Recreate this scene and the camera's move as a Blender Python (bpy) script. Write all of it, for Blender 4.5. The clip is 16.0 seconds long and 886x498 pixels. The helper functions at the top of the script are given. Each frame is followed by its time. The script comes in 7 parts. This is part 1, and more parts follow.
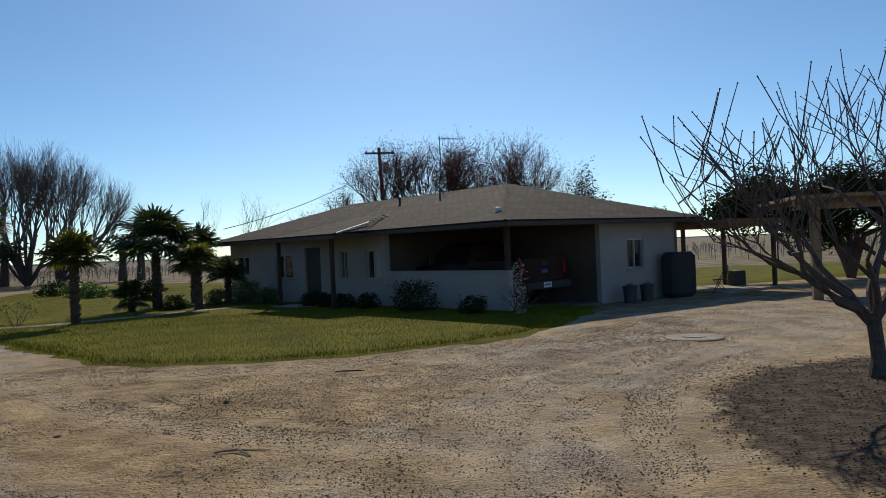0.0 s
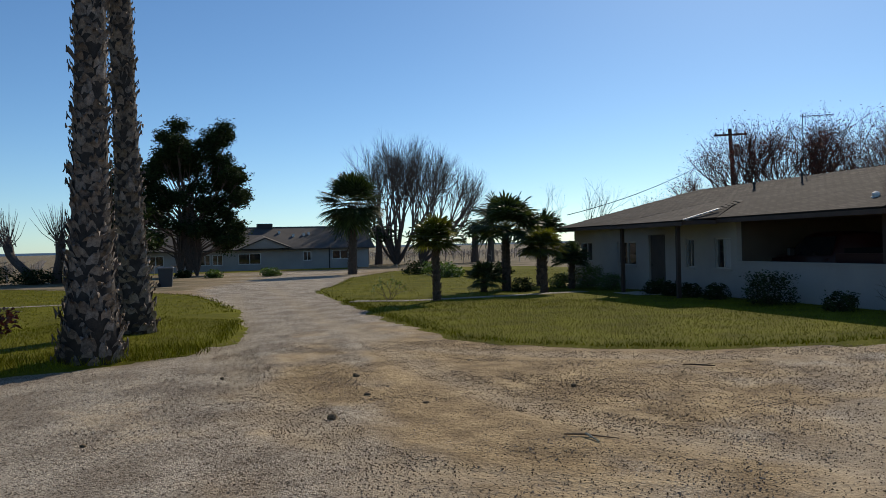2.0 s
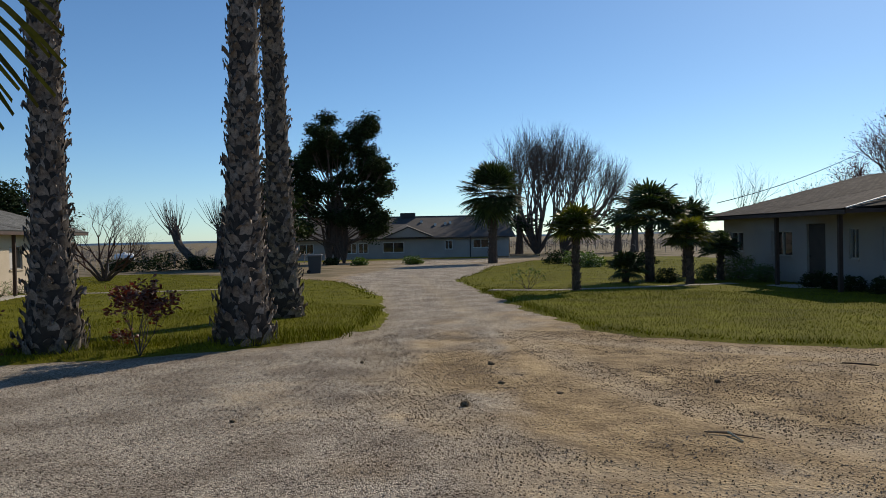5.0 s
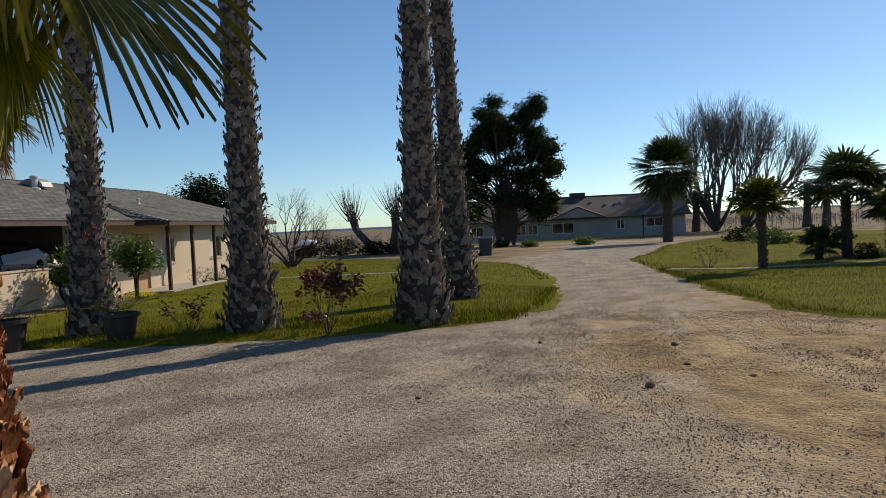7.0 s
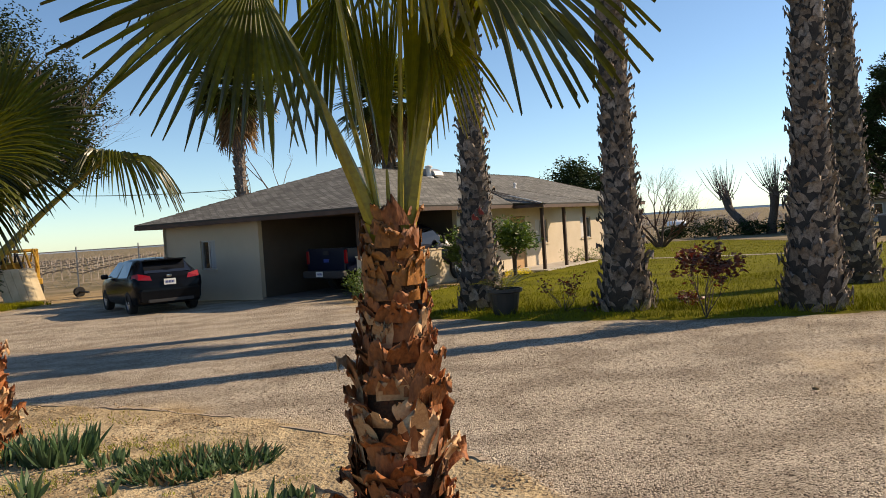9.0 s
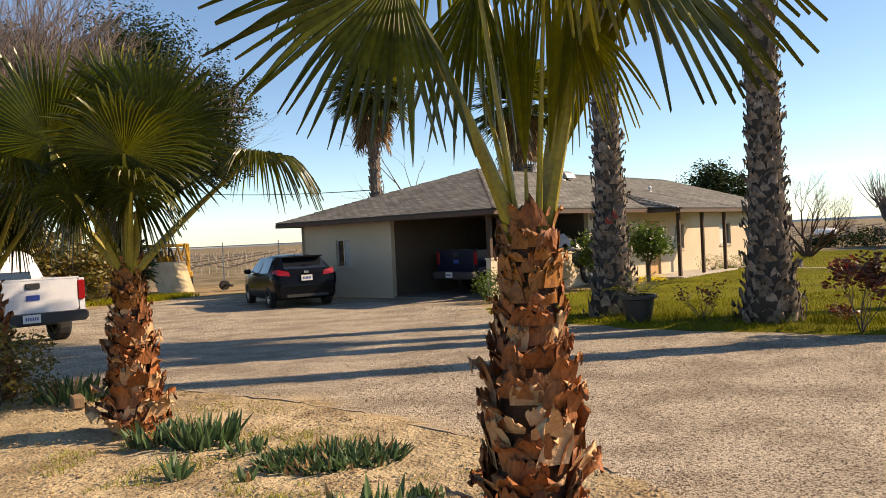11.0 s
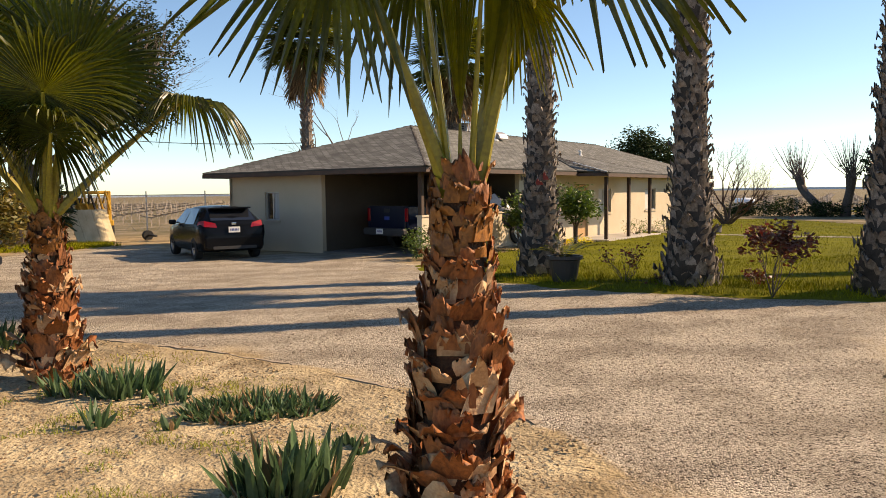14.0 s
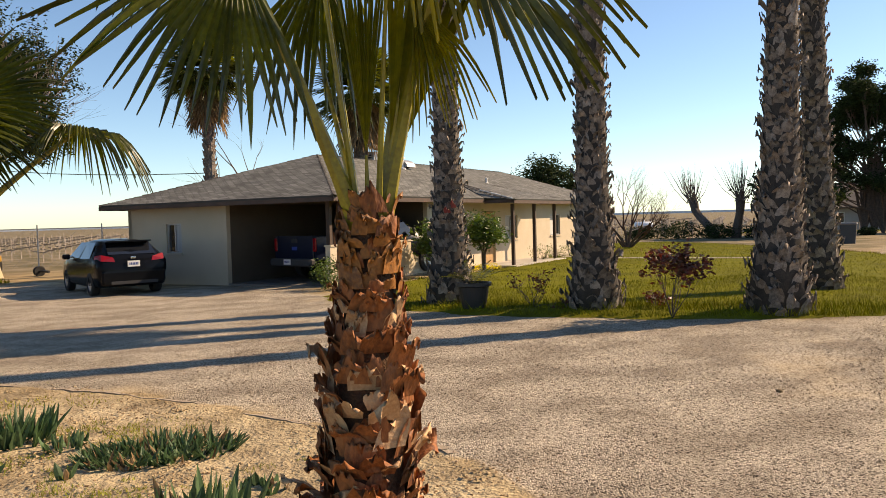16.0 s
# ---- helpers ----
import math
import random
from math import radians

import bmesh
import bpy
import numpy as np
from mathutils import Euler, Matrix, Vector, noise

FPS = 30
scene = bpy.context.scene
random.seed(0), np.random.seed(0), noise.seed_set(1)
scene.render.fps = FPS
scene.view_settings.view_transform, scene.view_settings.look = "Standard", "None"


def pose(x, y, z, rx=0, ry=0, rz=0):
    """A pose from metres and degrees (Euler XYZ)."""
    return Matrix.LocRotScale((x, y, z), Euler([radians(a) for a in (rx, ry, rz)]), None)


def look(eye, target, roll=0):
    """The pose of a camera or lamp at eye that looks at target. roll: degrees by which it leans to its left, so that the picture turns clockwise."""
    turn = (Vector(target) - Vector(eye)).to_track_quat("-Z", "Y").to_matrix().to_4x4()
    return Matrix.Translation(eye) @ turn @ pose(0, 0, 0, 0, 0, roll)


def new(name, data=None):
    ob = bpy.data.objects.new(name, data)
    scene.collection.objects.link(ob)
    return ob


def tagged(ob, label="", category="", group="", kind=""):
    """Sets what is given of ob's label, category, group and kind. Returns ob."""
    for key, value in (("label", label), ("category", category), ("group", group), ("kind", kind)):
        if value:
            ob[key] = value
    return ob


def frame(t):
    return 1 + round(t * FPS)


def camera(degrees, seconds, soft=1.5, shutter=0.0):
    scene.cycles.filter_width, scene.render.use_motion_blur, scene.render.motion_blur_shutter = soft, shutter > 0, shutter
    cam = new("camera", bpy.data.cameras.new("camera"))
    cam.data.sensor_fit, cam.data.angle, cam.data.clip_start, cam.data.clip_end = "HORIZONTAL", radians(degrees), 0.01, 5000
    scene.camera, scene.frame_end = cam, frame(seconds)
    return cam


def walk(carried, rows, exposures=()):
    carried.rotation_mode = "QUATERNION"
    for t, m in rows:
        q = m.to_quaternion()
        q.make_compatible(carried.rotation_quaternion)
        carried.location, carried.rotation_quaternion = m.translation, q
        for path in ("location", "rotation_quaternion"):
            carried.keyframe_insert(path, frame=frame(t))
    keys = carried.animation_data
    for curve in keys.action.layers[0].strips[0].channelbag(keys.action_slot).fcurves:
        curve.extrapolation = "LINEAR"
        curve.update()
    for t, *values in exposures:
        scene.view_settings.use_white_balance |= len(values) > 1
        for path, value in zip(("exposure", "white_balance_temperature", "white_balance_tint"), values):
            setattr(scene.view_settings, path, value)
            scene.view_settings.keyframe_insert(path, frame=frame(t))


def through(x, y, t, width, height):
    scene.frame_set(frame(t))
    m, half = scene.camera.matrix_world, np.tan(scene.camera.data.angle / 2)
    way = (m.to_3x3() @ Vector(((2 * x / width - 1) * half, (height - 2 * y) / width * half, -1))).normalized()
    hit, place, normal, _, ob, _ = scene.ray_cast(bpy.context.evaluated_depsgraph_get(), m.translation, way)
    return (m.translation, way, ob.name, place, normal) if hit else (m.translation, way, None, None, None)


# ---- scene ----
cam = camera(59.0, 16.0, soft=0.9)
PATH = [
    (0, (-0.087, -0.029, 1.742), (-0.0522, 1.9709, 1.7389), -2.47),
    (0.5, (-0.146, -0.095, 1.749), (-0.3609, 1.8933, 1.7349), -3.64),
    (1, (-0.186, -0.175, 1.754), (-0.6566, 1.7686, 1.7228), -3.59),
    (1.5, (-0.222, -0.082, 1.745), (-0.9007, 1.7989, 1.7136), -3.31),
    (2, (-0.197, -0.015, 1.765), (-0.9960, 1.8181, 1.7548), -1.40),
    (2.5, (-0.182, 0.018, 1.753), (-1.1026, 1.7936, 1.7466), -1.16),
    (3, (-0.170, 0.014, 1.737), (-1.1694, 1.7459, 1.7052), -1.35),
    (3.5, (-0.144, 0.016, 1.752), (-1.1851, 1.7238, 1.7293), -1.26),
    (4, (-0.119, 0.033, 1.756), (-1.2055, 1.7114, 1.7032), -1.43),
    (4.2, (-0.119, 0.039, 1.756), (-1.2107, 1.7139, 1.7123), -1.44),
    (6.3, (-0.215, 0.083, 1.734), (-1.4560, 1.6512, 1.7007), -1.18),
    (6.5, (-0.167, 0.042, 1.730), (-1.4473, 1.5775, 1.6940), -1.46),
    (7, (-0.250, 0.034, 1.725), (-1.6937, 1.4177, 1.6646), -2.78),
    (7.5, (-0.231, 0.019, 1.730), (-1.8631, 1.1740, 1.6866), -3.26),
    (8, (-0.225, -0.047, 1.716), (-1.9551, 0.9562, 1.6878), -2.87),
    (8.5, (-0.323, -0.070, 1.716), (-2.1462, 0.7500, 1.6678), -3.00),
    (9, (-0.311, -0.097, 1.700), (-2.2184, 0.5025, 1.6450), -3.74),
    (9.5, (-0.357, -0.113, 1.693), (-2.3040, 0.3397, 1.6420), -3.49),
    (10, (-0.322, -0.120, 1.693), (-2.2905, 0.2313, 1.6650), -3.00),
    (10.2, (-0.333, -0.109, 1.702), (-2.3070, 0.2119, 1.6733), -3.18),
    (12.3, (-0.449, -0.150, 1.674), (-2.4351, 0.0865, 1.6615), -1.64),
    (12.5, (-0.361, -0.152, 1.687), (-2.3478, 0.0795, 1.6842), -1.43),
    (13, (-0.361, -0.139, 1.687), (-2.3401, 0.1444, 1.6606), -0.63),
    (13.5, (-0.346, -0.170, 1.685), (-2.3144, 0.1718, 1.6016), -0.09),
    (14, (-0.368, -0.131, 1.667), (-2.3108, 0.3211, 1.5245), -0.67),
    (14.5, (-0.383, -0.132, 1.685), (-2.3067, 0.3895, 1.5173), -1.12),
    (15, (-0.375, -0.134, 1.688), (-2.2889, 0.4274, 1.5351), -1.47),
    (15.5, (-0.380, -0.114, 1.695), (-2.3020, 0.4300, 1.5935), -1.45),
    (16, (-0.377, -0.124, 1.685), (-2.2576, 0.5514, 1.6085), -1.57),
]
walk(cam, [(t, look(eye, target, roll)) for t, eye, target, roll in PATH],
     exposures=[(0.0, -0.57, 7150, 10), (3.0, -0.5, 7150, 10), (6.5, -0.44, 7500, 12), (8.0, 0.0, 8400, 14), (9.5, 0.42, 9500, 17), (12.5, 0.64, 10200, 19), (16.0, 0.54, 10100, 19)])

# ---- sky and sun ----
SUN_EL, SUN_AZ = radians(34), radians(0)
world = bpy.data.worlds.new("world")
scene.world = world
world.use_nodes = True
_nt = world.node_tree
_sky = _nt.nodes.new("ShaderNodeTexSky")
_sky.sky_type, _sky.sun_disc = "NISHITA", False
_sky.sun_elevation, _sky.sun_rotation = SUN_EL, SUN_AZ
_sky.air_density, _sky.dust_density, _sky.ozone_density = 0.76, 0.2, 3.9
_hs = _nt.nodes.new("ShaderNodeHueSaturation")
_hs.inputs["Saturation"].default_value = 1.08
_tint = _nt.nodes.new("ShaderNodeMixRGB")
_tint.blend_type = "MULTIPLY"
_tint.inputs[0].default_value, _tint.inputs[2].default_value = 1.0, (0.78, 0.965, 1.06, 1)
_nt.links.new(_sky.outputs[0], _hs.inputs["Color"])
_nt.links.new(_hs.outputs[0], _tint.inputs[1])
_nt.links.new(_tint.outputs[0], _nt.nodes["Background"].inputs[0])
_nt.nodes["Background"].inputs[1].default_value = 0.152
_sun = bpy.data.lights.new("sun", "SUN")
_sun.energy, _sun.angle, _sun.color = 5.0, radians(0.55), (1.0, 0.93, 0.83)
sun = new("sun", _sun)
sun.matrix_world = look((0, 0, 30), (0, -math.cos(SUN_EL), 30 - math.sin(SUN_EL)))
sun.location = (0, 40, 30)


# ---- materials ----
def mat(name, color, rough=0.8, color2=None, scale=4.0, detail=6.0, fine=60.0, bump=0.2, metal=0.0, island=0.0, spec=0.4, dist=0.02, stretch=(1, 1, 1), obj=False):
    """A surface with two scales of colour change and a fine relief."""
    m = bpy.data.materials.new(name)
    m.use_nodes = True
    nt, b = m.node_tree, m.node_tree.nodes["Principled BSDF"]
    b.inputs["Roughness"].default_value, b.inputs["Metallic"].default_value = rough, metal
    b.inputs["Specular IOR Level"].default_value = spec
    N = lambda kind: nt.nodes.new("ShaderNode" + kind)
    tc = N("TexCoord")
    mp = N("Mapping")
    mp.inputs["Scale"].default_value = stretch
    nt.links.new(tc.outputs["Object"] if obj else N("NewGeometry").outputs["Position"], mp.inputs[0])
    c2 = color2 or tuple(c * 0.72 for c in color)
    big, small = N("TexNoise"), N("TexNoise")
    big.inputs["Scale"].default_value, big.inputs["Detail"].default_value = scale, detail
    small.inputs["Scale"].default_value, small.inputs["Detail"].default_value = fine, 4
    for n in (big, small):
        nt.links.new(mp.outputs[0], n.inputs["Vector"])
    add = N("MixRGB")
    add.inputs[0].default_value = 0.45
    nt.links.new(big.outputs[0], add.inputs[1])
    nt.links.new(small.outputs[0], add.inputs[2])
    ramp = N("ValToRGB")
    ramp.color_ramp.elements[0].position, ramp.color_ramp.elements[1].position = 0.36, 0.64
    ramp.color_ramp.elements[0].color, ramp.color_ramp.elements[1].color = (*c2, 1), (*color, 1)
    nt.links.new(add.outputs[0], ramp.inputs[0])
    out = ramp.outputs[0]
    if island:
        hs, mr = N("HueSaturation"), N("MapRange")
        mr.inputs["To Min"].default_value, mr.inputs["To Max"].default_value = 1 - island, 1 + island
        nt.links.new(N("NewGeometry").outputs["Random Per Island"], mr.inputs[0])
        nt.links.new(mr.outputs[0], hs.inputs["Value"])
        nt.links.new(out, hs.inputs["Color"])
        out = hs.outputs[0]
    nt.links.new(out, b.inputs["Base Color"])
    if bump:
        bp = N("Bump")
        bp.inputs["Strength"].default_value, bp.inputs["Distance"].default_value = bump, dist
        nt.links.new(small.outputs[0], bp.inputs["Height"])
        nt.links.new(bp.outputs[0], b.inputs["Normal"])
    return m


def leaf_mat(name, color, color2, rough=0.5, through=0.35, island=0.3, spec=0.5, scale=3, fine=30):
    """Leaves: a mat surface that lets part of the light through."""
    m = mat(name, color, rough, color2, scale=scale, fine=fine, bump=0.0, island=island, spec=spec)
    nt, b = m.node_tree, m.node_tree.nodes["Principled BSDF"]
    tr, mix = nt.nodes.new("ShaderNodeBsdfTranslucent"), nt.nodes.new("ShaderNodeMixShader")
    src = b.inputs["Base Color"].links[0].from_socket
    br = nt.nodes.new("ShaderNodeHueSaturation")
    br.inputs["Value"].default_value, br.inputs["Saturation"].default_value, br.inputs["Hue"].default_value = 1.8, 1.15, 0.483
    nt.links.new(src, br.inputs["Color"])
    nt.links.new(br.outputs[0], tr.inputs[0])
    mix.inputs[0].default_value = through
    nt.links.new(b.outputs[0], mix.inputs[1])
    nt.links.new(tr.outputs[0], mix.inputs[2])
    nt.links.new(mix.outputs[0], nt.nodes["Material Output"].inputs[0])
    return m


def ground_mat():
    """Sandy soil with worn chip-seal gravel over it, where the attribute 'gravel' says so."""
    m = mat("soil_and_gravel", (0.5, 0.368, 0.2), 0.95, (0.23, 0.16, 0.085), scale=2.6, detail=14, fine=34, bump=0.8, dist=0.03, spec=0.15)
    nt, b = m.node_tree, m.node_tree.nodes["Principled BSDF"]
    N = lambda kind: nt.nodes.new("ShaderNode" + kind)
    soil = b.inputs["Base Color"].links[0].from_socket
    pos = N("NewGeometry").outputs["Position"]
    vor, big = N("TexVoronoi"), N("TexNoise")
    vor.inputs["Scale"].default_value = 75
    big.inputs["Scale"].default_value, big.inputs["Detail"].default_value = 0.9, 8
    nt.links.new(pos, vor.inputs["Vector"])
    nt.links.new(pos, big.inputs["Vector"])
    stone = N("ValToRGB")
    e = stone.color_ramp.elements
    e[0].color, e[1].color = (0.1, 0.08, 0.062, 1), (0.715, 0.635, 0.515, 1)
    e[0].position = 0.06
    mid = e.new(0.3)
    mid.color = (0.447, 0.378, 0.295, 1)
    sep = N("SeparateColor")
    nt.links.new(vor.outputs["Color"], sep.inputs[0])
    nt.links.new(sep.outputs[0], stone.inputs[0])
    att = N("Attribute")
    att.attribute_name = "gravel"
    # factor = smoothstep(attribute + noise)
    sub, mr = N("Math"), N("MapRange")
    sub.operation = "ADD"
    nt.links.new(att.outputs["Fac"], sub.inputs[0])
    nt.links.new(big.outputs[0], sub.inputs[1])
    mr.interpolation_type = "SMOOTHSTEP"
    mr.inputs["From Min"].default_value, mr.inputs["From Max"].default_value = 0.72, 1.28
    nt.links.new(sub.outputs[0], mr.inputs[0])
    mix = N("MixRGB")
    nt.links.new(mr.outputs[0], mix.inputs[0])
    bd, pale = N("Attribute"), N("MixRGB")
    bd.attribute_name = "bed"
    pale.blend_type = "MULTIPLY"
    pale.inputs[2].default_value = (1.14, 1.25, 1.48, 1)
    nt.links.new(bd.outputs["Fac"], pale.inputs[0])
    nt.links.new(soil, pale.inputs[1])
    nt.links.new(pale.outputs[0], mix.inputs[1])
    nt.links.new(stone.outputs[0], mix.inputs[2])
    # trodden patches, drawn out along the drive, and dark dots painted as pebble shadows
    mp, pat, pr, pm = N("Mapping"), N("TexNoise"), N("ValToRGB"), N("MixRGB")
    mp.inputs["Rotation"].default_value, mp.inputs["Scale"].default_value = (0, 0, radians(35)), (1.2, 0.85, 1)
    nt.links.new(pos, mp.inputs[0])
    nt.links.new(mp.outputs[0], pat.inputs["Vector"])
    pat.inputs["Scale"].default_value, pat.inputs["Detail"].default_value, pat.inputs["Distortion"].default_value = 1.1, 15, 0.15
    pr.color_ramp.elements[0].position, pr.color_ramp.elements[1].position = 0.4, 0.58
    pr.color_ramp.elements[0].color, pr.color_ramp.elements[1].color = (0.62, 0.58, 0.54, 1), (1.08, 1.07, 1.05, 1)
    nt.links.new(pat.outputs[0], pr.inputs[0])
    pm.blend_type = "MULTIPLY"
    pm.inputs[0].default_value = 0.7
    nt.links.new(mix.outputs[0], pm.inputs[1])
    nt.links.new(pr.outputs[0], pm.inputs[2])
    pebble_shade, dr, dm = N("TexVoronoi"), N("ValToRGB"), N("MixRGB")
    pebble_shade.inputs["Scale"].default_value, pebble_shade.inputs["Randomness"].default_value = 19, 1
    nt.links.new(pos, pebble_shade.inputs["Vector"])
    dr.color_ramp.elements[0].position, dr.color_ramp.elements[1].position = 0.12, 0.2
    dr.color_ramp.elements[0].color, dr.color_ramp.elements[1].color = (0.3, 0.27, 0.25, 1), (1, 1, 1, 1)
    nt.links.new(pebble_shade.outputs["Distance"], dr.inputs[0])
    dm.blend_type = "MULTIPLY"
    few = N("MapRange")
    few.inputs["To Min"].default_value, few.inputs["To Max"].default_value = 0.6, 0.85
    nt.links.new(mr.outputs[0], few.inputs[0])
    nt.links.new(few.outputs[0], dm.inputs[0])
    nt.links.new(pm.outputs[0], dm.inputs[1])
    nt.links.new(dr.outputs[0], dm.inputs[2])
    # wheel tracks pressed into paler, finer sand
    tk, tn, tm, tx = N("Attribute"), N("TexNoise"), N("Math"), N("MixRGB")
    tk.attribute_name = "track"
    tn.inputs["Scale"].default_value, tn.inputs["Detail"].default_value = 3.0, 12
    nt.links.new(pos, tn.inputs["Vector"])
    tm.operation = "MULTIPLY"
    nt.links.new(tk.outputs["Fac"], tm.inputs[0])
    nt.links.new(tn.outputs[0], tm.inputs[1])
    nt.links.new(tm.outputs[0], tx.inputs[0])
    tx.inputs[2].default_value = (0.5, 0.405, 0.28, 1)
    nt.links.new(dm.outputs[0], tx.inputs[1])
    mu, ad, mm_, mx = N("Attribute"), N("Math"), N("MapRange"), N("MixRGB")
    mu.attribute_name = "mulch"
    ad.operation = "ADD"
    n3 = N("TexNoise")
    n3.inputs["Scale"].default_value, n3.inputs["Detail"].default_value = 4, 12
    nt.links.new(pos, n3.inputs["Vector"])
    nt.links.new(mu.outputs["Fac"], ad.inputs[0])
    nt.links.new(n3.outputs[0], ad.inputs[1])
    mm_.inputs["From Min"].default_value, mm_.inputs["From Max"].default_value = 0.9, 1.15
    nt.links.new(ad.outputs[0], mm_.inputs[0])
    nt.links.new(mm_.outputs[0], mx.inputs[0])
    nt.links.new(tx.outputs[0], mx.inputs[1])
    dark = N("ValToRGB")
    dark.color_ramp.elements[0].color, dark.color_ramp.elements[1].color = (0.028, 0.019, 0.014, 1), (0.125, 0.086, 0.056, 1)
    dark.color_ramp.elements[0].position, dark.color_ramp.elements[1].position = 0.35, 0.65
    nt.links.new(n3.outputs[0], dark.inputs[0])
    nt.links.new(dark.outputs[0], mx.inputs[2])
    # weedy farmland beyond the yard
    wd, wn, wr, wx = N("Attribute"), N("TexNoise"), N("ValToRGB"), N("MixRGB")
    wd.attribute_name = "weeds"
    wn.inputs["Scale"].default_value, wn.inputs["Detail"].default_value = 0.5, 10
    nt.links.new(pos, wn.inputs["Vector"])
    nt.links.new(wn.outputs[0], wr.inputs[0])
    wr.color_ramp.elements[0].position, wr.color_ramp.elements[1].position = 0.4, 0.62
    wr.color_ramp.elements[0].color, wr.color_ramp.elements[1].color = (0.12, 0.1, 0.05, 1), (0.26, 0.2, 0.13, 1)
    nt.links.new(wd.outputs["Fac"], wx.inputs[0])
    nt.links.new(mx.outputs[0], wx.inputs[1])
    nt.links.new(wr.outputs[0], wx.inputs[2])
    nt.links.new(wx.outputs[0], b.inputs["Base Color"])
    bp = N("Bump")
    bs = N("MapRange")
    bs.inputs["To Min"].default_value, bs.inputs["To Max"].default_value = 0.08, 1.0
    nt.links.new(mr.outputs[0], bs.inputs[0])
    nt.links.new(bs.outputs[0], bp.inputs["Strength"])
    bp.inputs["Distance"].default_value = 0.024
    clod, cb = N("TexNoise"), N("Bump")
    clod.inputs["Scale"].default_value, clod.inputs["Detail"].default_value = 10, 12
    nt.links.new(pos, clod.inputs["Vector"])
    cb.inputs["Strength"].default_value, cb.inputs["Distance"].default_value = 0.5, 0.07
    nt.links.new(clod.outputs[0], cb.inputs["Height"])
    nt.links.new(b.inputs["Normal"].links[0].from_socket, cb.inputs["Normal"])
    nt.links.new(vor.outputs["Distance"], bp.inputs["Height"])
    bp.invert = True
    nt.links.new(cb.outputs[0], bp.inputs["Normal"])
    nt.links.new(bp.outputs[0], b.inputs["Normal"])
    return m


def shingle_mat(name, color, color2):
    """Asphalt shingle: courses that follow the roof's local slope, as blocks of changing tone."""
    m = mat(name, color, 0.9, color2, scale=1.2, fine=45, bump=0.15, spec=0.08)
    nt, b = m.node_tree, m.node_tree.nodes["Principled BSDF"]
    N = lambda kind: nt.nodes.new("ShaderNode" + kind)
    uv = N("UVMap")
    br = N("TexBrick")
    br.inputs["Color1"].default_value, br.inputs["Color2"].default_value = (1.4, 1.4, 1.4, 1), (0.6, 0.6, 0.6, 1)
    br.inputs["Mortar"].default_value = (0.22, 0.22, 0.22, 1)
    br.inputs["Scale"].default_value = 1.0
    br.inputs["Mortar Size"].default_value = 0.02
    br.inputs["Brick Width"].default_value, br.inputs["Row Height"].default_value = 0.33, 0.145
    nt.links.new(uv.outputs[0], br.inputs["Vector"])
    mul = N("MixRGB")
    mul.blend_type = "MULTIPLY"
    mul.inputs[0].default_value = 0.7
    nt.links.new(b.inputs["Base Color"].links[0].from_socket, mul.inputs[1])
    nt.links.new(br.outputs[0], mul.inputs[2])
    nt.links.new(mul.outputs[0], b.inputs["Base Color"])
    bp = N("Bump")
    bp.inputs["Strength"].default_value, bp.inputs["Distance"].default_value = 0.5, 0.02
    nt.links.new(br.outputs["Fac"], bp.inputs["Height"])
    bp.invert = True
    nt.links.new(bp.outputs[0], b.inputs["Normal"])
    return m


GROUND = ground_mat()
LAWN = mat("lawn_soil", (0.175, 0.17, 0.014), 0.95, (0.08, 0.078, 0.009), scale=0.8, detail=8, fine=40, bump=0.6, dist=0.04, spec=0.05)
GRASS = leaf_mat("grass_blades", (0.232, 0.232, 0.017), (0.095, 0.1, 0.01), 0.9, 0.04, 0.5, 0.05, 0.9, 6)
STUCCO_W = mat("white_stucco", (0.42, 0.385, 0.355), 0.92, (0.33, 0.3, 0.275), scale=0.7, fine=70, bump=0.3, dist=0.01)
STUCCO_B = mat("beige_stucco", (0.58, 0.49, 0.375), 0.92, (0.47, 0.39, 0.285), scale=0.7, fine=70, bump=0.3, dist=0.01)
SHINGLE_1 = shingle_mat("brown_grey_shingle", (0.072, 0.06, 0.053), (0.04, 0.034, 0.03))
SHINGLE_3 = shingle_mat("grey_shingle", (0.2, 0.2, 0.185), (0.13, 0.13, 0.12))
RIDGE = mat("dark_ridge_shingle", (0.07, 0.055, 0.048), 0.9, (0.03, 0.026, 0.024), scale=8, fine=60, island=0.4)
FASCIA = mat("dark_brown_fascia", (0.10, 0.06, 0.045), 0.7, (0.06, 0.038, 0.03), scale=3, fine=40, bump=0.15)
SOFFIT = mat("brown_soffit", (0.18, 0.11, 0.08), 0.85, (0.12, 0.075, 0.055), scale=2, fine=30, bump=0.1)
WOOD_DK = mat("dark_wood", (0.075, 0.045, 0.032), 0.75, (0.04, 0.026, 0.02), scale=6, fine=60, bump=0.25, stretch=(1, 1, 0.15))
WOOD = mat("weathered_wood", (0.30, 0.19, 0.11), 0.85, (0.19, 0.12, 0.07), scale=5, fine=70, bump=0.25, stretch=(1, 1, 0.2))
PLY = mat("plywood", (0.64, 0.54, 0.36), 0.8, (0.46, 0.36, 0.22), scale=3, fine=40, bump=0.1)
PATHWAY = mat("worn_path_concrete", (0.36, 0.32, 0.25), 0.9, (0.2, 0.17, 0.12), scale=2.5, fine=40, bump=0.3)
CONCRETE = mat("concrete", (0.52, 0.48, 0.42), 0.9, (0.4, 0.36, 0.31), scale=2, fine=50, bump=0.25)
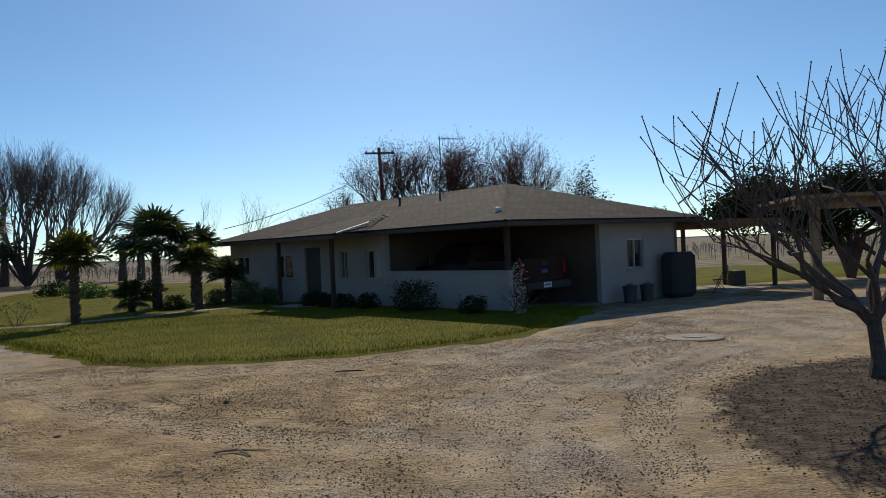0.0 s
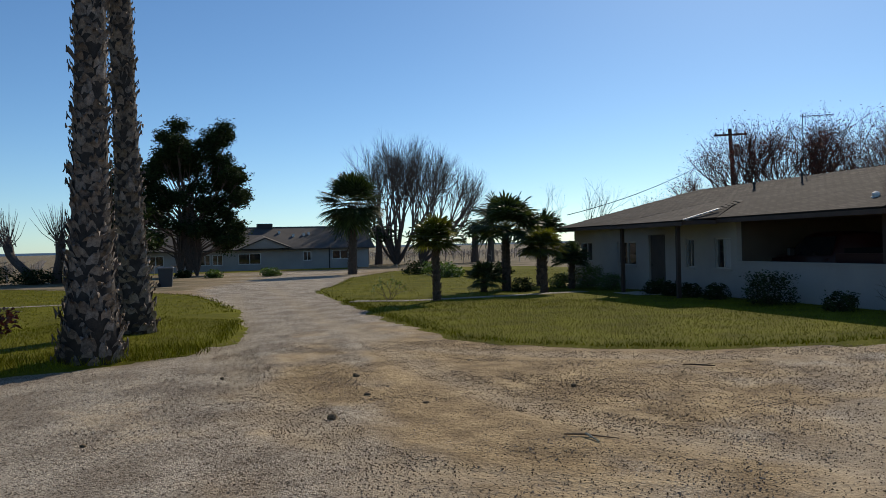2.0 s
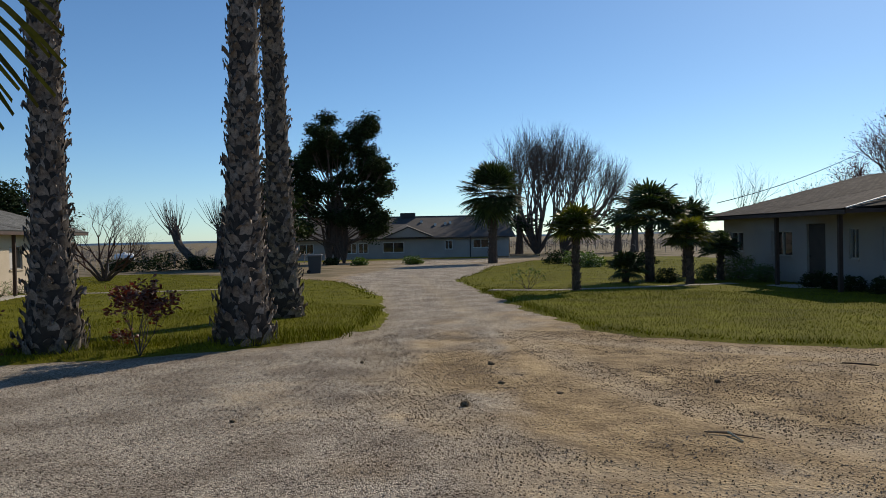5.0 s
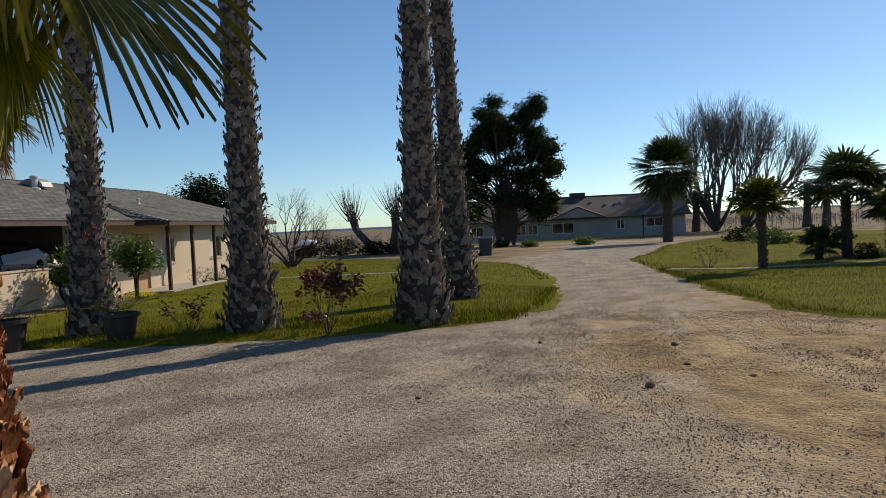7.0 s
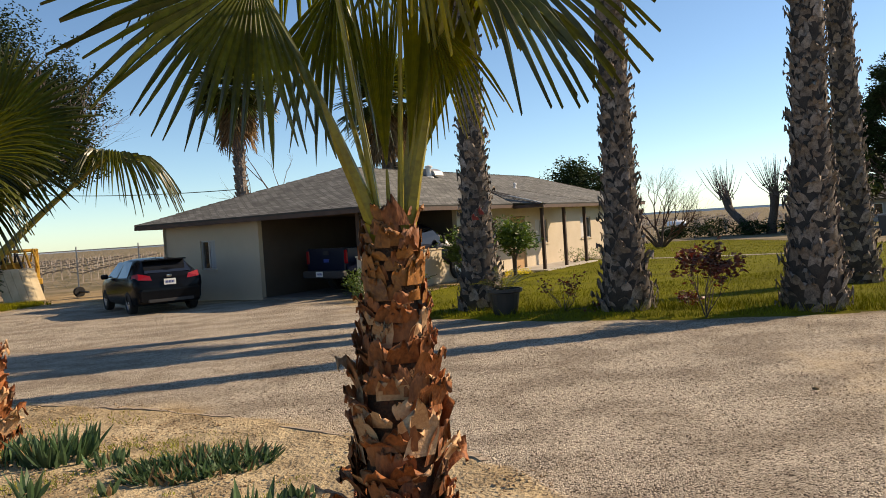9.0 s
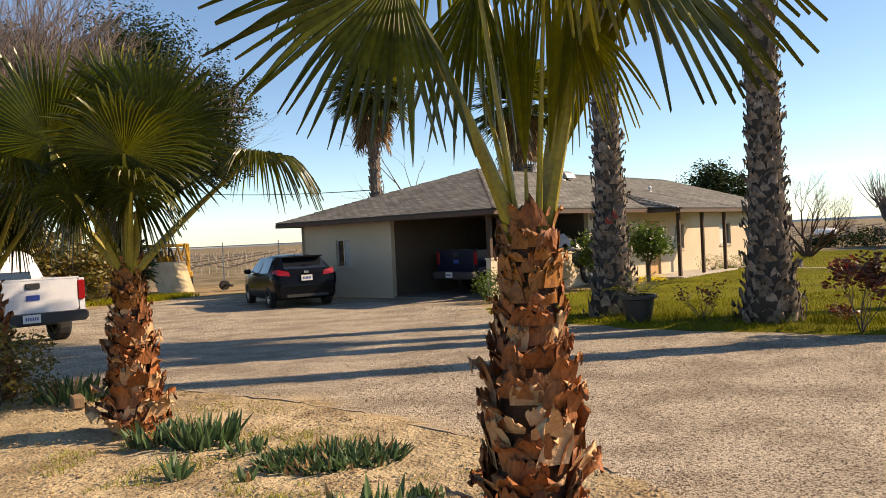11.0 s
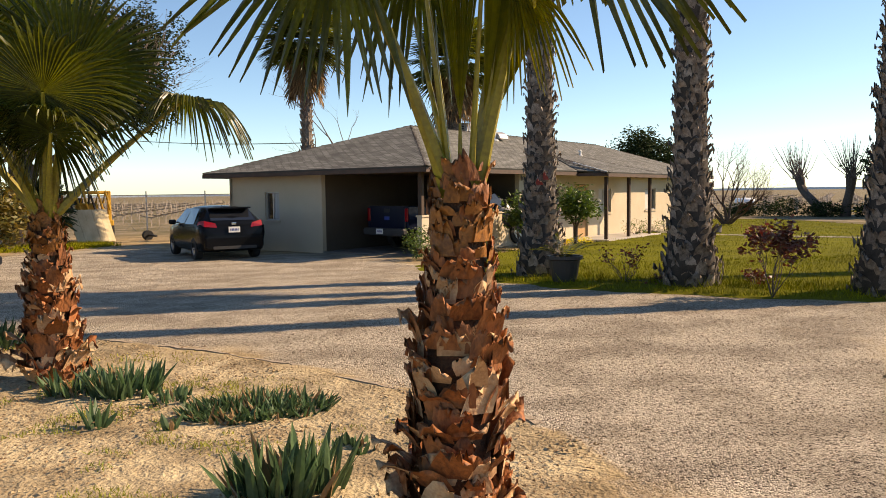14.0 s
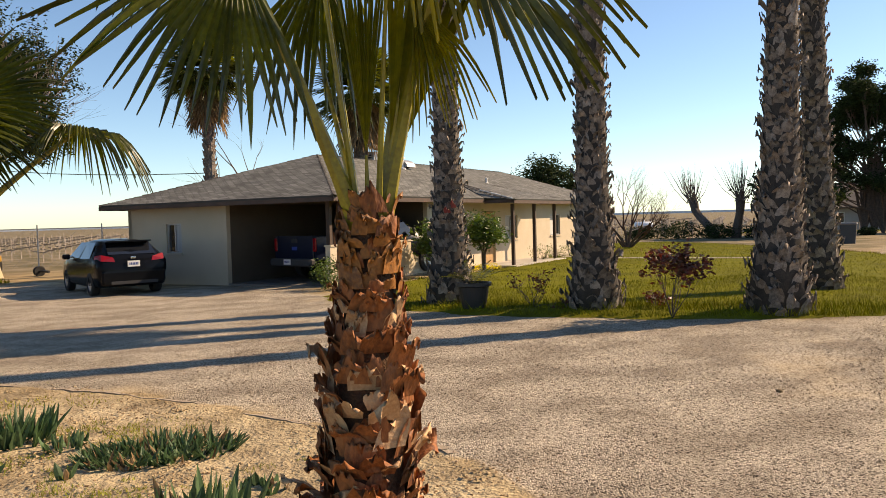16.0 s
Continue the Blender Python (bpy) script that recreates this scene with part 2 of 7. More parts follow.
TRUNK_GREY = mat("grey_palm_bark", (0.3, 0.25, 0.212), 0.9, (0.09, 0.071, 0.058), scale=14, fine=70, bump=0.6, island=0.3)
TRUNK_BOOT = mat("orange_brown_boot", (0.36, 0.125, 0.04), 0.65, (0.1, 0.032, 0.013), scale=6, fine=50, bump=0.45, island=0.45, stretch=(1, 1, 0.5))
TRUNK_CORE = mat("palm_fibre", (0.14, 0.07, 0.035), 0.95, (0.06, 0.03, 0.018), scale=9, fine=80, bump=0.6)
BOOT_TOP = mat("amber_boot", (0.36, 0.14, 0.032), 0.55, (0.12, 0.045, 0.014), scale=5, fine=50, bump=0.3, island=0.35)
BOOT_TAN = mat("tan_torn_boot", (0.58, 0.37, 0.21), 0.75, (0.34, 0.17, 0.08), scale=6, fine=50, bump=0.4, island=0.3)
FROND = leaf_mat("palm_frond", (0.102, 0.116, 0.018), (0.037, 0.048, 0.01), 0.35, 0.42, 0.35, 0.5)
FROND_YOUNG_SUNLIT = leaf_mat("young_and_sunlit_frond", (0.25, 0.235, 0.03), (0.125, 0.13, 0.018), 0.4, 0.45, 0.3, 0.5)
FROND_DK = leaf_mat("dark_palm_frond", (0.052, 0.08, 0.02), (0.025, 0.042, 0.013), 0.5, 0.2, 0.35, 0.4)
FROND_DEAD = leaf_mat("dead_frond", (0.30, 0.20, 0.10), (0.17, 0.11, 0.06), 0.8, 0.2, 0.35, 0.2)
PETIOLE = mat("green_petiole", (0.31, 0.27, 0.03), 0.4, (0.17, 0.13, 0.018), scale=4, fine=40, bump=0.1, island=0.15)
BARK = mat("dark_bark", (0.13, 0.095, 0.075), 0.9, (0.06, 0.045, 0.037), scale=8, fine=50, bump=0.5)
TWIG = mat("grey_twigs", (0.2, 0.155, 0.135), 0.9, (0.12, 0.095, 0.085), scale=3, fine=30, bump=0.0)
TWIG_RED = mat("russet_twigs", (0.12, 0.058, 0.045), 0.9, (0.05, 0.032, 0.028), scale=3, fine=30, bump=0.0)
LEAF_DK = leaf_mat("dark_evergreen_leaf", (0.035, 0.055, 0.016), (0.015, 0.027, 0.01), 0.8, 0.1, 0.45, 0.15)
LEAF_MID = leaf_mat("green_leaf", (0.095, 0.16, 0.03), (0.045, 0.085, 0.02), 0.45, 0.25, 0.4)
LEAF_ORANGE = leaf_mat("orange_tinged_leaf", (0.2, 0.13, 0.03), (0.07, 0.085, 0.02), 0.5, 0.25, 0.5)
LEAF_RED = leaf_mat("russet_leaf", (0.15, 0.032, 0.018), (0.07, 0.035, 0.015), 0.5, 0.2, 0.5)
IRIS = leaf_mat("blue_green_iris", (0.075, 0.135, 0.06), (0.035, 0.072, 0.033), 0.5, 0.22, 0.4, 0.3)
YELLOW = leaf_mat("yellow_flower", (0.75, 0.62, 0.06), (0.5, 0.5, 0.05), 0.5, 0.3, 0.3)
CLOD = mat("dark_clods", (0.23, 0.165, 0.1), 0.95, (0.1, 0.072, 0.045), scale=12, fine=70, bump=0.4, island=0.4, spec=0.1)
STONE = mat("pebbles", (0.4, 0.305, 0.215), 0.9, (0.22, 0.165, 0.115), scale=6, fine=60, bump=0.2, island=0.5)
# carport walls and floor: the deep shade inside is put into these dark colours
CARPORT = mat("shaded_brown_stucco", (0.13, 0.095, 0.07), 0.9, (0.09, 0.066, 0.05), scale=1.2, fine=60, bump=0.25, dist=0.01)
SHADED_FLOOR = mat("shaded_concrete", (0.22, 0.2, 0.18), 0.9, (0.1, 0.09, 0.085), scale=1.5, fine=40, bump=0.2)
FIELD = mat("bare_field", (0.36, 0.29, 0.2), 0.95, (0.22, 0.17, 0.12), scale=0.08, fine=1.5, bump=0.2)
VINE = mat("vine_wood", (0.5, 0.43, 0.36), 0.9, (0.2, 0.15, 0.12), scale=2, fine=20, bump=0)


def simple(name, color, rough=0.5, metal=0.0, spec=0.5, coat=0.0):
    m = mat(name, color, rough, tuple(c * 0.88 for c in color), scale=2.5, fine=25, bump=0.02, metal=metal, spec=spec)
    m.node_tree.nodes["Principled BSDF"].inputs["Coat Weight"].default_value = coat
    return m


def glass_mat(name, tint, rough=0.04):
    m = bpy.data.materials.new(name)
    m.use_nodes = True
    b = m.node_tree.nodes["Principled BSDF"]
    b.inputs["Base Color"].default_value, b.inputs["Roughness"].default_value = (*tint, 1), rough
    b.inputs["Specular IOR Level"].default_value = 0.9
    n = m.node_tree.nodes.new("ShaderNodeTexNoise")
    n.inputs["Scale"].default_value = 1.5
    bp = m.node_tree.nodes.new("ShaderNodeBump")
    bp.inputs["Strength"].default_value, bp.inputs["Distance"].default_value = 0.03, 0.05
    m.node_tree.links.new(n.outputs[0], bp.inputs["Height"])
    m.node_tree.links.new(bp.outputs[0], b.inputs["Normal"])
    return m


GLASS = glass_mat("window_glass", (0.02, 0.022, 0.025))
GLASS_CAR = glass_mat("tinted_car_glass", (0.012, 0.014, 0.018), 0.02)
CURTAIN = mat("pale_curtain", (0.6, 0.58, 0.55), 0.9, (0.42, 0.4, 0.39), scale=1, fine=18, bump=0.3, stretch=(1, 1, 0.05))
ALU = simple("aluminium_frame", (0.5, 0.49, 0.48), 0.4, 0.6)
WHITE = simple("white_paint", (0.72, 0.71, 0.68), 0.5)
BLACK_CAR = simple("black_car_paint", (0.005, 0.006, 0.008), 0.22, 0.0, 0.1, 0.05)
BLUE_CAR = simple("dark_blue_car_paint", (0.004, 0.008, 0.024), 0.3, 0.0, 0.3, 0.1)
MAROON_CAR = simple("maroon_car_paint", (0.035, 0.007, 0.007), 0.5, 0.0, 0.2, 0.1)
WHITE_CAR = simple("white_car_paint", (0.6, 0.61, 0.64), 0.3, 0.0, 0.5, 0.8)
BADGE_BLUE = simple("blue_badge", (0.02, 0.06, 0.3), 0.3)
RUBBER = simple("black_rubber", (0.02, 0.02, 0.02), 0.85)
TRIM = simple("black_plastic", (0.025, 0.025, 0.027), 0.6)
CHROME = simple("chrome", (0.65, 0.65, 0.66), 0.18, 1.0)
RIM = simple("alloy_rim", (0.4, 0.4, 0.41), 0.35, 0.8)
RED_LAMP = simple("red_lamp_lens", (0.28, 0.006, 0.01), 0.2, 0.0, 0.3, 0.2)
PLATE = simple("plate_white", (0.7, 0.7, 0.68), 0.5)
PLATE_INK = simple("plate_blue", (0.06, 0.08, 0.25), 0.5)
PLASTIC_BIN = simple("dark_bin_plastic", (0.035, 0.04, 0.045), 0.5)
POT = simple("black_pot", (0.03, 0.027, 0.026), 0.5)
YEL_PAINT = mat("yellow_machine_paint", (0.62, 0.36, 0.04), 0.55, (0.4, 0.2, 0.03), scale=4, fine=30, bump=0.1)
STEEL = simple("galvanised_steel", (0.36, 0.36, 0.36), 0.5, 0.7)
DK_IRON = simple("dark_iron", (0.05, 0.05, 0.052), 0.6, 0.4)
TANK_W = simple("white_tank", (0.75, 0.78, 0.8), 0.4)
DOOR = mat("dark_door", (0.075, 0.06, 0.05), 0.6, (0.05, 0.04, 0.035), scale=3, fine=40, bump=0.1)
DOOR_TAN = mat("tan_door", (0.48, 0.29, 0.14), 0.6, (0.38, 0.22, 0.10), scale=3, fine=40, bump=0.1)


# ---- mesh builder ----
class Mesh:
    """Collects vertices and faces for one mesh."""

    def __init__(self):
        self.v, self.f = [], []

    def quad(self, *p):
        n = len(self.v)
        self.v += [tuple(q) for q in p]
        self.f.append(tuple(range(n, n + len(p))))
        return self

    def box(self, c, s, rz=0.0, bev=0.0):
        """A box centred at c with sizes s, turned by rz degrees, its upright edges cut by bev."""
        hx, hy, hz = s[0] / 2, s[1] / 2, s[2] / 2
        k = min(bev, hx * 0.9, hy * 0.9)
        ring = [(hx, hy - k), (hx - k, hy), (-hx + k, hy), (-hx, hy - k), (-hx, -hy + k), (-hx + k, -hy), (hx - k, -hy), (hx, -hy + k)] if k else [(hx, hy), (-hx, hy), (-hx, -hy), (hx, -hy)]
        a, b = math.cos(radians(rz)), math.sin(radians(rz))
        n, m = len(self.v), len(ring)
        if k:
            levels = [(-hz, 1 - k / max(hx, hy)), (-hz + k, 1), (hz - k, 1), (hz, 1 - k / max(hx, hy))]
        else:
            levels = [(-hz, 1), (hz, 1)]
        for z, g in levels:
            self.v += [(c[0] + g * (x * a - y * b), c[1] + g * (x * b + y * a), c[2] + z) for x, y in ring]
        for l in range(len(levels) - 1):
            o = n + l * m
            self.f += [(o + i, o + (i + 1) % m, o + m + (i + 1) % m, o + m + i) for i in range(m)]
        self.f.append(tuple(range(n + m - 1, n - 1, -1)))
        self.f.append(tuple(range(n + (len(levels) - 1) * m, n + len(levels) * m)))
        return self

    def tube(self, pts, radii, n=6, cap=True):
        """A tube through pts with these radii."""
        pts = [Vector(p) for p in pts]
        start = len(self.v)
        for i, p in enumerate(pts):
            d = (pts[min(i + 1, len(pts) - 1)] - pts[max(i - 1, 0)])
            d = d.normalized() if d.length > 1e-9 else Vector((0, 0, 1))
            ref = Vector((1, 0, 0)) if abs(d.x) < 0.8 else Vector((0, 1, 0))
            u = d.cross(ref).normalized()
            w = d.cross(u)
            r = radii[i] if isinstance(radii, (list, tuple)) else radii
            for k in range(n):
                a = 2 * math.pi * k / n
                q = p + r * (math.cos(a) * u + math.sin(a) * w)
                self.v.append((q.x, q.y, q.z))
        for i in range(len(pts) - 1):
            o = start + i * n
            self.f += [(o + k, o + (k + 1) % n, o + n + (k + 1) % n, o + n + k) for k in range(n)]
        if cap:
            self.f.append(tuple(range(start + n - 1, start - 1, -1)))
            o = start + (len(pts) - 1) * n
            self.f.append(tuple(range(o, o + n)))
        return self

    def lathe(self, c, prof, n=16):
        """A turned shape round the upright line through c; prof: radius and height pairs."""
        start = len(self.v)
        for r, z in prof:
            self.v += [(c[0] + r * math.cos(2 * math.pi * k / n), c[1] + r * math.sin(2 * math.pi * k / n), c[2] + z) for k in range(n)]
        for i in range(len(prof) - 1):
            o = start + i * n
            self.f += [(o + k, o + (k + 1) % n, o + n + (k + 1) % n, o + n + k) for k in range(n)]
        self.f.append(tuple(range(start + n - 1, start - 1, -1)))
        o = start + (len(prof) - 1) * n
        self.f.append(tuple(range(o, o + n)))
        return self

    def prism(self, outline, lo, hi, put):
        """outline (a, b) pairs pushed from lo to hi along the third axis; put(a, b, c) gives the place."""
        n, m = len(self.v), len(outline)
        for c in (lo, hi):
            self.v += [tuple(put(a, b, c)) for a, b in outline]
        self.f += [(n + i, n + (i + 1) % m, n + m + (i + 1) % m, n + m + i) for i in range(m)]
        self.f.append(tuple(range(n + m - 1, n - 1, -1)))
        self.f.append(tuple(range(n + m, n + 2 * m)))
        return self

    def moved(self, fn):
        self.v = [tuple(fn(*p)) for p in self.v]
        return self


def part(name, mesh, material, parent=None, label="", smooth=False, weld=False):
    """Links a Mesh as one object, under parent where given."""
    data = bpy.data.meshes.new(name)
    data.from_pydata([tuple(float(c) for c in p) for p in mesh.v], [], mesh.f)
    data.update()
    bm = bmesh.new()
    bm.from_mesh(data)
    if weld:
        bmesh.ops.remove_doubles(bm, verts=bm.verts, dist=1e-4)
    if len(bm.faces) < 20000:
        bmesh.ops.recalc_face_normals(bm, faces=bm.faces)
    for f in bm.faces:
        f.smooth = smooth
    bm.to_mesh(data)
    bm.free()
    data.materials.append(material)
    ob = new(name, data)
    if parent is not None:
        ob.parent = parent
        ob.matrix_parent_inverse = parent.matrix_world.inverted() if parent.type == "EMPTY" else Matrix()
    if label:
        ob["label"] = label
    return ob


def thing(name, at, label, category, group="", rz=0.0, kind=""):
    """An Empty at a thing's base, which parents its parts; parts are given in local metres."""
    ob = new(name)
    ob.empty_display_size = 0.2
    ob.matrix_world = pose(*at, 0, 0, rz)
    return tagged(ob, label, category, group, kind)


def sub(name, mesh, material, parent, label="", smooth=False):
    """A part given in its thing's local metres."""
    ob = part(name, mesh, material, None, label, smooth)
    ob.parent = parent
    return ob


def gz(x, y):
    """Height of the ground: it falls a little away from the yard."""
    d = math.hypot(x, y) - 13
    return -0.008 * min(max(d, 0.0), 62.0)


def rnd(a, b):
    return random.uniform(a, b)


# ---- ground ----
def inside(p, poly):
    c, n = False, len(poly)
    for i in range(n):
        (x1, y1), (x2, y2) = poly[i], poly[i - 1]
        if (y1 > p[1]) != (y2 > p[1]) and p[0] < (x2 - x1) * (p[1] - y1) / (y2 - y1) + x1:
            c = not c
    return c


def edge_far(P, poly):
    """Distance of many points from an outline, minus inside."""
    P = np.asarray(P, float)
    best, ins = np.full(len(P), 1e9), np.zeros(len(P), bool)
    n = len(poly)
    for i in range(n):
        a, b = np.array(poly[i - 1], float), np.array(poly[i], float)
        t = np.clip(((P - a) @ (b - a)) / ((b - a) @ (b - a)), 0, 1)
        best = np.minimum(best, np.hypot(*(P - a - t[:, None] * (b - a)).T))
        cross = ((a[1] > P[:, 1]) != (b[1] > P[:, 1])) & (P[:, 0] < (b[0] - a[0]) * (P[:, 1] - a[1]) / (b[1] - a[1] + 1e-12) + a[0])
        ins ^= cross
    return np.where(ins, -best, best)


LAWN_1 = [(4.3, 21.5), (4.0, 20.0), (3.0, 17.8), (1.4, 15.0), (-0.1, 13.8), (-1.6, 13.0), (-2.8, 12.8), (-4.5, 13.0), (-5.6, 13.4), (-8.7, 16.7), (-12.7, 21.5),
          (-15.5, 25.0), (-19.2, 29.6), (-22, 36), (-27, 46), (-31, 60), (-32, 72), (-22, 72), (-14, 62), (-11, 45), (-9.5, 34), (2.7, 22.2)]
LAWN_3 = [(-14.4, 4.2), (-12.5, 5.6), (-10.9, 7.3), (-9.9, 9.2), (-9.5, 10.3), (-10.4, 12.4), (-12.0, 14.8), (-15.5, 19.1), (-20.3, 23.8), (-24, 26.8),
          (-30, 29), (-38, 31), (-46, 33), (-48, 24), (-40, 17), (-34, 18), (-26.4, 12.6), (-21.9, 6.6), (-18.4, 3.6), (-16.5, 3.5)]
BED = [(-6.3, 1.5), (-6.9, 0.95), (-7.3, 0.6), (-8.0, 0.2), (-9.0, -0.7), (-10.2, -2.1), (-11.6, -4.0), (-13.5, -7.5), (-12, -12), (-2, -12), (-1, -2.5), (-2.4, 0.2), (-3.6, 1.5), (-5.0, 1.9)]
DRIVE = [(-6.4, 1.6), (-9.2, -0.6), (-14, -7.5), (-26, -9), (-30, -4.5), (-24, -1), (-24, 3), (-18.0, 3.2), (-14.4, 3.8), (-10.8, 7.0), (-9.3, 10.2), (-11.4, 14.0),
         (-20, 24), (-27, 31), (-33, 42), (-42, 56), (-52, 63), (-49, 67), (-39, 64), (-31, 56), (-26.5, 45), (-22, 36), (-17.5, 27.5), (-11.0, 19.4), (-7.0, 13.8), (-4, 8.6), (-2.4, 5.2), (-1.5, 3.0), (-3.0, 2.2)]
DIRT = [(-1.5, 3.6), (-4.5, 5.0), (-8.6, 9.0), (-9.0, 12.0), (-6.0, 13.2), (-2.6, 12.6), (1.8, 14.5), (5.5, 18), (4.5, 11), (2.0, 6), (.5, 3.6)]
MULCH = [(2.84, 4.9), (2.45, 6.0), (2.55, 7.2), (3.05, 8.6), (4.2, 10.1), (6.2, 10.7), (8, 9.6), (8.4, 7.8), (7, 5.5), (5, 4.5)]
YARD = [(-1.5, 4), (-5, 12.2), (-2, 12.2), (1.6, 14.4), (4.5, 19), (9, 23), (16, 25), (24, 20), (8, 14), (2.5, 8), (1.0, 4)]


# wheel tracks and their half widths; the gravelly middle of the far drive
TRACKS = [([(-25, 34), (-10.7, 16.7), (-6.6, 12.4), (-4.9, 12.0), (-3.7, 12.0), (-1.5, 12.2), (0.6, 13.4), (3.6, 18.6)], 0.34), ([(-22.2, 27.6), (-13.5, 17.1), (-8.9, 10.8), (-6.4, 8.1), (-4.5, 6.5), (-3.3, 5.5), (-1.8, 4.6)], 0.36),
          ([(-9.3, 15.5), (-6.2, 11.6), (-4.4, 9.6), (-3.0, 8.3), (-1.4, 7.3), (0.3, 6.7)], 0.3), ([(6.8, 13.2), (3.9, 10.6), (2.35, 8.7), (1.85, 7.1), (1.7, 5.6)], 0.24), ([(8.5, 15.4), (3.4, 12.0), (0.8, 9.0), (0.2, 6.2)], 0.3), ([(-5.6, 7.0), (-3.9, 5.9), (-2.6, 5.6), (-1.0, 5.4)], 0.2)]
MIDDLE = [(-24.4, 31.5), (-16, 22), (-11.1, 15.95), (-8.2, 12.2)]


def line_far(P, line):
    """Distance of many points from an open line."""
    P, best = np.asarray(P, float), np.full(len(P), 1e9)
    for p, q in zip(line, line[1:]):
        a, b = np.array(p, float), np.array(q, float)
        t = np.clip(((P - a) @ (b - a)) / ((b - a) @ (b - a)), 0, 1)
        best = np.minimum(best, np.hypot(*(P - a - t[:, None] * (b - a)).T))
    return best


def grid_sheet():
    """One sheet out to the horizon: close steps in the yard, wide ones far off."""
    def axis(lo, hi):
        fine = list(np.arange(lo, hi + 1e-6, 0.16))
        far = [0.5, 1.1, 2, 3.5, 6, 10, 16, 26, 42, 70, 120, 220, 420, 800, 1600, 3200, 4500]
        return [lo - f for f in reversed(far)] + fine + [hi + f for f in far]
    xs, ys = axis(-27, 12), axis(-7, 33)
    X, Y = np.meshgrid(xs, ys)
    P = np.stack([X.ravel(), Y.ravel()], -1)
    D = np.hypot(P[:, 0], P[:, 1]) - 13
    Z = -0.008 * np.clip(D, 0, 62)
    near = np.clip(1 - np.hypot(P[:, 0] + 8, P[:, 1] - 8) / 45, 0, 1)
    bump = np.array([noise.noise((p[0] * 0.45, p[1] * 0.45, 0.3)) * 0.014 + noise.noise((p[0] * 1.9, p[1] * 1.9, 4.3)) * 0.008 + noise.noise((p[0] * 3.4, p[1] * 3.4, 2.3)) * 0.007 if n > 0 else 0 for p, n in zip(P, near)])
    bed = edge_far(P, BED)
    soil = np.clip(-bed / 0.5, 0, 1)
    lumps = np.array([noise.noise((p[0] * 4.5, p[1] * 4.5, 9.3)) * 0.03 if s > 0 else 0 for p, s in zip(P, soil)])
    Z = Z + bump * near + lumps * soil - 0.03 * soil
    # gravel: worn chip seal on the drive, thinner in the yard, none in the bed
    g = np.maximum(np.clip(0.62 - edge_far(P, DRIVE) * 0.35, 0, 0.95), np.clip(0.4 - edge_far(P, YARD) * 0.15, 0, 0.54))
    rut = np.minimum(edge_far(P, [(-3.2, 7), (-6.4, 11.5), (-9.6, 16), (-9.2, 16.3), (-6, 11.9), (-2.8, 7.3)]), edge_far(P, [(-5.4, 7.6), (-8.0, 11.2), (-11.5, 17), (-11.1, 17.3), (-7.5, 11.7), (-5.0, 8)]))
    g = np.where(rut < 0.6, g - 0.28 * np.clip(1 - rut / 0.6, 0, 1), g)
    g = np.where(bed < 0.05, 0.0, g)
    track = np.zeros(len(P))
    for line, width in TRACKS:
        d = line_far(P, line)
        track = np.maximum(track, np.exp(-(d / width) ** 2))
        Z = Z + (0.014 * np.exp(-((d - width * 1.5) / 0.12) ** 2) - 0.024 * np.exp(-(d / width) ** 2)) * near
    g = np.maximum(g, 0.62 * np.exp(-(line_far(P, MIDDLE) / 0.8) ** 2))
    sandy = np.hypot((P[:, 0] + 4.4) / 5.0, (P[:, 1] - 8.8) / 5.8)
    g = g - 0.5 * np.clip(1.2 - sandy, 0, 1)
    me = bpy.data.meshes.new("ground")
    nx, ny = len(xs), len(ys)
    idx = np.arange(nx * ny).reshape(ny, nx)
    faces = np.stack([idx[:-1, :-1], idx[:-1, 1:], idx[1:, 1:], idx[1:, :-1]], -1).reshape(-1, 4)
    me.from_pydata(np.column_stack([P, Z]).tolist(), [], faces.tolist())
    a = me.attributes.new("gravel", "FLOAT", "POINT")
    a.data.foreach_set("value", g.astype(np.float32))
    a = me.attributes.new("track", "FLOAT", "POINT")
    a.data.foreach_set("value", track.astype(np.float32))
    a = me.attributes.new("weeds", "FLOAT", "POINT")
    far = np.clip((np.hypot(P[:, 0], P[:, 1]) - 36) / 8, 0, 1) * np.clip(edge_far(P, DRIVE) / 1.5, 0, 1)
    a.data.foreach_set("value", far.astype(np.float32))
    a = me.attributes.new("bed", "FLOAT", "POINT")
    a.data.foreach_set("value", np.clip(.5 - bed / .5, 0, 1).astype(np.float32))
    a = me.attributes.new("mulch", "FLOAT", "POINT")
    a.data.foreach_set("value", np.clip(.5 - edge_far(P, MULCH) * 1.3, 0, 1).astype(np.float32))
    me.polygons.foreach_set("use_smooth", [True] * len(me.polygons))
    me.materials.append(GROUND)
    me.update()
    return tagged(new("ground", me), "sandy soil yard with worn gravel drive out to flat farmland", "ground", kind="structure")


ground = grid_sheet()


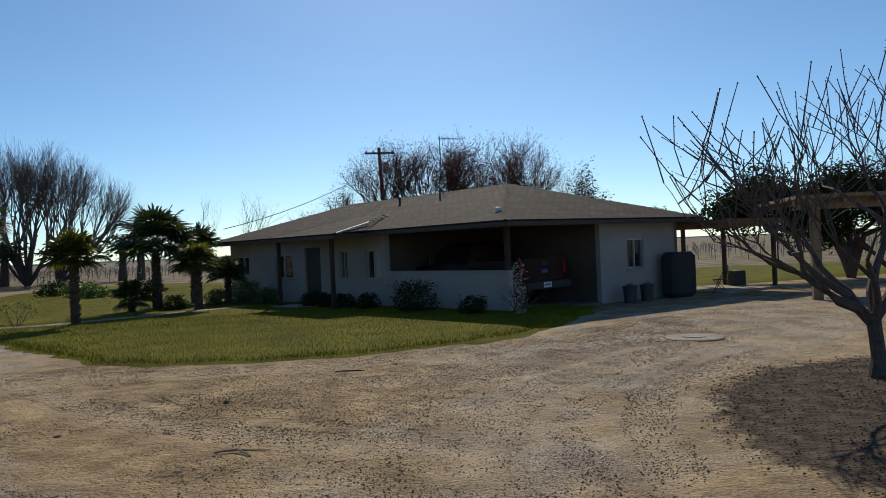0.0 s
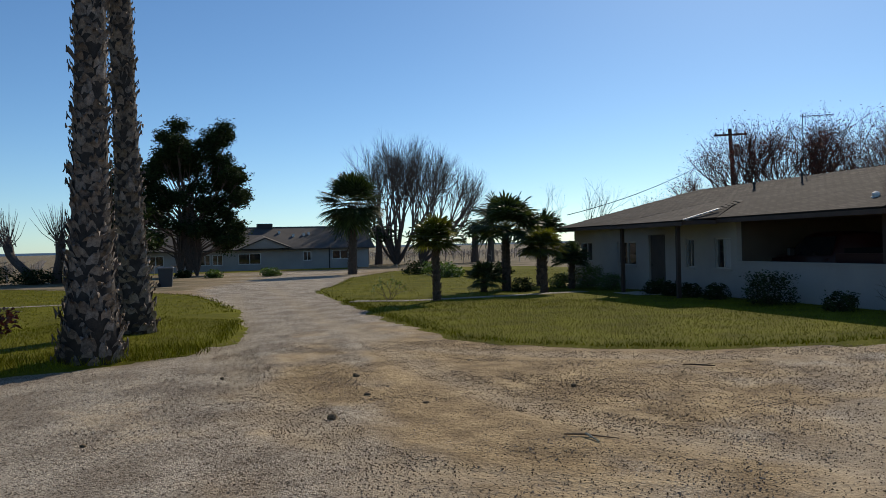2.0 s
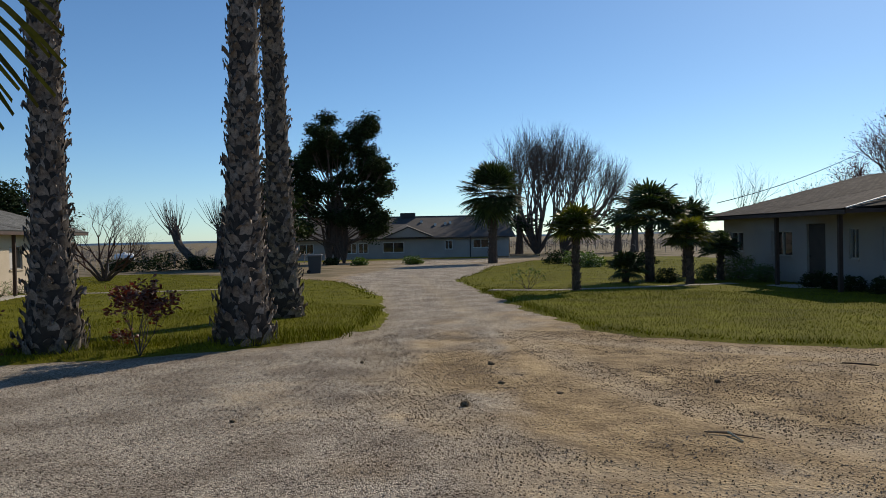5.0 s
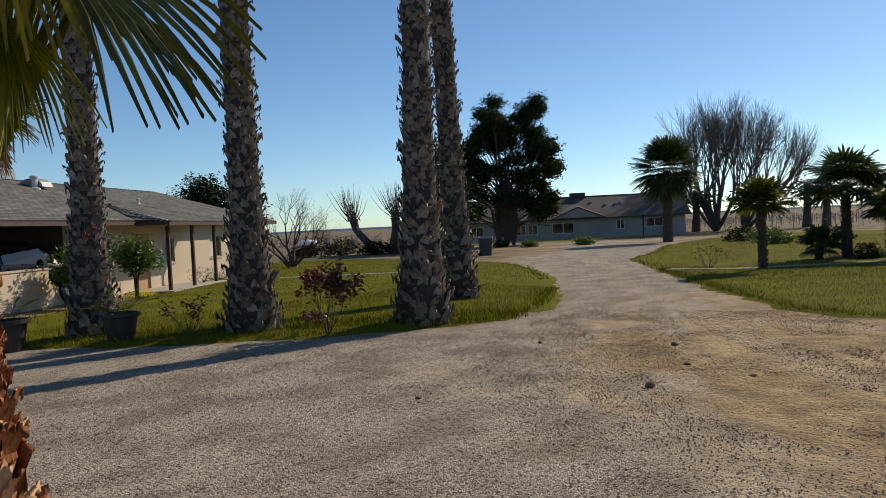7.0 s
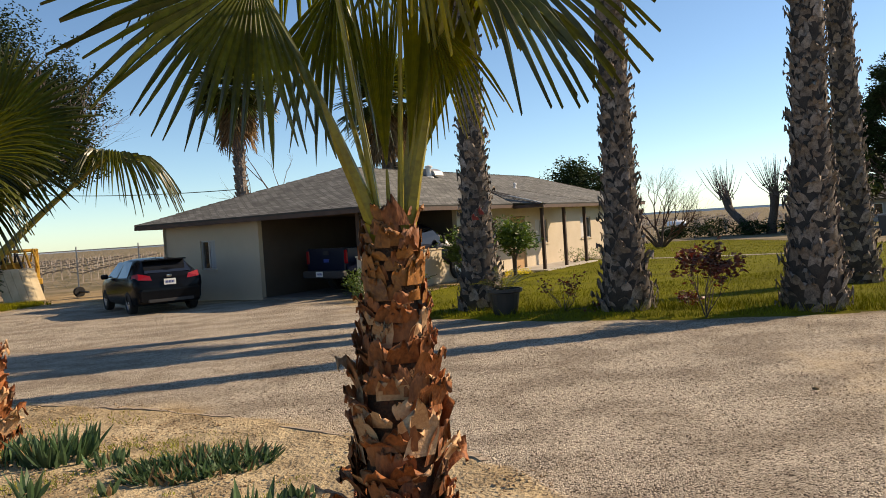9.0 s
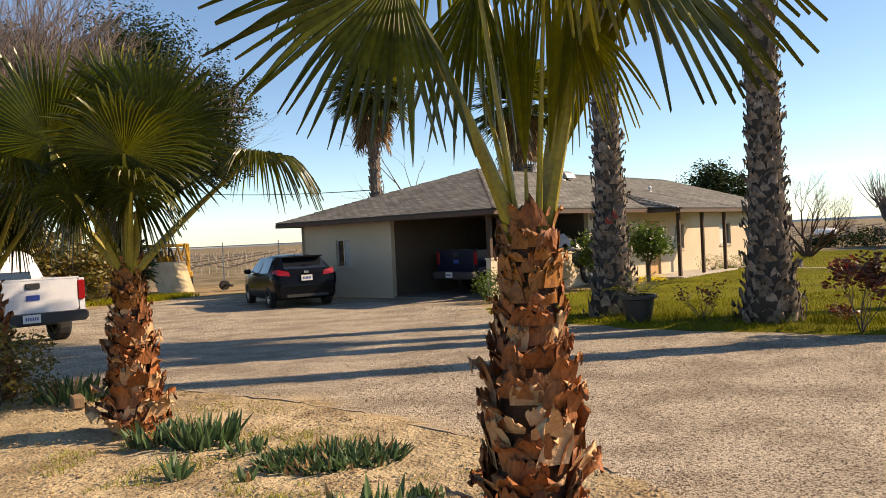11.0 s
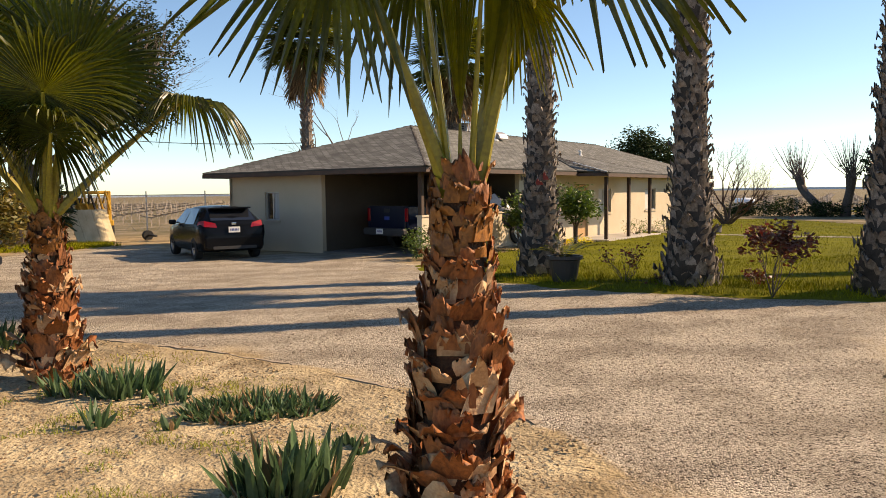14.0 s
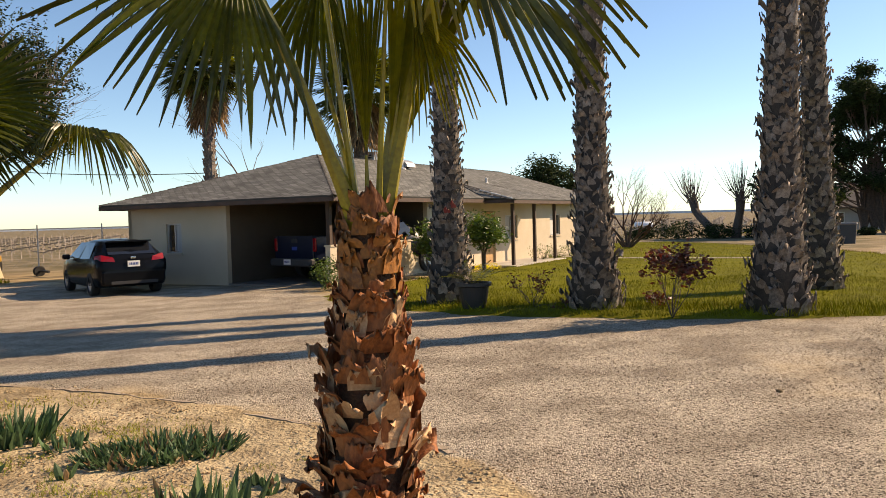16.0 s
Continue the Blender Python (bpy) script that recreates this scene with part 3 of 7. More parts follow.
def lawn(name, poly, label, step=0.2, material=None, rise=0.055, category="lawn"):
    """A turf sheet a hand's width above the soil, with a ragged edge that dips into it."""
    xs = np.arange(min(p[0] for p in poly) - 1, max(p[0] for p in poly) + 1, step)
    ys = np.arange(min(p[1] for p in poly) - 1, max(p[1] for p in poly) + 1, step)
    X, Y = np.meshgrid(xs, ys)
    P = np.stack([X.ravel(), Y.ravel()], -1)
    d = edge_far(P, poly)
    rag = np.array([noise.noise((p[0] * 1.1, p[1] * 1.1, 2.0)) * 0.28 + noise.noise((p[0] * 3.7, p[1] * 3.7, 7.0)) * 0.14 if abs(e) < 1 else 0 for p, e in zip(P, d)])
    d = d + rag
    Z = -0.008 * np.clip(np.hypot(P[:, 0], P[:, 1]) - 13, 0, 62) + np.clip(-d / 0.35, -2, 1) * rise + 0.02
    keep = (d < step * 2.6).reshape(X.shape)
    idx = np.arange(len(P)).reshape(X.shape)
    cells = np.stack([idx[:-1, :-1], idx[:-1, 1:], idx[1:, 1:], idx[1:, :-1]], -1).reshape(-1, 4)
    cells = cells[keep.ravel()[cells].all(1)]
    used = np.unique(cells)
    back = np.zeros(len(P), int)
    back[used] = np.arange(len(used))
    me = bpy.data.meshes.new(name)
    me.from_pydata(np.column_stack([P, Z])[used].tolist(), [], back[cells].tolist())
    me.polygons.foreach_set("use_smooth", [True] * len(me.polygons))
    me.materials.append(material or LAWN)
    return tagged(new(name, me), label, category, kind="structure")


lawn("lawn", LAWN_1, "mown green lawn in front of the white house", 0.25)
lawn("lawn", LAWN_3, "mown green lawn beside the palm row", 0.25)
lawn("lawn", [(9.8, 30.2), (12, 30.2), (17, 32.5), (26, 36), (34, 48), (18, 52), (10.5, 40)], "green lawn beyond the patio", 0.5)
lawn("lawn", [(-43.5, 74.5), (-65.7, 54.4), (-64, 51.5), (-53, 62), (-41.5, 71.5)], "narrow green verge in front of the farmhouse", 0.5)


# ---- houses ----
def roof_plane(mesh, uvs, pts, down):
    """A roof polygon with courses: u along the eave, v up the slope."""
    n = len(mesh.v)
    mesh.v += [tuple(p) for p in pts]
    mesh.f.append(tuple(range(n, n + len(pts))))
    o, down = Vector(pts[0]), Vector(down).normalized()
    nrm = (Vector(pts[1]) - o).cross(Vector(pts[2]) - o).normalized()
    across = nrm.cross(down)
    uvs += [((Vector(p) - o).dot(across), (Vector(p) - o).dot(down)) for p in pts]


def house(name, label, N, f, e, L, W, eave, ridge, wall_mat, roof_mat, car_s, car_w, windows, end_windows, porch, door_mat, entry, posts, hip=0.0):
    """A low ranch house with a hip roof. N: the eave corner next to the yard; f: along its front; e: inwards. car_s, car_w: the open carport's depth and width."""
    o, th = 0.6, 0.16
    base = gz(N[0], N[1]) - 0.12

    def P(s, w, z):
        return (N[0] + f[0] * s + e[0] * w, N[1] + f[1] * s + e[1] * w, z)

    h = thing(name, (*P(L / 2, W / 2, 0)[:2], base), label, "house", kind="")
    top = eave - 0.1

    def wall(nm, s0, s1, w0, w1, z0, z1, material=wall_mat, lab=""):
        m = Mesh().prism([(s0, w0), (s1, w0), (s1, w1), (s0, w1)], z0, z1, P)
        return part(nm, m, material, h, lab)

    def wall_with(nm, along, a0, a1, c, holes, z0=base, z1=top):
        """A wall from a0 to a1 at c, with holes (b0, b1, y0, y1) through it; along: 's' or 'w'."""
        m = Mesh()
        Q = (lambda a, b, z: P(a, b, z)) if along == "s" else (lambda a, b, z: P(b, a, z))
        cuts, at = sorted(holes), a0
        for b0, b1, y0, y1 in cuts:
            m.prism([(at, c), (b0, c), (b0, c + th), (at, c + th)], z0, z1, Q)
            m.prism([(b0, c), (b1, c), (b1, c + th), (b0, c + th)], z0, y0, Q)
            m.prism([(b0, c), (b1, c), (b1, c + th), (b0, c + th)], y1, z1, Q)
            at = b1
        m.prism([(at, c), (a1, c), (a1, c + th), (at, c + th)], z0, z1, Q)
        ob = part(nm, m, wall_mat, h, weld=True)
        return Q

    def window(Q, b0, b1, y0, y1, c, blinds):
        w = part("window", Mesh().prism([(b0, c + 0.1), (b1, c + 0.1), (b1, c + 0.115), (b0, c + 0.115)], y0, y1, Q), GLASS, h)
        fr = Mesh()
        t = 0.045
        for x0, x1, z0, z1 in ((b0, b0 + t, y0, y1), (b1 - t, b1, y0, y1), ((b0 + b1) / 2 - t / 2, (b0 + b1) / 2 + t / 2, y0, y1), (b0, b1, y0, y0 + t), (b0, b1, y1 - t, y1)):
            fr.prism([(x0, c + 0.05), (x1, c + 0.05), (x1, c + 0.098), (x0, c + 0.098)], z0, z1, Q)
        part("window_frame", fr, ALU, w)
        sill = Mesh().prism([(b0 - 0.05, c - 0.05), (b1 + 0.05, c - 0.05), (b1 + 0.05, c + 0.04), (b0 - 0.05, c + 0.04)], y0 - 0.06, y0, Q)
        part("window_sill", sill, wall_mat, w)
        if blinds:
            cu = Mesh()
            n = 9
            for k in range(n):
                x0 = b0 + 0.05 + (b1 - b0) * 0.45 * k / n
                cu.prism([(x0, c + 0.09), (x0 + (b1 - b0) * 0.45 / n, c + 0.09), (x0 + (b1 - b0) * 0.4 / n, c + 0.097), (x0, c + 0.097)], y0 + 0.05, y1 - 0.05, Q)
            part("curtain", cu, CURTAIN, w)

    # front wall, beyond the carport, in front of and behind the entry recess
    p0, p1 = porch
    front = [(a, b, y0 + base, y1 + base) for a, b, y0, y1, _ in windows]
    Q = wall_with("front_wall", "s", car_s, L - o, o, [(p0 + 0.1, p0 + 1.25, base + 0.02, base + 2.12)] + front)
    for (a, b, y0, y1), w in zip(front, windows):
        window(Q, a, b, y0, y1, o, w[4])
    d = part("door", Mesh().prism([(p0 + 0.12, o + 0.08), (p0 + 1.23, o + 0.08), (p0 + 1.23, o + 0.13), (p0 + 0.12, o + 0.13)], base + 0.03, base + 2.1, P), door_mat, h)
    part("door_knob", Mesh().prism([(p0 + 1.1, o + 0.02), (p0 + 1.15, o + 0.02), (p0 + 1.15, o + 0.08), (p0 + 1.1, o + 0.08)], base + 1.0, base + 1.06, P), CHROME, d)
    # low carport wall with a cap
    low = wall("carport_wall", o, car_s, o, o + th, base, base + 1.2)
    part("wall_cap", Mesh().prism([(o - 0.02, o - 0.03), (car_s, o - 0.03), (car_s, o + th + 0.03), (o - 0.02, o + th + 0.03)], base + 1.2, base + 1.25, P), wall_mat, low)
    wall("carport_post", o, o + 0.12, o, o + 0.12, base + 1.25, top, WOOD_DK)
    # inner walls in the stucco darkened to imitate carport shade
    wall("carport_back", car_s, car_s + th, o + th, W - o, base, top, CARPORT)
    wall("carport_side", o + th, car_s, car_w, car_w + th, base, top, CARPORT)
    QE = wall_with("end_wall", "w", car_w, W - o, o, [(a, b, y0 + base, y1 + base) for a, b, y0, y1, _ in end_windows])
    for a, b, y0, y1, bl in end_windows:
        window(QE, a, b, y0 + base, y1 + base, o, bl)
    wall("back_wall", o, L - o, W - o - th, W - o, base, top)
    wall("far_wall", L - o - th, L - o, o + th, W - o - th, base, top)
    wall("carport_floor", o, car_s, o, car_w, base - 0.1, base + 0.02 + 0.12, SHADED_FLOOR)
    # roof
    k = W / 2
    m, uvs = Mesh(), []
    A, B, C, D = P(0, 0, eave), P(L, 0, eave), P(L, W, eave), P(0, W, eave)
    E, F = P(k + hip, k, ridge), P(L - k, k, ridge)
    sl = (ridge - eave)
    roof_plane(m, uvs, [A, B, F, E], (Vector(P(5, k, ridge)) - Vector(P(5, 0, eave))))
    roof_plane(m, uvs, [B, C, F], (Vector(P(L - k, k, ridge)) - Vector(P(L, k, eave))))
    roof_plane(m, uvs, [C, D, E, F], (Vector(P(5, k, ridge)) - Vector(P(5, W, eave))))
    roof_plane(m, uvs, [D, A, E], (Vector(P(k + hip, k, ridge)) - Vector(P(0, k, eave))))
    # entry roof: the front slope carried on, lower and further out
    (q0, q1), out = entry, 1.15
    rise = sl / k
    up = 1.7
    G = [P(q0, -out, eave - 0.06), P(q1, -out, eave - 0.06), P(q1 - 1.3, up, eave + up * rise + 0.05), P(q0 + 1.3, up, eave + up * rise + 0.05)]
    roof_plane(m, uvs, G, Vector(P(0, up, eave + up * rise)) - Vector(P(0, -out, eave - 0.06)))
    roof_plane(m, uvs, [G[0], G[3], P(q0, 0.0, eave + 0.012)], Vector(P(1, 0, 0)) - Vector(P(0, 0, 0)))
    roof_plane(m, uvs, [G[1], P(q1, 0.0, eave + 0.012), G[2]], Vector(P(0, 0, 0)) - Vector(P(1, 0, 0)))
    me = bpy.data.meshes.new("roof")
    me.from_pydata(m.v, [], m.f)
    layer = me.uv_layers.new(name="courses")
    for loop in me.loops:
        layer.data[loop.index].uv = uvs[loop.vertex_index]
    me.materials.append(roof_mat)
    roof = new("roof", me)
    roof.parent, roof.matrix_parent_inverse = h, h.matrix_world.inverted()
    so = roof.modifiers.new("thick", "SOLIDIFY")
    so.thickness, so.offset = 0.05, 0
    # soffit and fascia
    wall("soffit", 0.03, L - 0.03, 0.03, W - 0.03, eave - 0.1, eave - 0.07, SOFFIT)
    for s0, s1, w0, w1, z in ((0, q0 + .02, -0.02, 0.02, 0), (q1 - .02, L, -0.02, 0.02, 0), (0, L, W - 0.02, W + 0.02, 0), (-0.02, 0.02, 0.02, W - 0.02, 0), (L - 0.02, L + 0.02, 0.02, W - 0.02, 0), (q0, q1, -out - 0.02, -out + 0.02, -0.06), (q0 - .02, q0 + .02, -out + .02, 0, -.03), (q1 - .02, q1 + .02, -out + .02, 0, -.03)):
        wall("fascia", s0, s1, w0, w1, eave - 0.14 + z, eave - 0.025 + z, FASCIA)
    # ridge and hip caps, piece by piece
    def caps(a, b, nm="ridge_cap", size=0.28, mt=RIDGE):
        a, b = Vector(a), Vector(b)
        n = max(2, int((b - a).length / 0.26))
        d = (b - a) / n
        side = d.cross(Vector((0, 0, 1))).normalized() * size / 2
        mm = Mesh()
        for i in range(n):
            p, q = a + d * i, a + d * (i + 1.15)
            lift, j = Vector((0, 0, 0.035 + rnd(0, 0.015))), rnd(-0.02, 0.02)
            drop = Vector((0, 0, -0.045))
            mm.quad(p + side + drop + lift * .8, p + lift, q + lift * .6, q + side + drop)
            mm.quad(p + lift, p - side + drop + lift * .8, q - side + drop, q + lift * .6)
        part(nm, mm, mt, roof)["kind"] = "stuff"
    for a, b in ((A, E), (D, E), (B, F), (C, F), (E, F)):
        caps(a, b)
    caps(G[0], G[3], "valley_strip", 0.34)
    fl = Vector(f + (0,)) * -.34
    part("flashing", Mesh().tube([Vector(G[0]) + fl * .2 + Vector((0, 0, .03)), (Vector(G[0]) + fl * .2 + Vector((0, 0, .03))).lerp(Vector(G[3]) + fl, .55)], .022, 5), WHITE, roof, "pale metal valley flashing")
    caps(G[1], G[2], "valley_strip", 0.2, RIDGE)
    # entry posts
    for s in posts:
        wall("porch_post", s, s + 0.11, -out + 0.25, -out + 0.36, base, eave - 0.2, WOOD_DK)
    wall("porch_slab", q0 + 0.1, q1 - 0.1, -out, o - 0.01, base, base + 0.14, CONCRETE)
    return h, P, base


h1, P1, b1 = house("ranch_house", "low white stucco ranch house with brown shingle hip roof", (1.84, 19.55), (-0.613, 0.79), (0.79, 0.613), 18.6, 8.7, 2.36, 3.72, STUCCO_W, SHINGLE_1,
                   6.2, 4.3, [(6.5, 7.35, 1.0, 1.95, 1), (8.5, 9.0, 1.0, 1.95, 0), (12.4, 13.9, 1.0, 1.9, 0), (16.2, 17.4, 1.1, 1.9, 0)], [(5.55, 6.35, 1.05, 1.95, 0)], (10.2, 12.2), DOOR, (6.3, 10.9), (7.0, 10.6))
h3, P3, b3 = house("ranch_house", "low beige stucco ranch house with grey shingle hip roof", (-20.45, 4.1), (-0.66, 0.75), (-0.75, -0.66), 25.0, 9.15, 2.37, 4.0, STUCCO_B, SHINGLE_3,
                   5.9, 4.35, [(6.7, 7.6, 1.0, 1.95, 1), (12.1, 13.3, 1.0, 1.95, 1), (17.0, 18.3, 1.0, 1.95, 1)], [(6.2, 6.85, 1.05, 1.95, 1)], (9.9, 13.4), DOOR_TAN, (9.0, 14.3), (9.5, 11.55, 13.7), .7)


# ---- far white house beyond the drive ----
def far_house():
    # along its front from the right end (nearest the lawn) to the left
    R, d, base = Vector((-43.6, 78.3, 0)), Vector((-0.74, -0.67, 0)), -0.5
    e = Vector((-0.67, 0.74, 0))
    L, W, eave, ridge = 30.0, 9.0, 2.1, 4.2

    def P(s, w, z):
        q = R + d * s + e * w
        return (q.x, q.y, z)
    h = thing("farmhouse", (*P(L / 2, W / 2, 0)[:2], base), "long white farmhouse with a grey gabled roof beyond the drive", "house")
    holes = [(2.3, 4.2, 1.0, 2.0), (6.5, 7.4, 0.9, 1.95), (12.0, 14.4, 0.65, 1.85), (16.0, 17.1, 0.65, 1.8), (17.3, 18.4, 0.65, 1.8), (22.0, 23.6, 0.7, 1.8)]
    m, at = Mesh(), 0.0
    for a, b, y0, y1 in holes:
        m.prism([(at, 0), (a, 0), (a, .2), (at, .2)], base, eave, P)
        m.prism([(a, 0), (b, 0), (b, .2), (a, .2)], base, base + y0, P)
        m.prism([(a, 0), (b, 0), (b, .2), (a, .2)], base + y1, eave, P)
        at = b
    m.prism([(at, 0), (L, 0), (L, .2), (at, .2)], base, eave, P)
    part("front_wall", m, STUCCO_W, h, weld=True)
    part("back_wall", Mesh().prism([(0, W - .2), (L, W - .2), (L, W), (0, W)], base, eave, P), STUCCO_W, h)
    for s in (0, L - .2):
        part("gable_wall", Mesh().prism([(0.2, base), (W - .2, base), (W - .2, eave), (W / 2, ridge - .15), (.2, eave)], s, s + .2, lambda a, b, c: P(c, a, b)), STUCCO_W, h)
    for a, b, y0, y1 in holes:
        w = part("window", Mesh().prism([(a, .1), (b, .1), (b, .12), (a, .12)], base + y0, base + y1, P), GLASS, h)
        fr = Mesh()
        for x0, x1 in ((a, a + .08), (b - .08, b), ((a + b) / 2 - .04, (a + b) / 2 + .04)):
            fr.prism([(x0, .03), (x1, .03), (x1, .09), (x0, .09)], base + y0, base + y1, P)
        for z0, z1 in ((y0, y0 + .07), (y1 - .07, y1)):
            fr.prism([(a + .06, .04), (b - .06, .04), (b - .06, .08), (a + .06, .08)], base + z0, base + z1, P)
        part("window_frame", fr, WHITE, w)
    m = Mesh()
    for w0, w1 in ((-.7, W / 2), (W + .7, W / 2)):
        dz = .7 * (ridge - eave) / (W / 2)
        m.quad(P(-.6, w0, eave - dz), P(L + .6, w0, eave - dz), P(L + .6, w1, ridge), P(-.6, w1, ridge))
    # entry gable
    gx = (8.7, 14.5)
    pk = P(11.6, -1.0, eave + 0.95)
    bk = P(11.6, 2.6, eave + 1.25)
    m.quad(P(gx[0], -1.2, eave - .25), pk, bk, P(gx[0] + 1, 2.6, eave + .6))
    m.quad(pk, P(gx[1], -1.2, eave - .25), P(gx[1] - 1, 2.6, eave + .6), bk)
    ob = part("roof", m, ROOF_FAR, h)
    so = ob.modifiers.new("thick", "SOLIDIFY")
    so.thickness = 0.14
    part("entry_gable", Mesh().prism([(gx[0] + .3, eave - .25), (gx[1] - .3, eave - .25), (11.6, eave + .82)], -.95, -.8, lambda a, b, c: P(a, c, b)), STUCCO_W, h)
    c = Mesh().prism([(10.2, 4.2), (11.9, 4.2), (11.9, 5.4), (10.2, 5.4)], ridge - .3, ridge + .5, P)
    part("roof_cooler", c, DK_IRON, h, "dark evaporative cooler on the ridge")
    for s, w in ((9.5, 3), (6.8, 2.4), (6.2, 2.6), (8.0, 2.2)):
        z = eave + w * (ridge - eave) / (W / 2)
        part("roof_vent", Mesh().prism([(s, w), (s + .25, w), (s + .25, w + .25), (s, w + .25)], z - .1, z + .3, P), WHITE, h)
    for s in (4.6, 1.9):
        part("porch_post", Mesh().prism([(s, -1), (s + .12, -1), (s + .12, -.88), (s, -.88)], base, eave - .2, P), WOOD_DK, h)


ROOF_FAR = mat("far_roof_shingle", (0.11, 0.098, 0.088), 0.9, (0.07, 0.062, 0.056), scale=0.8, fine=9, bump=0.1)
far_house()


# ---- palms ----
def boot_trunk(mesh, torn, base, top, r0, r1, rows, per_row, size, flare=1.0, stick=0.5, seed=1):
    """Overlapping leaf bases in a spiral round a tapered stem; base, top: its ends."""
    rng = random.Random(seed)
    a, b = Vector(base), Vector(top)
    for i in range(rows):
        t = i / rows
        r = r0 + (r1 - r0) * min(1, t * flare)
        c = a.lerp(b, t)
        for k in range(per_row):
            ang = 2 * math.pi * (k + 0.5 * (i % 2)) / per_row + rng.uniform(-.18, .18)
            out = Vector((math.cos(ang), math.sin(ang), 0))
            side = Vector((-math.sin(ang), math.cos(ang), 0))
            w = size * rng.uniform(.8, 1.2)
            hgt = w * rng.uniform(1.0, 1.5)
            lean = stick * rng.uniform(.4, 1.3)
            p = c + out * r + Vector((0, 0, rng.uniform(-.3, .3) * w))
            j = rng.uniform(-.25, .25) * w
            root = [p - side * w * .6, p + out * w * .12, p + side * w * .6]
            mid = [p - side * w * .5 + out * lean * w * .35 + Vector((0, 0, hgt * .55)), p + out * (w * .2 + lean * w * .5) + Vector((0, 0, hgt * .5)), p + side * w * .5 + out * lean * w * .35 + Vector((0, 0, hgt * .55))]
            tips = [p - side * w * .28 + out * lean * w * .8 + Vector((0, 0, hgt * rng.uniform(.8, 1.05))), p + side * j + out * (w * .15 + lean * w) + Vector((0, 0, hgt * rng.uniform(.75, 1.0))), p + side * w * .28 + out * lean * w * .8 + Vector((0, 0, hgt * rng.uniform(.8, 1.05)))]
            m = torn if rng.random() < .3 else mesh
            n = len(m.v)
            m.v += [tuple(q) for q in root + mid + tips]
            for o in (0, 3):
                m.f += [(n + o, n + o + 1, n + o + 4, n + o + 3), (n + o + 1, n + o + 2, n + o + 5, n + o + 4)]


# tall palms' core, coloured dark to imitate shade in gaps between leaf bases
TRUNK_SHADE = mat('palm_core_gap_shade', (0.07, 0.057, 0.048), 0.95, (0.03, 0.025, 0.021), scale=8, fine=60, bump=0.5)


def one_boot(mesh, torn, c, ang, r, w, lean, rng, point=1.0):
    """One dry leaf base: split along its top, skewed, its sides curled in or out, with some thickness at the rim."""
    c = Vector(c)
    out, side, up = Vector((math.cos(ang), math.sin(ang), 0)), Vector((-math.sin(ang), math.cos(ang), 0)), Vector((0, 0, 1))
    hgt = w * rng.uniform(.65, 1.5) * (1.75 - .75 * point)
    p = c + out * r
    m = torn if rng.random() < .27 else mesh
    n = len(m.v)
    skew, curl, tilt = rng.uniform(-.7, .7), rng.uniform(-.3, .55), rng.uniform(-.35, .35)
    peak = rng.uniform(-.6, .6)
    rows = []
    for u, wd in ((0, .64), (.5, .62), (.82, .46 * (.4 + .6 * point)), (1.0, .27 * point)):
        row = []
        for s in (-1, -.6, -.2, .2, .6, 1):
            jag = (rng.uniform(-.3, .2) - .25 * abs(s - peak)) * hgt if u == 1.0 else rng.uniform(-.09, .06) * hgt if u > .7 else 0
            q = p + side * (s * wd * w + skew * u * w) + out * (lean * w * u ** 1.4 + (1 - s * s) * curl * w * .45 * (.5 + .5 * u) + rng.uniform(-.05, .05) * w * u) + up * (hgt * u + jag + tilt * s * w * u)
            row.append(q)
        rows.append(row)
    for row in rows:
        m.v += [tuple(q) for q in row]
    for i in range(3):
        for k in range(5):
            o = n + 6 * i + k
            m.f.append((o, o + 1, o + 7, o + 6))
    e = len(m.v)
    m.v += [tuple(q - out * w * .12 - up * w * .07) for q in rows[3]]
    m.f += [(n + 18 + k, n + 19 + k, e + k + 1, e + k) for k in range(5)]


def fan(mesh, hub, direction, up, radius, segs=34, spread=165, droop=0.35, rng=random, fold=0.02, free=0.45):
    """A fan leaf: pleated strips from the hub, joined near it and hanging free at the tips."""
    d = Vector(direction).normalized()
    side = d.cross(Vector(up)).normalized()
    nrm = side.cross(d).normalized()
    hub = Vector(hub)
    for k in range(segs):
        a0 = radians(spread) * (2 * (k + .5) / segs - 1)
        R = radius * (0.80 + 0.2 * math.cos(a0 * 0.55)) * rng.uniform(.9, 1.06)
        da = radians(spread) / segs
        dr = droop * rng.uniform(.75, 1.35)
        tw = rng.uniform(-.1, .1)
        ring = []
        for r, wf in ((0.02, 1.0), (free, 1.0), (0.74, 0.78), (0.89, 0.46), (1.0, 0.05)):
            a = a0 + tw * max(0, r - free)
            way = math.cos(a) * d + math.sin(a) * side
            tan = -math.sin(a) * d + math.cos(a) * side
            bend = max(0.0, r - free * .7)
            p = hub + way * (r * R) + nrm * (0.10 * R * r * (1 - r)) + Vector((0, 0, -dr * R * bend * bend * 2.2))
            half = math.tan(da) * R * (r if r <= free else free) * wf
            ring.append((p - tan * half + nrm * 0, p + nrm * fold * (1 if r > .1 else 0), p + tan * half))
        n = len(mesh.v)
        for l, c, q in ring:
            mesh.v += [tuple(l), tuple(c), tuple(q)]
        for i in range(len(ring) - 1):
            o = n + 3 * i
            mesh.f += [(o, o + 1, o + 4, o + 3), (o + 1, o + 2, o + 5, o + 4)]


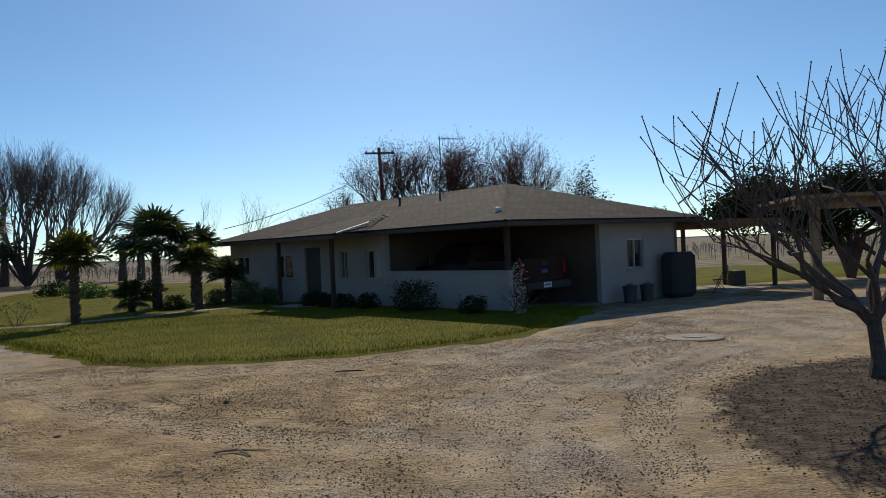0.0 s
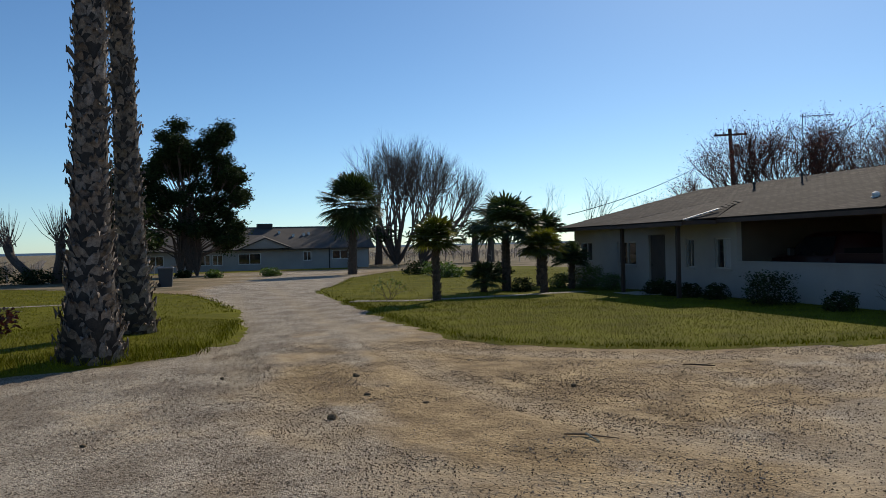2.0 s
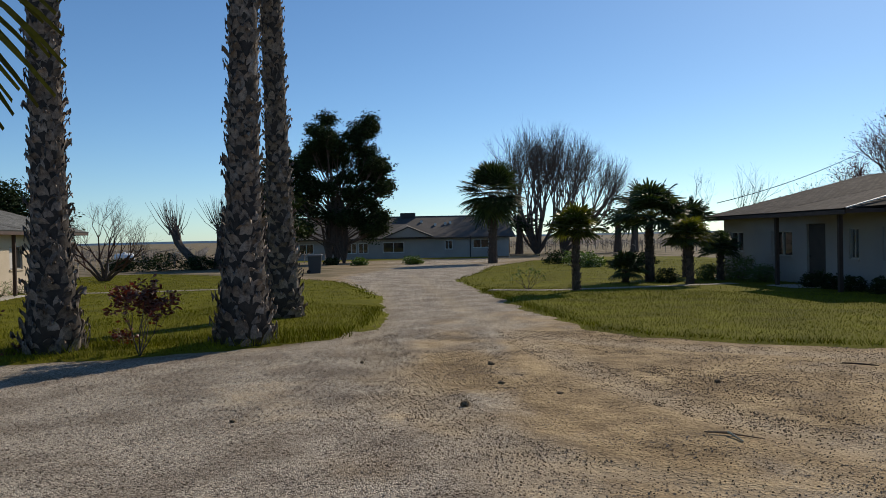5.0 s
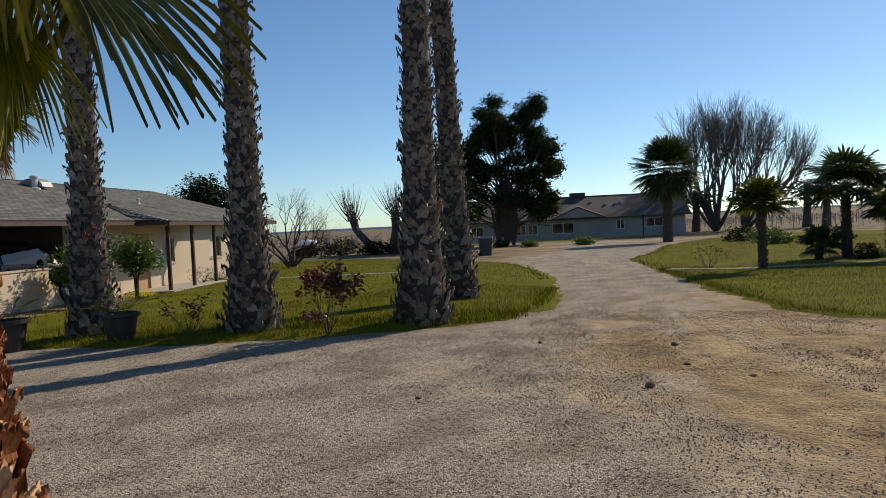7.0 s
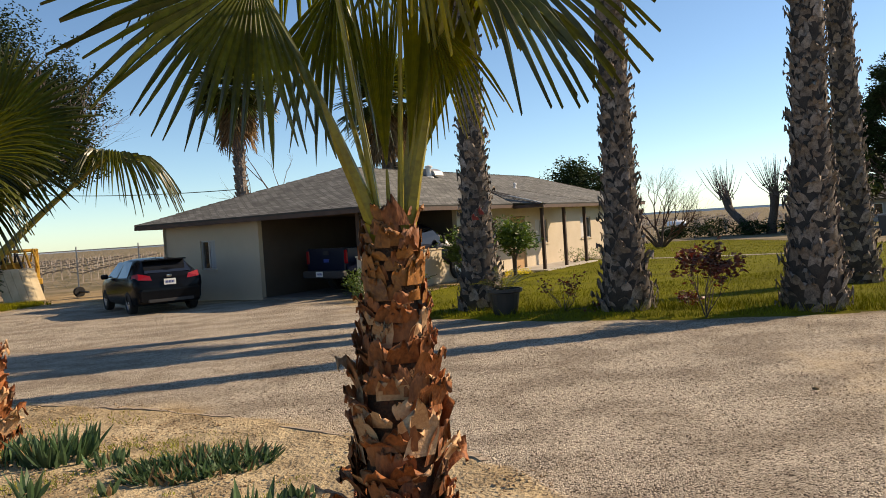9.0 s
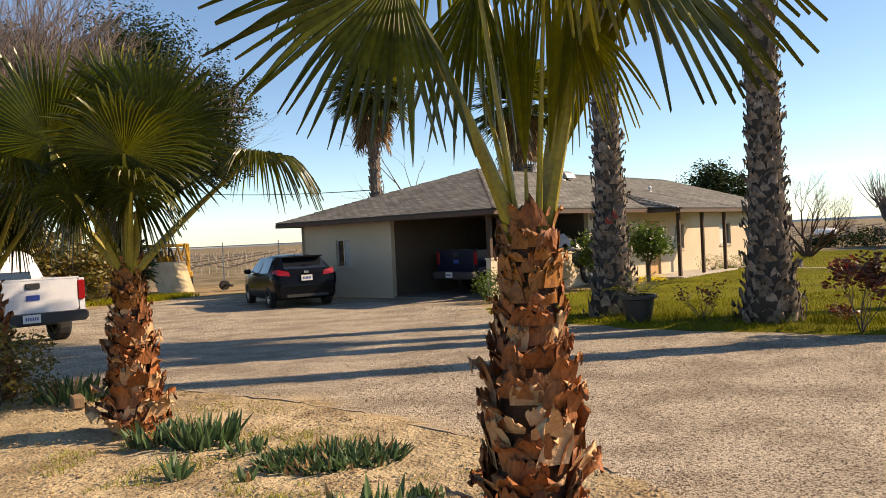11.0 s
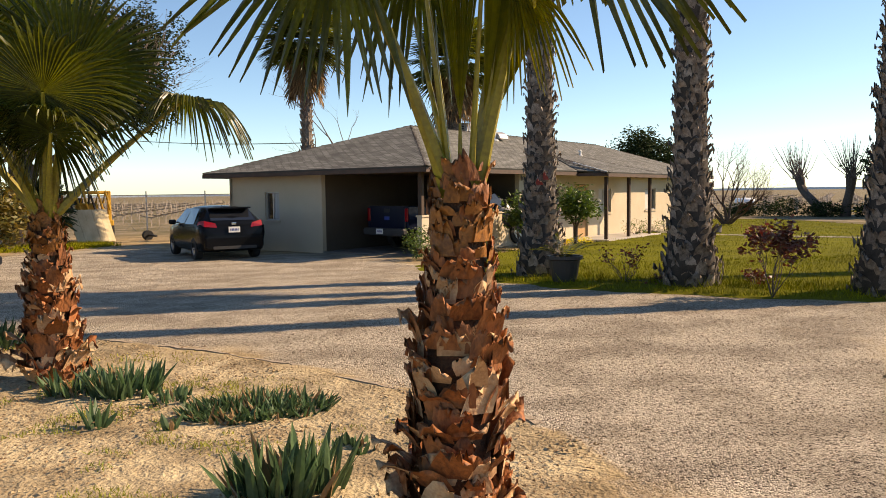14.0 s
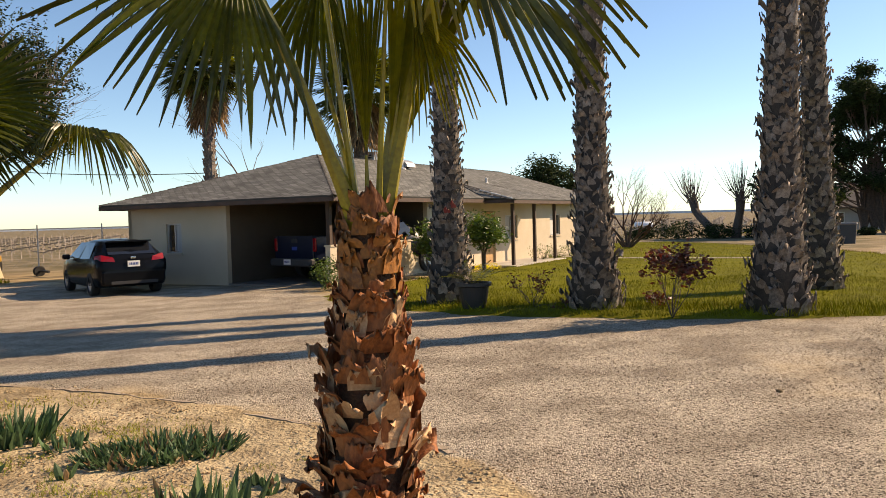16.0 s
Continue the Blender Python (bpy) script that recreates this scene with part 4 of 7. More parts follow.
def petiole(mesh, start, hub, r0=0.03, r1=0.012, sag=0.0):
    a, b = Vector(start), Vector(hub)
    pts = []
    for i in range(7):
        t = i / 6
        pts.append(a.lerp(b, t) + Vector((0, 0, sag * 4 * t * (1 - t))))
    mesh.tube(pts, [r0 + (r1 - r0) * (i / 6) ** .6 for i in range(7)], 6)


def tall_palm(x, y, height, lean, seed, label, r_base=0.5, crown=True, group="tall palms along the lawn", r_top=.215, mark=False):
    z = gz(x, y)
    p = thing("tall_fan_palm", (x, y, z), label, "palm tree", group)
    rng = random.Random(seed)
    core = Mesh()
    pts, rad = [], []
    for i in range(13):
        t = i / 12
        pts.append((lean[0] * t, lean[1] * t, height * t - 0.05))
        rad.append((r_base * .92 - r_top) * math.exp(-t * 7) + r_top * (1.12 - .12 * t))
    core.tube(pts, rad, 14)
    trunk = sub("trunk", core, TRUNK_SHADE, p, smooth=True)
    m, torn = Mesh(), Mesh()
    rows = int(height / 0.115)
    for i in range(rows):
        t = i / rows
        r = (r_base * .92 - r_top) * math.exp(-t * 7) + r_top * (1.12 - .12 * t)
        for k in range(9):
            if rng.random() < .05:
                continue
            one_boot(m, torn, (lean[0] * t, lean[1] * t, height * t + rng.uniform(-.04, .04)), 2 * math.pi * (k + .5 * (i % 2) + rng.uniform(-.25, .25)) / 9, r * .93, rng.uniform(.095, .145) + .04 * math.exp(-t * 7), rng.choice((.25, .4, .55, .7, .9)), rng, .55)
    sub("bark", m, TRUNK_GREY, trunk, smooth=True)["kind"] = "stuff"
    sub("torn_bark", torn, BOOT_GREY, trunk, smooth=True)["kind"] = "stuff"
    if mark:
        for k in range(2):
            pm = Mesh()
            one_boot(pm, pm, (lean[0] * .25, lean[1] * .25, 1.82 + .1 * k), -.37 + .35 * k, .335, .1 - .02 * k, .5, rng, .5)
            sub("paint_mark", pm, RED_PAINT, trunk, "red paint on the bark")
    if crown:
        g, dead, pet = Mesh(), Mesh(), Mesh()
        top = Vector((lean[0], lean[1], height))
        for k in range(22):
            az, el = rng.uniform(0, 6.283), rng.uniform(-.5, 1.2)
            w = Vector((math.cos(az) * math.cos(el), math.sin(az) * math.cos(el), math.sin(el)))
            hub = top + w * rng.uniform(.8, 1.1)
            petiole(pet, top, hub)
            fan(g, hub, w + Vector((0, 0, -.3)), (0, 0, 1), .85, 20, 150, .5, rng)
        for k in range(26):
            az = rng.uniform(0, 6.283)
            w = Vector((math.cos(az) * .55, math.sin(az) * .55, -1))
            hub = top + Vector((math.cos(az) * .3, math.sin(az) * .3, rng.uniform(-.9, -.1)))
            fan(dead, hub, w, (math.cos(az), math.sin(az), .3), .8, 14, 70, .3, rng)
        sub("crown", g, FROND, p)
        sub("petioles", pet, PETIOLE, p)
        sub("dead_frond_skirt", dead, FROND_DEAD, p, "hanging skirt of dry brown fronds")
    return p


RED_PAINT = mat('red_paint', (0.42, 0.05, 0.04), 0.7, (0.22, 0.05, 0.04), scale=9, fine=60, bump=0.3)
BOOT_GREY = mat("pale_torn_bark", (0.36, 0.305, 0.262), 0.85, (0.12, 0.098, 0.083), scale=14, fine=70, bump=0.4, island=0.3)
tall_palm(-14.79, 5.18, 7.6, (-.15, .05), 11, "tall fan palm with grey leaf bases and a red mark", .52, mark=True)
tall_palm(-12.42, 7.02, 8.6, (.1, -.1), 12, "tall fan palm with grey stubbed trunk at the drive edge", .52)
tall_palm(-10.45, 9.24, 10.5, (.12, .2), 13, "tall leaning fan palm with grey stubbed trunk", .54)
tall_palm(-13.05, 12.75, 10.5, (-.3, .05), 14, "tall leaning fan palm with grey stubbed trunk on the lawn", .50)


def yard_palm(x, y, trunk_h, r, seed, fronds, label, size=0.13, lean=(0, 0)):
    """A young fan palm: stubbed orange trunk, green stalks and fan leaves. fronds: (hub from the trunk's top, way of
    the leaf, its upper side, radius, droop, young: paler colour, also painted on leaves meant to look sunlit).
    """
    z = gz(x, y)
    p = thing("young_fan_palm", (x, y, z - .03), label, "palm tree", "young palms in the bed")
    rng = random.Random(seed)
    top = Vector((lean[0], lean[1], trunk_h))
    core = Mesh().tube([(lean[0] * t, lean[1] * t, trunk_h * t) for t in (0, .25, .5, .75, 1)], [r * .95, r * .85, r * .74, r * .58, r * .36], 14)
    trunk = sub("trunk", core, TRUNK_CORE, p, "brown fibrous trunk", smooth=True)
    rows = int(trunk_h / (size * .42))
    for i in range(rows):
        t = i / rows
        for k in range(11):
            m, torn = Mesh(), Mesh()
            rr = r * (1.1 - .2 * t if t < .58 else .86 - .75 * (t - .58)) * rng.uniform(.88, 1.05)
            one = random.Random(seed * 7919 + i * 31 + k)
            one_boot(m, torn, (lean[0] * t, lean[1] * t, trunk_h * t + rng.uniform(-.5, .5) * size * .5), 2 * math.pi * (k + .5 * (i % 2) + rng.uniform(-.5, .5)) / 11, rr, size * rng.uniform(.6, 1.2) * (1.1 - .5 * t), rng.choice((.05, .15, .3, .5, .8, 1.2)) * (1.2 - .85 * t), one)
            mt = BOOT_TOP if t > .72 and rng.random() < .75 else BOOT_TAN if not m.v and t < .7 else TRUNK_BOOT
            sub("leaf_base", m if m.v else torn, mt, trunk, smooth=True)
    for hub, way, up, R, droop, young, *rest in fronds:
        spread = rest[0] if rest else 165
        hub = top + Vector(hub)
        flat = Vector((hub.x - top.x, hub.y - top.y, 0))
        start = top + flat.normalized() * r * .3 + Vector((0, 0, -.14))
        pm, fm = Mesh(), Mesh()
        thick = .05 if hub.z < top.z + 1.45 and spread > 60 else .02
        petiole(pm, start, hub, thick, thick * .32, sag=.05)
        fan(fm, hub, way, up, R, max(14, int(72 * spread / 165)), spread, droop, rng, free=.58)
        lf = sub("frond", fm, FROND_YOUNG_SUNLIT if young else FROND, p)
        sub("stalk", pm, PETIOLE, lf, "yellow-green leaf stalk")
    return p


# upright spears are young; hanging leaves flagged young have sunlight put into their colour
NEAR = [((.12, -.6, 1.1), (.1, -.85, -.38), (1, -.1, .25), .88, .12, 0, 88), ((.15, .4, 1.32), (.2, .85, -.28), (.85, -.1, .5), .98, .25, 0, 64), ((-.05, .28, 1.1), (-.2, .8, .1), (.5, -.1, 1), .9, .5, 0, 70),
        ((.04, .1, .2), (.06, .14, 1), (1, .2, 0), 1.2, .1, 1, 10), ((.05, -.02, .2), (.04, -.03, 1), (1, 0, .1), 1.15, .1, 1, 9), ((.0, .2, .3), (.0, .32, 1), (1, .2, 0), 1.1, .15, 1, 9), ((.1, .22, .95), (.1, .32, -.8), (1, -.2, .1), .55, .3, 1, 26),
        ((-.5, -.3, 1.5), (-.8, -.5, .1), (0, 0, 1), .9, .7, 0, 110), ((-.2, -.16, 1.2), (-.15, -.2, -1), (1, -.2, 0), .72, .3, 0, 34), ((.2, .1, 1.5), (.35, .2, -.7), (.8, .3, .5), .7, .4, 1, 36), ((.1, -.3, 1.6), (.1, -.6, .7), (.6, 0, 1), .8, .5, 0, 90), ((-.3, .5, 1.6), (-.5, .7, .4), (0, -.2, 1), .9, .5, 0, 90)]
yard_palm(-4.1, 0.78, 1.83, .205, 3, NEAR, "young fan palm with orange stubbed trunk beside the drive", .135, (.01, .055))
MID = [((.3, .32, 1.12), (.15, .1, 1), (1, .1, 0), .95, .12, 0), ((.2, -.6, 1.1), (.15, -.35, 1), (1, -.2, 0), .95, .12, 0), ((0, 1.25, .95), (-.1, 1, -.15), (0, -.2, 1), .6, .85, 0), ((-.5, .2, 1.2), (-.6, .2, .8), (.8, 0, .6), .9, .3, 0),
       ((-.4, -.6, 1.1), (-.5, -.6, .6), (.5, .5, 1), .9, .3, 0), ((.35, .1, .95), (.5, .1, 1), (1, 0, -.3), .8, .25, 0), ((-.1, -1.0, 1.0), (-.1, -1, .3), (0, .2, 1), .75, .5, 0), ((.1, 0, 1.35), (0, 0, 1), (1, 0, 0), .8, .15, 1), ((.35, .15, .6), (.5, .2, .8), (1, 0, 0), .5, .7, 0), ((.3, -.35, .6), (.4, -.5, .7), (1, 0, 0), .5, .7, 0)]
yard_palm(-8.2, -2.04, 1.66, .178, 5, MID, "young fan palm with round green crown in the sandy bed", .135)
turned = [((-b + .1, a, c), (-wb, wa, wc), (-ub + .6, ua, uc), R, dr, yg) for (a, b, c), (wa, wb, wc), (ua, ub, uc), R, dr, yg in MID]
turned += [((.55, .7, .95), (.6, .8, .1), (0, 0, 1), .8, .6, 0), ((.2, .95, .95), (.2, 1, .1), (0, 0, 1), .75, .6, 0)]
yard_palm(-10.5, -4.25, 1.6, .2, 6, turned, "young fan palm with wide green crown over a shrub", .135)


# ---- woody trees ----
def grow(mesh, p, d, length, r, depth, rng, spread=.6, bend=.15, up=.0, splits=(2, 3), shrink=.72, tips=None, n=5, fine=None):
    p, d = Vector(p), Vector(d).normalized()
    pts, rad = [p.copy()], [r]
    q = p.copy()
    steps = 4 if depth > 1 else 3
    for i in range(steps):
        d = (d + Vector((rng.gauss(0, bend), rng.gauss(0, bend), rng.gauss(0, bend) + up * .25))).normalized()
        q = q + d * length / steps
        pts.append(q.copy())
        rad.append(r * (1 - .42 * (i + 1) / steps))
    mesh.tube(pts, rad, n if r > .02 else 4 if r > .008 else 3, cap=depth == 0)
    if tips is not None and depth <= 1:
        tips += pts[1:]
    if depth == 0:
        return
    for k in range(rng.randint(*splits)):
        t = rng.choice((pts[-1], pts[-1], pts[-2])) if k else pts[-1]
        a = Vector((rng.gauss(0, 1), rng.gauss(0, 1), rng.gauss(0, .6) + up)).normalized()
        nd = (d + a * spread * rng.uniform(.6, 1.3)).normalized()
        grow(fine or mesh, t, nd, length * shrink * rng.uniform(.8, 1.2), rad[-1] * rng.uniform(.7, .95), depth - 1, rng, spread, bend, up, splits, shrink, tips, n)


def leaves(mesh, centres, per, size, spreadr, rng, flat=.5):
    for c in centres:
        for k in range(per):
            p = Vector(c) + Vector((rng.gauss(0, spreadr), rng.gauss(0, spreadr), rng.gauss(0, spreadr * .8)))
            a = Vector((rng.gauss(0, 1), rng.gauss(0, 1), rng.gauss(0, flat))).normalized() * size * rng.uniform(.6, 1.3)
            b = a.cross(Vector((rng.gauss(0, 1), rng.gauss(0, 1), rng.gauss(0, 1)))).normalized() * size * .45
            mesh.quad(p - a * .5, p + b * .5, p + a * .5, p - b * .5)


def tree(name, x, y, label, category, seed, trunks, length, r, depth, spread=.6, bend=.12, up=.2, shrink=.74, splits=(2, 3), bark=BARK, twig=None, leaf=None, per=6, size=.09, cloud=.25, group="", n=5, zoff=0.0):
    rng = random.Random(seed)
    t = thing(name, (x, y, gz(x, y) - .05 + zoff), label, category, group)
    m, tips, twigs = Mesh(), [], Mesh()
    for d in trunks:
        grow(m, (0, 0, 0), d, length, r, depth, rng, spread, bend, up, splits, shrink, tips, n, twigs)
    sub("trunk", m, bark, t)
    sub("branch_crown", twigs, twig or bark, t)
    if leaf:
        g = Mesh()
        leaves(g, tips, per, size, cloud, rng)
        sub("crown", g, leaf, t)
    return t


def mass_tree(name, x, y, label, lumps, leaf, n, size, seed, category="tree", group="", trunk_r=.3, stems=((0, 0),), bark=BARK, hollow=.35):
    """A leafy tree: limbs that reach into uneven clumps of small leaves. lumps: (dx, dy, z, radius, flatness)."""
    rng = random.Random(seed)
    t = thing(name, (x, y, gz(x, y) - .05), label, category, group)
    m, g = Mesh(), Mesh()
    for k, (dx, dy, z, r, fl) in enumerate(lumps):
        sx, sy = stems[k % len(stems)]
        mid = (sx + (dx - sx) * .14, sy + (dy - sy) * .14, z * .55)
        m.tube([(sx, sy, 0), mid, (dx * .8, dy * .8, z * .85), (dx, dy, z)], [trunk_r, trunk_r * .75, trunk_r * .35, trunk_r * .12], 7)
        for q in range(5):
            v = Vector((rng.gauss(0, 1), rng.gauss(0, 1), rng.gauss(0, .6))).normalized() * r * .8
            m.tube([(dx * .8, dy * .8, z * .85), (dx + v.x * .5, dy + v.y * .5, z + v.z * .5), (dx + v.x, dy + v.y, z + v.z)], [trunk_r * .25, trunk_r * .14, trunk_r * .05], 4)
    total = sum(l[3] ** 2 for l in lumps)
    for dx, dy, z, r, fl in lumps:
        k = 0
        want = int(n * r * r / total)
        while k < want:
            v = Vector((rng.gauss(0, 1), rng.gauss(0, 1), rng.gauss(0, 1))).normalized()
            R = r * (1 + .62 * noise.noise(v * 2.3 + Vector((seed + dx, dy, z))) + .25 * noise.noise(v * 5 + Vector((dx, seed, z))))
            rr = R * rng.uniform(hollow, 1.0)
            leaves(g, [(dx + v.x * rr, dy + v.y * rr, z + v.z * rr * fl)], 4, size, size * .55, rng)
            k += 4
    sub("trunk", m, bark, t)
    sub("crown", g, leaf, t)
    return t


GRAVEL_LIP = mat('chip_seal_edge', (0.42, 0.34, 0.26), 0.95, (0.22, 0.175, 0.13), scale=20, fine=75, bump=0.7, dist=0.01, spec=0.15)


# ---- vehicles: x ahead, y to the left, metres from the ground under the middle ----
def loft(mesh, stations):
    """A closed skin through half sections (x, [(y, z), ...]) from the bottom middle to the top middle, mirrored."""
    start = len(mesh.v)
    n = 0
    for x, half in stations:
        ring = half + [(-y, z) for y, z in reversed(half[1:-1])]
        n = len(ring)
        mesh.v += [(x, y, z) for y, z in ring]
    for i in range(len(stations) - 1):
        o = start + i * n
        mesh.f += [(o + k, o + (k + 1) % n, o + n + (k + 1) % n, o + n + k) for k in range(n)]
    mesh.f.append(tuple(range(start, start + n)))
    o = start + (len(stations) - 1) * n
    mesh.f.append(tuple(range(o, o + n)))
    return mesh


def wheel(car, x, y, r, w):
    s = 1 if y > 0 else -1

    def turn(prof, mesh):
        n = 20
        st = len(mesh.v)
        for rr, off in prof:
            mesh.v += [(x + rr * math.cos(2 * math.pi * k / n), y + s * off, r + rr * math.sin(2 * math.pi * k / n)) for k in range(n)]
        for i in range(len(prof) - 1):
            o = st + i * n
            mesh.f += [(o + k, o + (k + 1) % n, o + n + (k + 1) % n, o + n + k) for k in range(n)]
        return mesh
    t = sub("wheel", turn([(r * .6, -w / 2), (r * .95, -w / 2), (r, -w / 3), (r, w / 3), (r * .95, w / 2), (r * .62, w / 2)], Mesh()), RUBBER, car, "black tyre")
    rim = turn([(r * .63, w / 2 - .01), (r * .55, w / 2 - .05), (r * .5, w / 2 - .02), (r * .16, w / 2 - .03), (0.001, w / 2)], Mesh())
    sub("rim", rim, RIM, t, "grey alloy rim")


def plate(car, x, y, z):
    p = sub("number_plate", Mesh().box((x, y, z), (.012, .31, .155)), PLATE, car)
    for k in range(6):
        sub("bar", Mesh().box((x - .008, y - .1 + .04 * k, z), (.006, .022, .06)), PLATE_INK, p)


def hatchback(x, y, heading):
    c = thing("hatchback_car", (x, y, gz(x, y)), "black five-door hatchback parked beside the beige house", "car", rz=heading)
    S = lambda zb, wm, zm, wb, bz, wt, tz: [(0, zb), (wm * .9, zb), (wm * .98, zb + .05), (wm, zm), (wb + .01, (bz + zm) / 2), (wb, bz), (wb * .45 + wt * .55, bz * .4 + tz * .6 - .04), (wt, tz - .09), (wt * .9, tz - .03), (wt * .6, tz), (0, tz + .01)]
    b = loft(Mesh(), [(-2.16, S(.38, .70, .5, .74, .86, .70, .93)), (-2.10, S(.28, .82, .5, .86, .92, .74, 1.04)), (-1.95, S(.24, .87, .5, .89, .96, .72, 1.17)), (-1.62, S(.22, .89, .5, .9, .98, .64, 1.39)), (-1.0, S(.22, .9, .5, .9, .97, .61, 1.46)), (-.3, S(.22, .9, .5, .9, .95, .61, 1.475)),
                         (.35, S(.22, .9, .5, .9, .93, .61, 1.43)), (1.12, S(.22, .9, .5, .89, .92, .70, 1.02)), (1.75, S(.22, .88, .5, .85, .80, .66, .88)), (2.1, S(.26, .8, .45, .74, .62, .5, .74)), (2.18, S(.3, .7, .45, .66, .58, .4, .64))])
    sub("body", b, BLACK_CAR, c, smooth=True)
    g = Mesh()
    g.quad((-2.06, .6, 1.09), (-2.06, -.6, 1.09), (-1.66, -.56, 1.40), (-1.66, .56, 1.40))
    sub("rear_window", g, GLASS_CAR, c)
    for s in (1, -1):
        for x0, x1, x2, x3 in ((-1.45, -.42, -.38, -1.15), (-.36, .85, .32, -.32)):
            sub("side_window", Mesh().quad((x0, s * .905, .99), (x1, s * .905, .965), (x2, s * .665, 1.40), (x3, s * .665, 1.40)), GLASS_CAR, c)
        l = Mesh()
        l.quad((-2.14, s * .80, .93), (-2.17, s * .46, .90), (-2.15, s * .50, 1.02), (-2.06, s * .78, 1.09))
        l.quad((-2.14, s * .80, .93), (-2.06, s * .78, 1.09), (-1.86, s * .885, 1.06), (-1.86, s * .905, .96))
        sub("tail_light", l, RED_LAMP, c, "red wrap-round tail light")
        m = sub("mirror", Mesh().box((.72, s * 1.0, 1.0), (.11, .2, .14), 0, .03), BLACK_CAR, c)
        wheel(c, -1.32, s * .80, .315, .2)
        wheel(c, 1.3, s * .80, .315, .2)
        sub("door_handle", Mesh().box((-.15, s * .915, .88), (.16, .03, .03), 0, .008), BLACK_CAR, c)
    sub("bumper", Mesh().box((-2.15, 0, .5), (.14, 1.62, .34), 0, .05), BLACK_CAR, c)
    sub("bumper_trim", Mesh().box((-2.2, 0, .36), (.08, 1.2, .08), 0, .02), TRIM, c, "grey lower bumper strip")
    sub("spoiler", Mesh().box((-1.78, 0, 1.425), (.26, 1.12, .04), 0, .015), BLACK_CAR, c)
    sub("aerial", Mesh().tube([(-1.0, 0, 1.46), (-1.12, 0, 1.56)], [.012, .005], 5), TRIM, c)
    sub("badge", Mesh().box((-2.165, 0, 1.0), (.02, .14, .06), 0, .02), CHROME, c)
    plate(c, -2.19, 0, .84)
    return c


def pickup(x, y, heading, paint, label, dz=0.0, bumper=TRIM):
    c = thing("pickup_truck", (x, y, gz(x, y) + dz), label, "pickup truck", rz=heading)
    zb, zt, hw = .62, 1.28, .96
    for s in (1, -1):
        side = Mesh()
        prof = [(-2.8, zb)] + [(-1.75 + .47 * math.cos(a), .52 + .47 * math.sin(a)) for a in [math.pi * (1 - k / 8) for k in range(9)]] + [(-.62, zb), (-.62, zt), (-2.8, zt)]
        prof = [(px, max(pz, zb)) for px, pz in prof]
        side.prism(prof, s * (hw - .1), s * hw, lambda a, b, k: (a, k, b))
        sub("bed_side", side, paint, c)
        lamp = Mesh().box((-2.815, s * (hw - .075), 1.05), (.05, .14, .38), 0, .02)
        sub("tail_light", lamp, RED_LAMP, c, "tall red tail light")
        wheel(c, -1.75, s * .80, .39, .27)
        wheel(c, 1.85, s * .80, .39, .27)
        sub("mirror", Mesh().box((.95, s * 1.12, 1.32), (.1, .2, .24), 0, .03), TRIM, c)
        sub("door_handle", Mesh().box((-.3, s * .985, 1.12), (.14, .03, .04), 0, .01), paint, c)
    sub("bed_floor", Mesh().box((-1.7, 0, .68), (2.15, 1.72, .08)), TRIM, c)
    tg = sub("tailgate", Mesh().box((-2.79, 0, .97), (.08, 1.66, .62), 0, .025), paint, c)
    sub("tailgate_handle", Mesh().box((-2.84, 0, 1.17), (.03, .26, .11), 0, .012), TRIM, tg, "black recessed handle")
    sub("badge", Mesh().box((-2.837, 0, .95), (.014, .24, .1), 0, .045), BADGE_BLUE, tg)
    sub("bed_rail", Mesh().box((-2.79, 0, 1.295), (.1, 1.7, .03), 0, .01), paint, tg)
    sub("bumper", Mesh().box((-2.93, 0, .56), (.2, 1.9, .2), 0, .05), bumper, c)
    plate(c, -3.04, .1, .57)
    S = lambda wt, tz, bz=1.2: [(0, .5), (.9, .5), (.97, .75), (.96, bz), (wt, tz - .06), (wt * .86, tz), (0, tz + .02)]
    cab = loft(Mesh(), [(-.6, S(.74, 1.74)), (-.55, S(.73, 1.8)), (-.2, S(.72, 1.86)), (.5, S(.72, 1.86)), (.8, S(.74, 1.78)), (1.5, S(.86, 1.24, 1.16)), (2.4, S(.84, 1.16, 1.1)), (2.75, S(.8, 1.08, 1.0)), (2.82, S(.74, .95, .85))])
    sub("cab", cab, paint, c, smooth=True)
    sub("rear_window", Mesh().quad((-.615, .68, 1.24), (-.615, -.68, 1.24), (-.575, -.62, 1.7), (-.575, .62, 1.7)), GLASS_CAR, c)
    for s in (1, -1):
        sub("side_window", Mesh().quad((-.5, s * .968, 1.22), (1.25, s * .965, 1.2), (.78, s * .762, 1.72), (-.45, s * .765, 1.74)), GLASS_CAR, c)
    sub("chassis", Mesh().box((0, 0, .5), (5.2, 1.2, .2)), TRIM, c)
    return c


def deg(d):
    return math.degrees(math.atan2(d[1], d[0]))


hatchback(-24.4, -1.5, deg((-0.951, -0.309)))
pickup(P3(4.3, 2.2, 0)[0] + 2.8 * (.66 - .48), P3(4.3, 2.2, 0)[1] - 2.8 * (.75 - .87) - .25, deg((-0.48, 0.87)), BLUE_CAR, "dark blue pickup truck in the shaded carport", .1, DK_IRON)
pickup(P1(4.2, 2.75, 0)[0], P1(4.2, 2.75, 0)[1], deg((-0.613, 0.79)), MAROON_CAR, "old maroon pickup truck in the dark carport", .1, DK_IRON)
pickup(-18.34, -7.42, deg((-0.8, -0.6)), WHITE_CAR, "white pickup truck with black bumper on the drive")


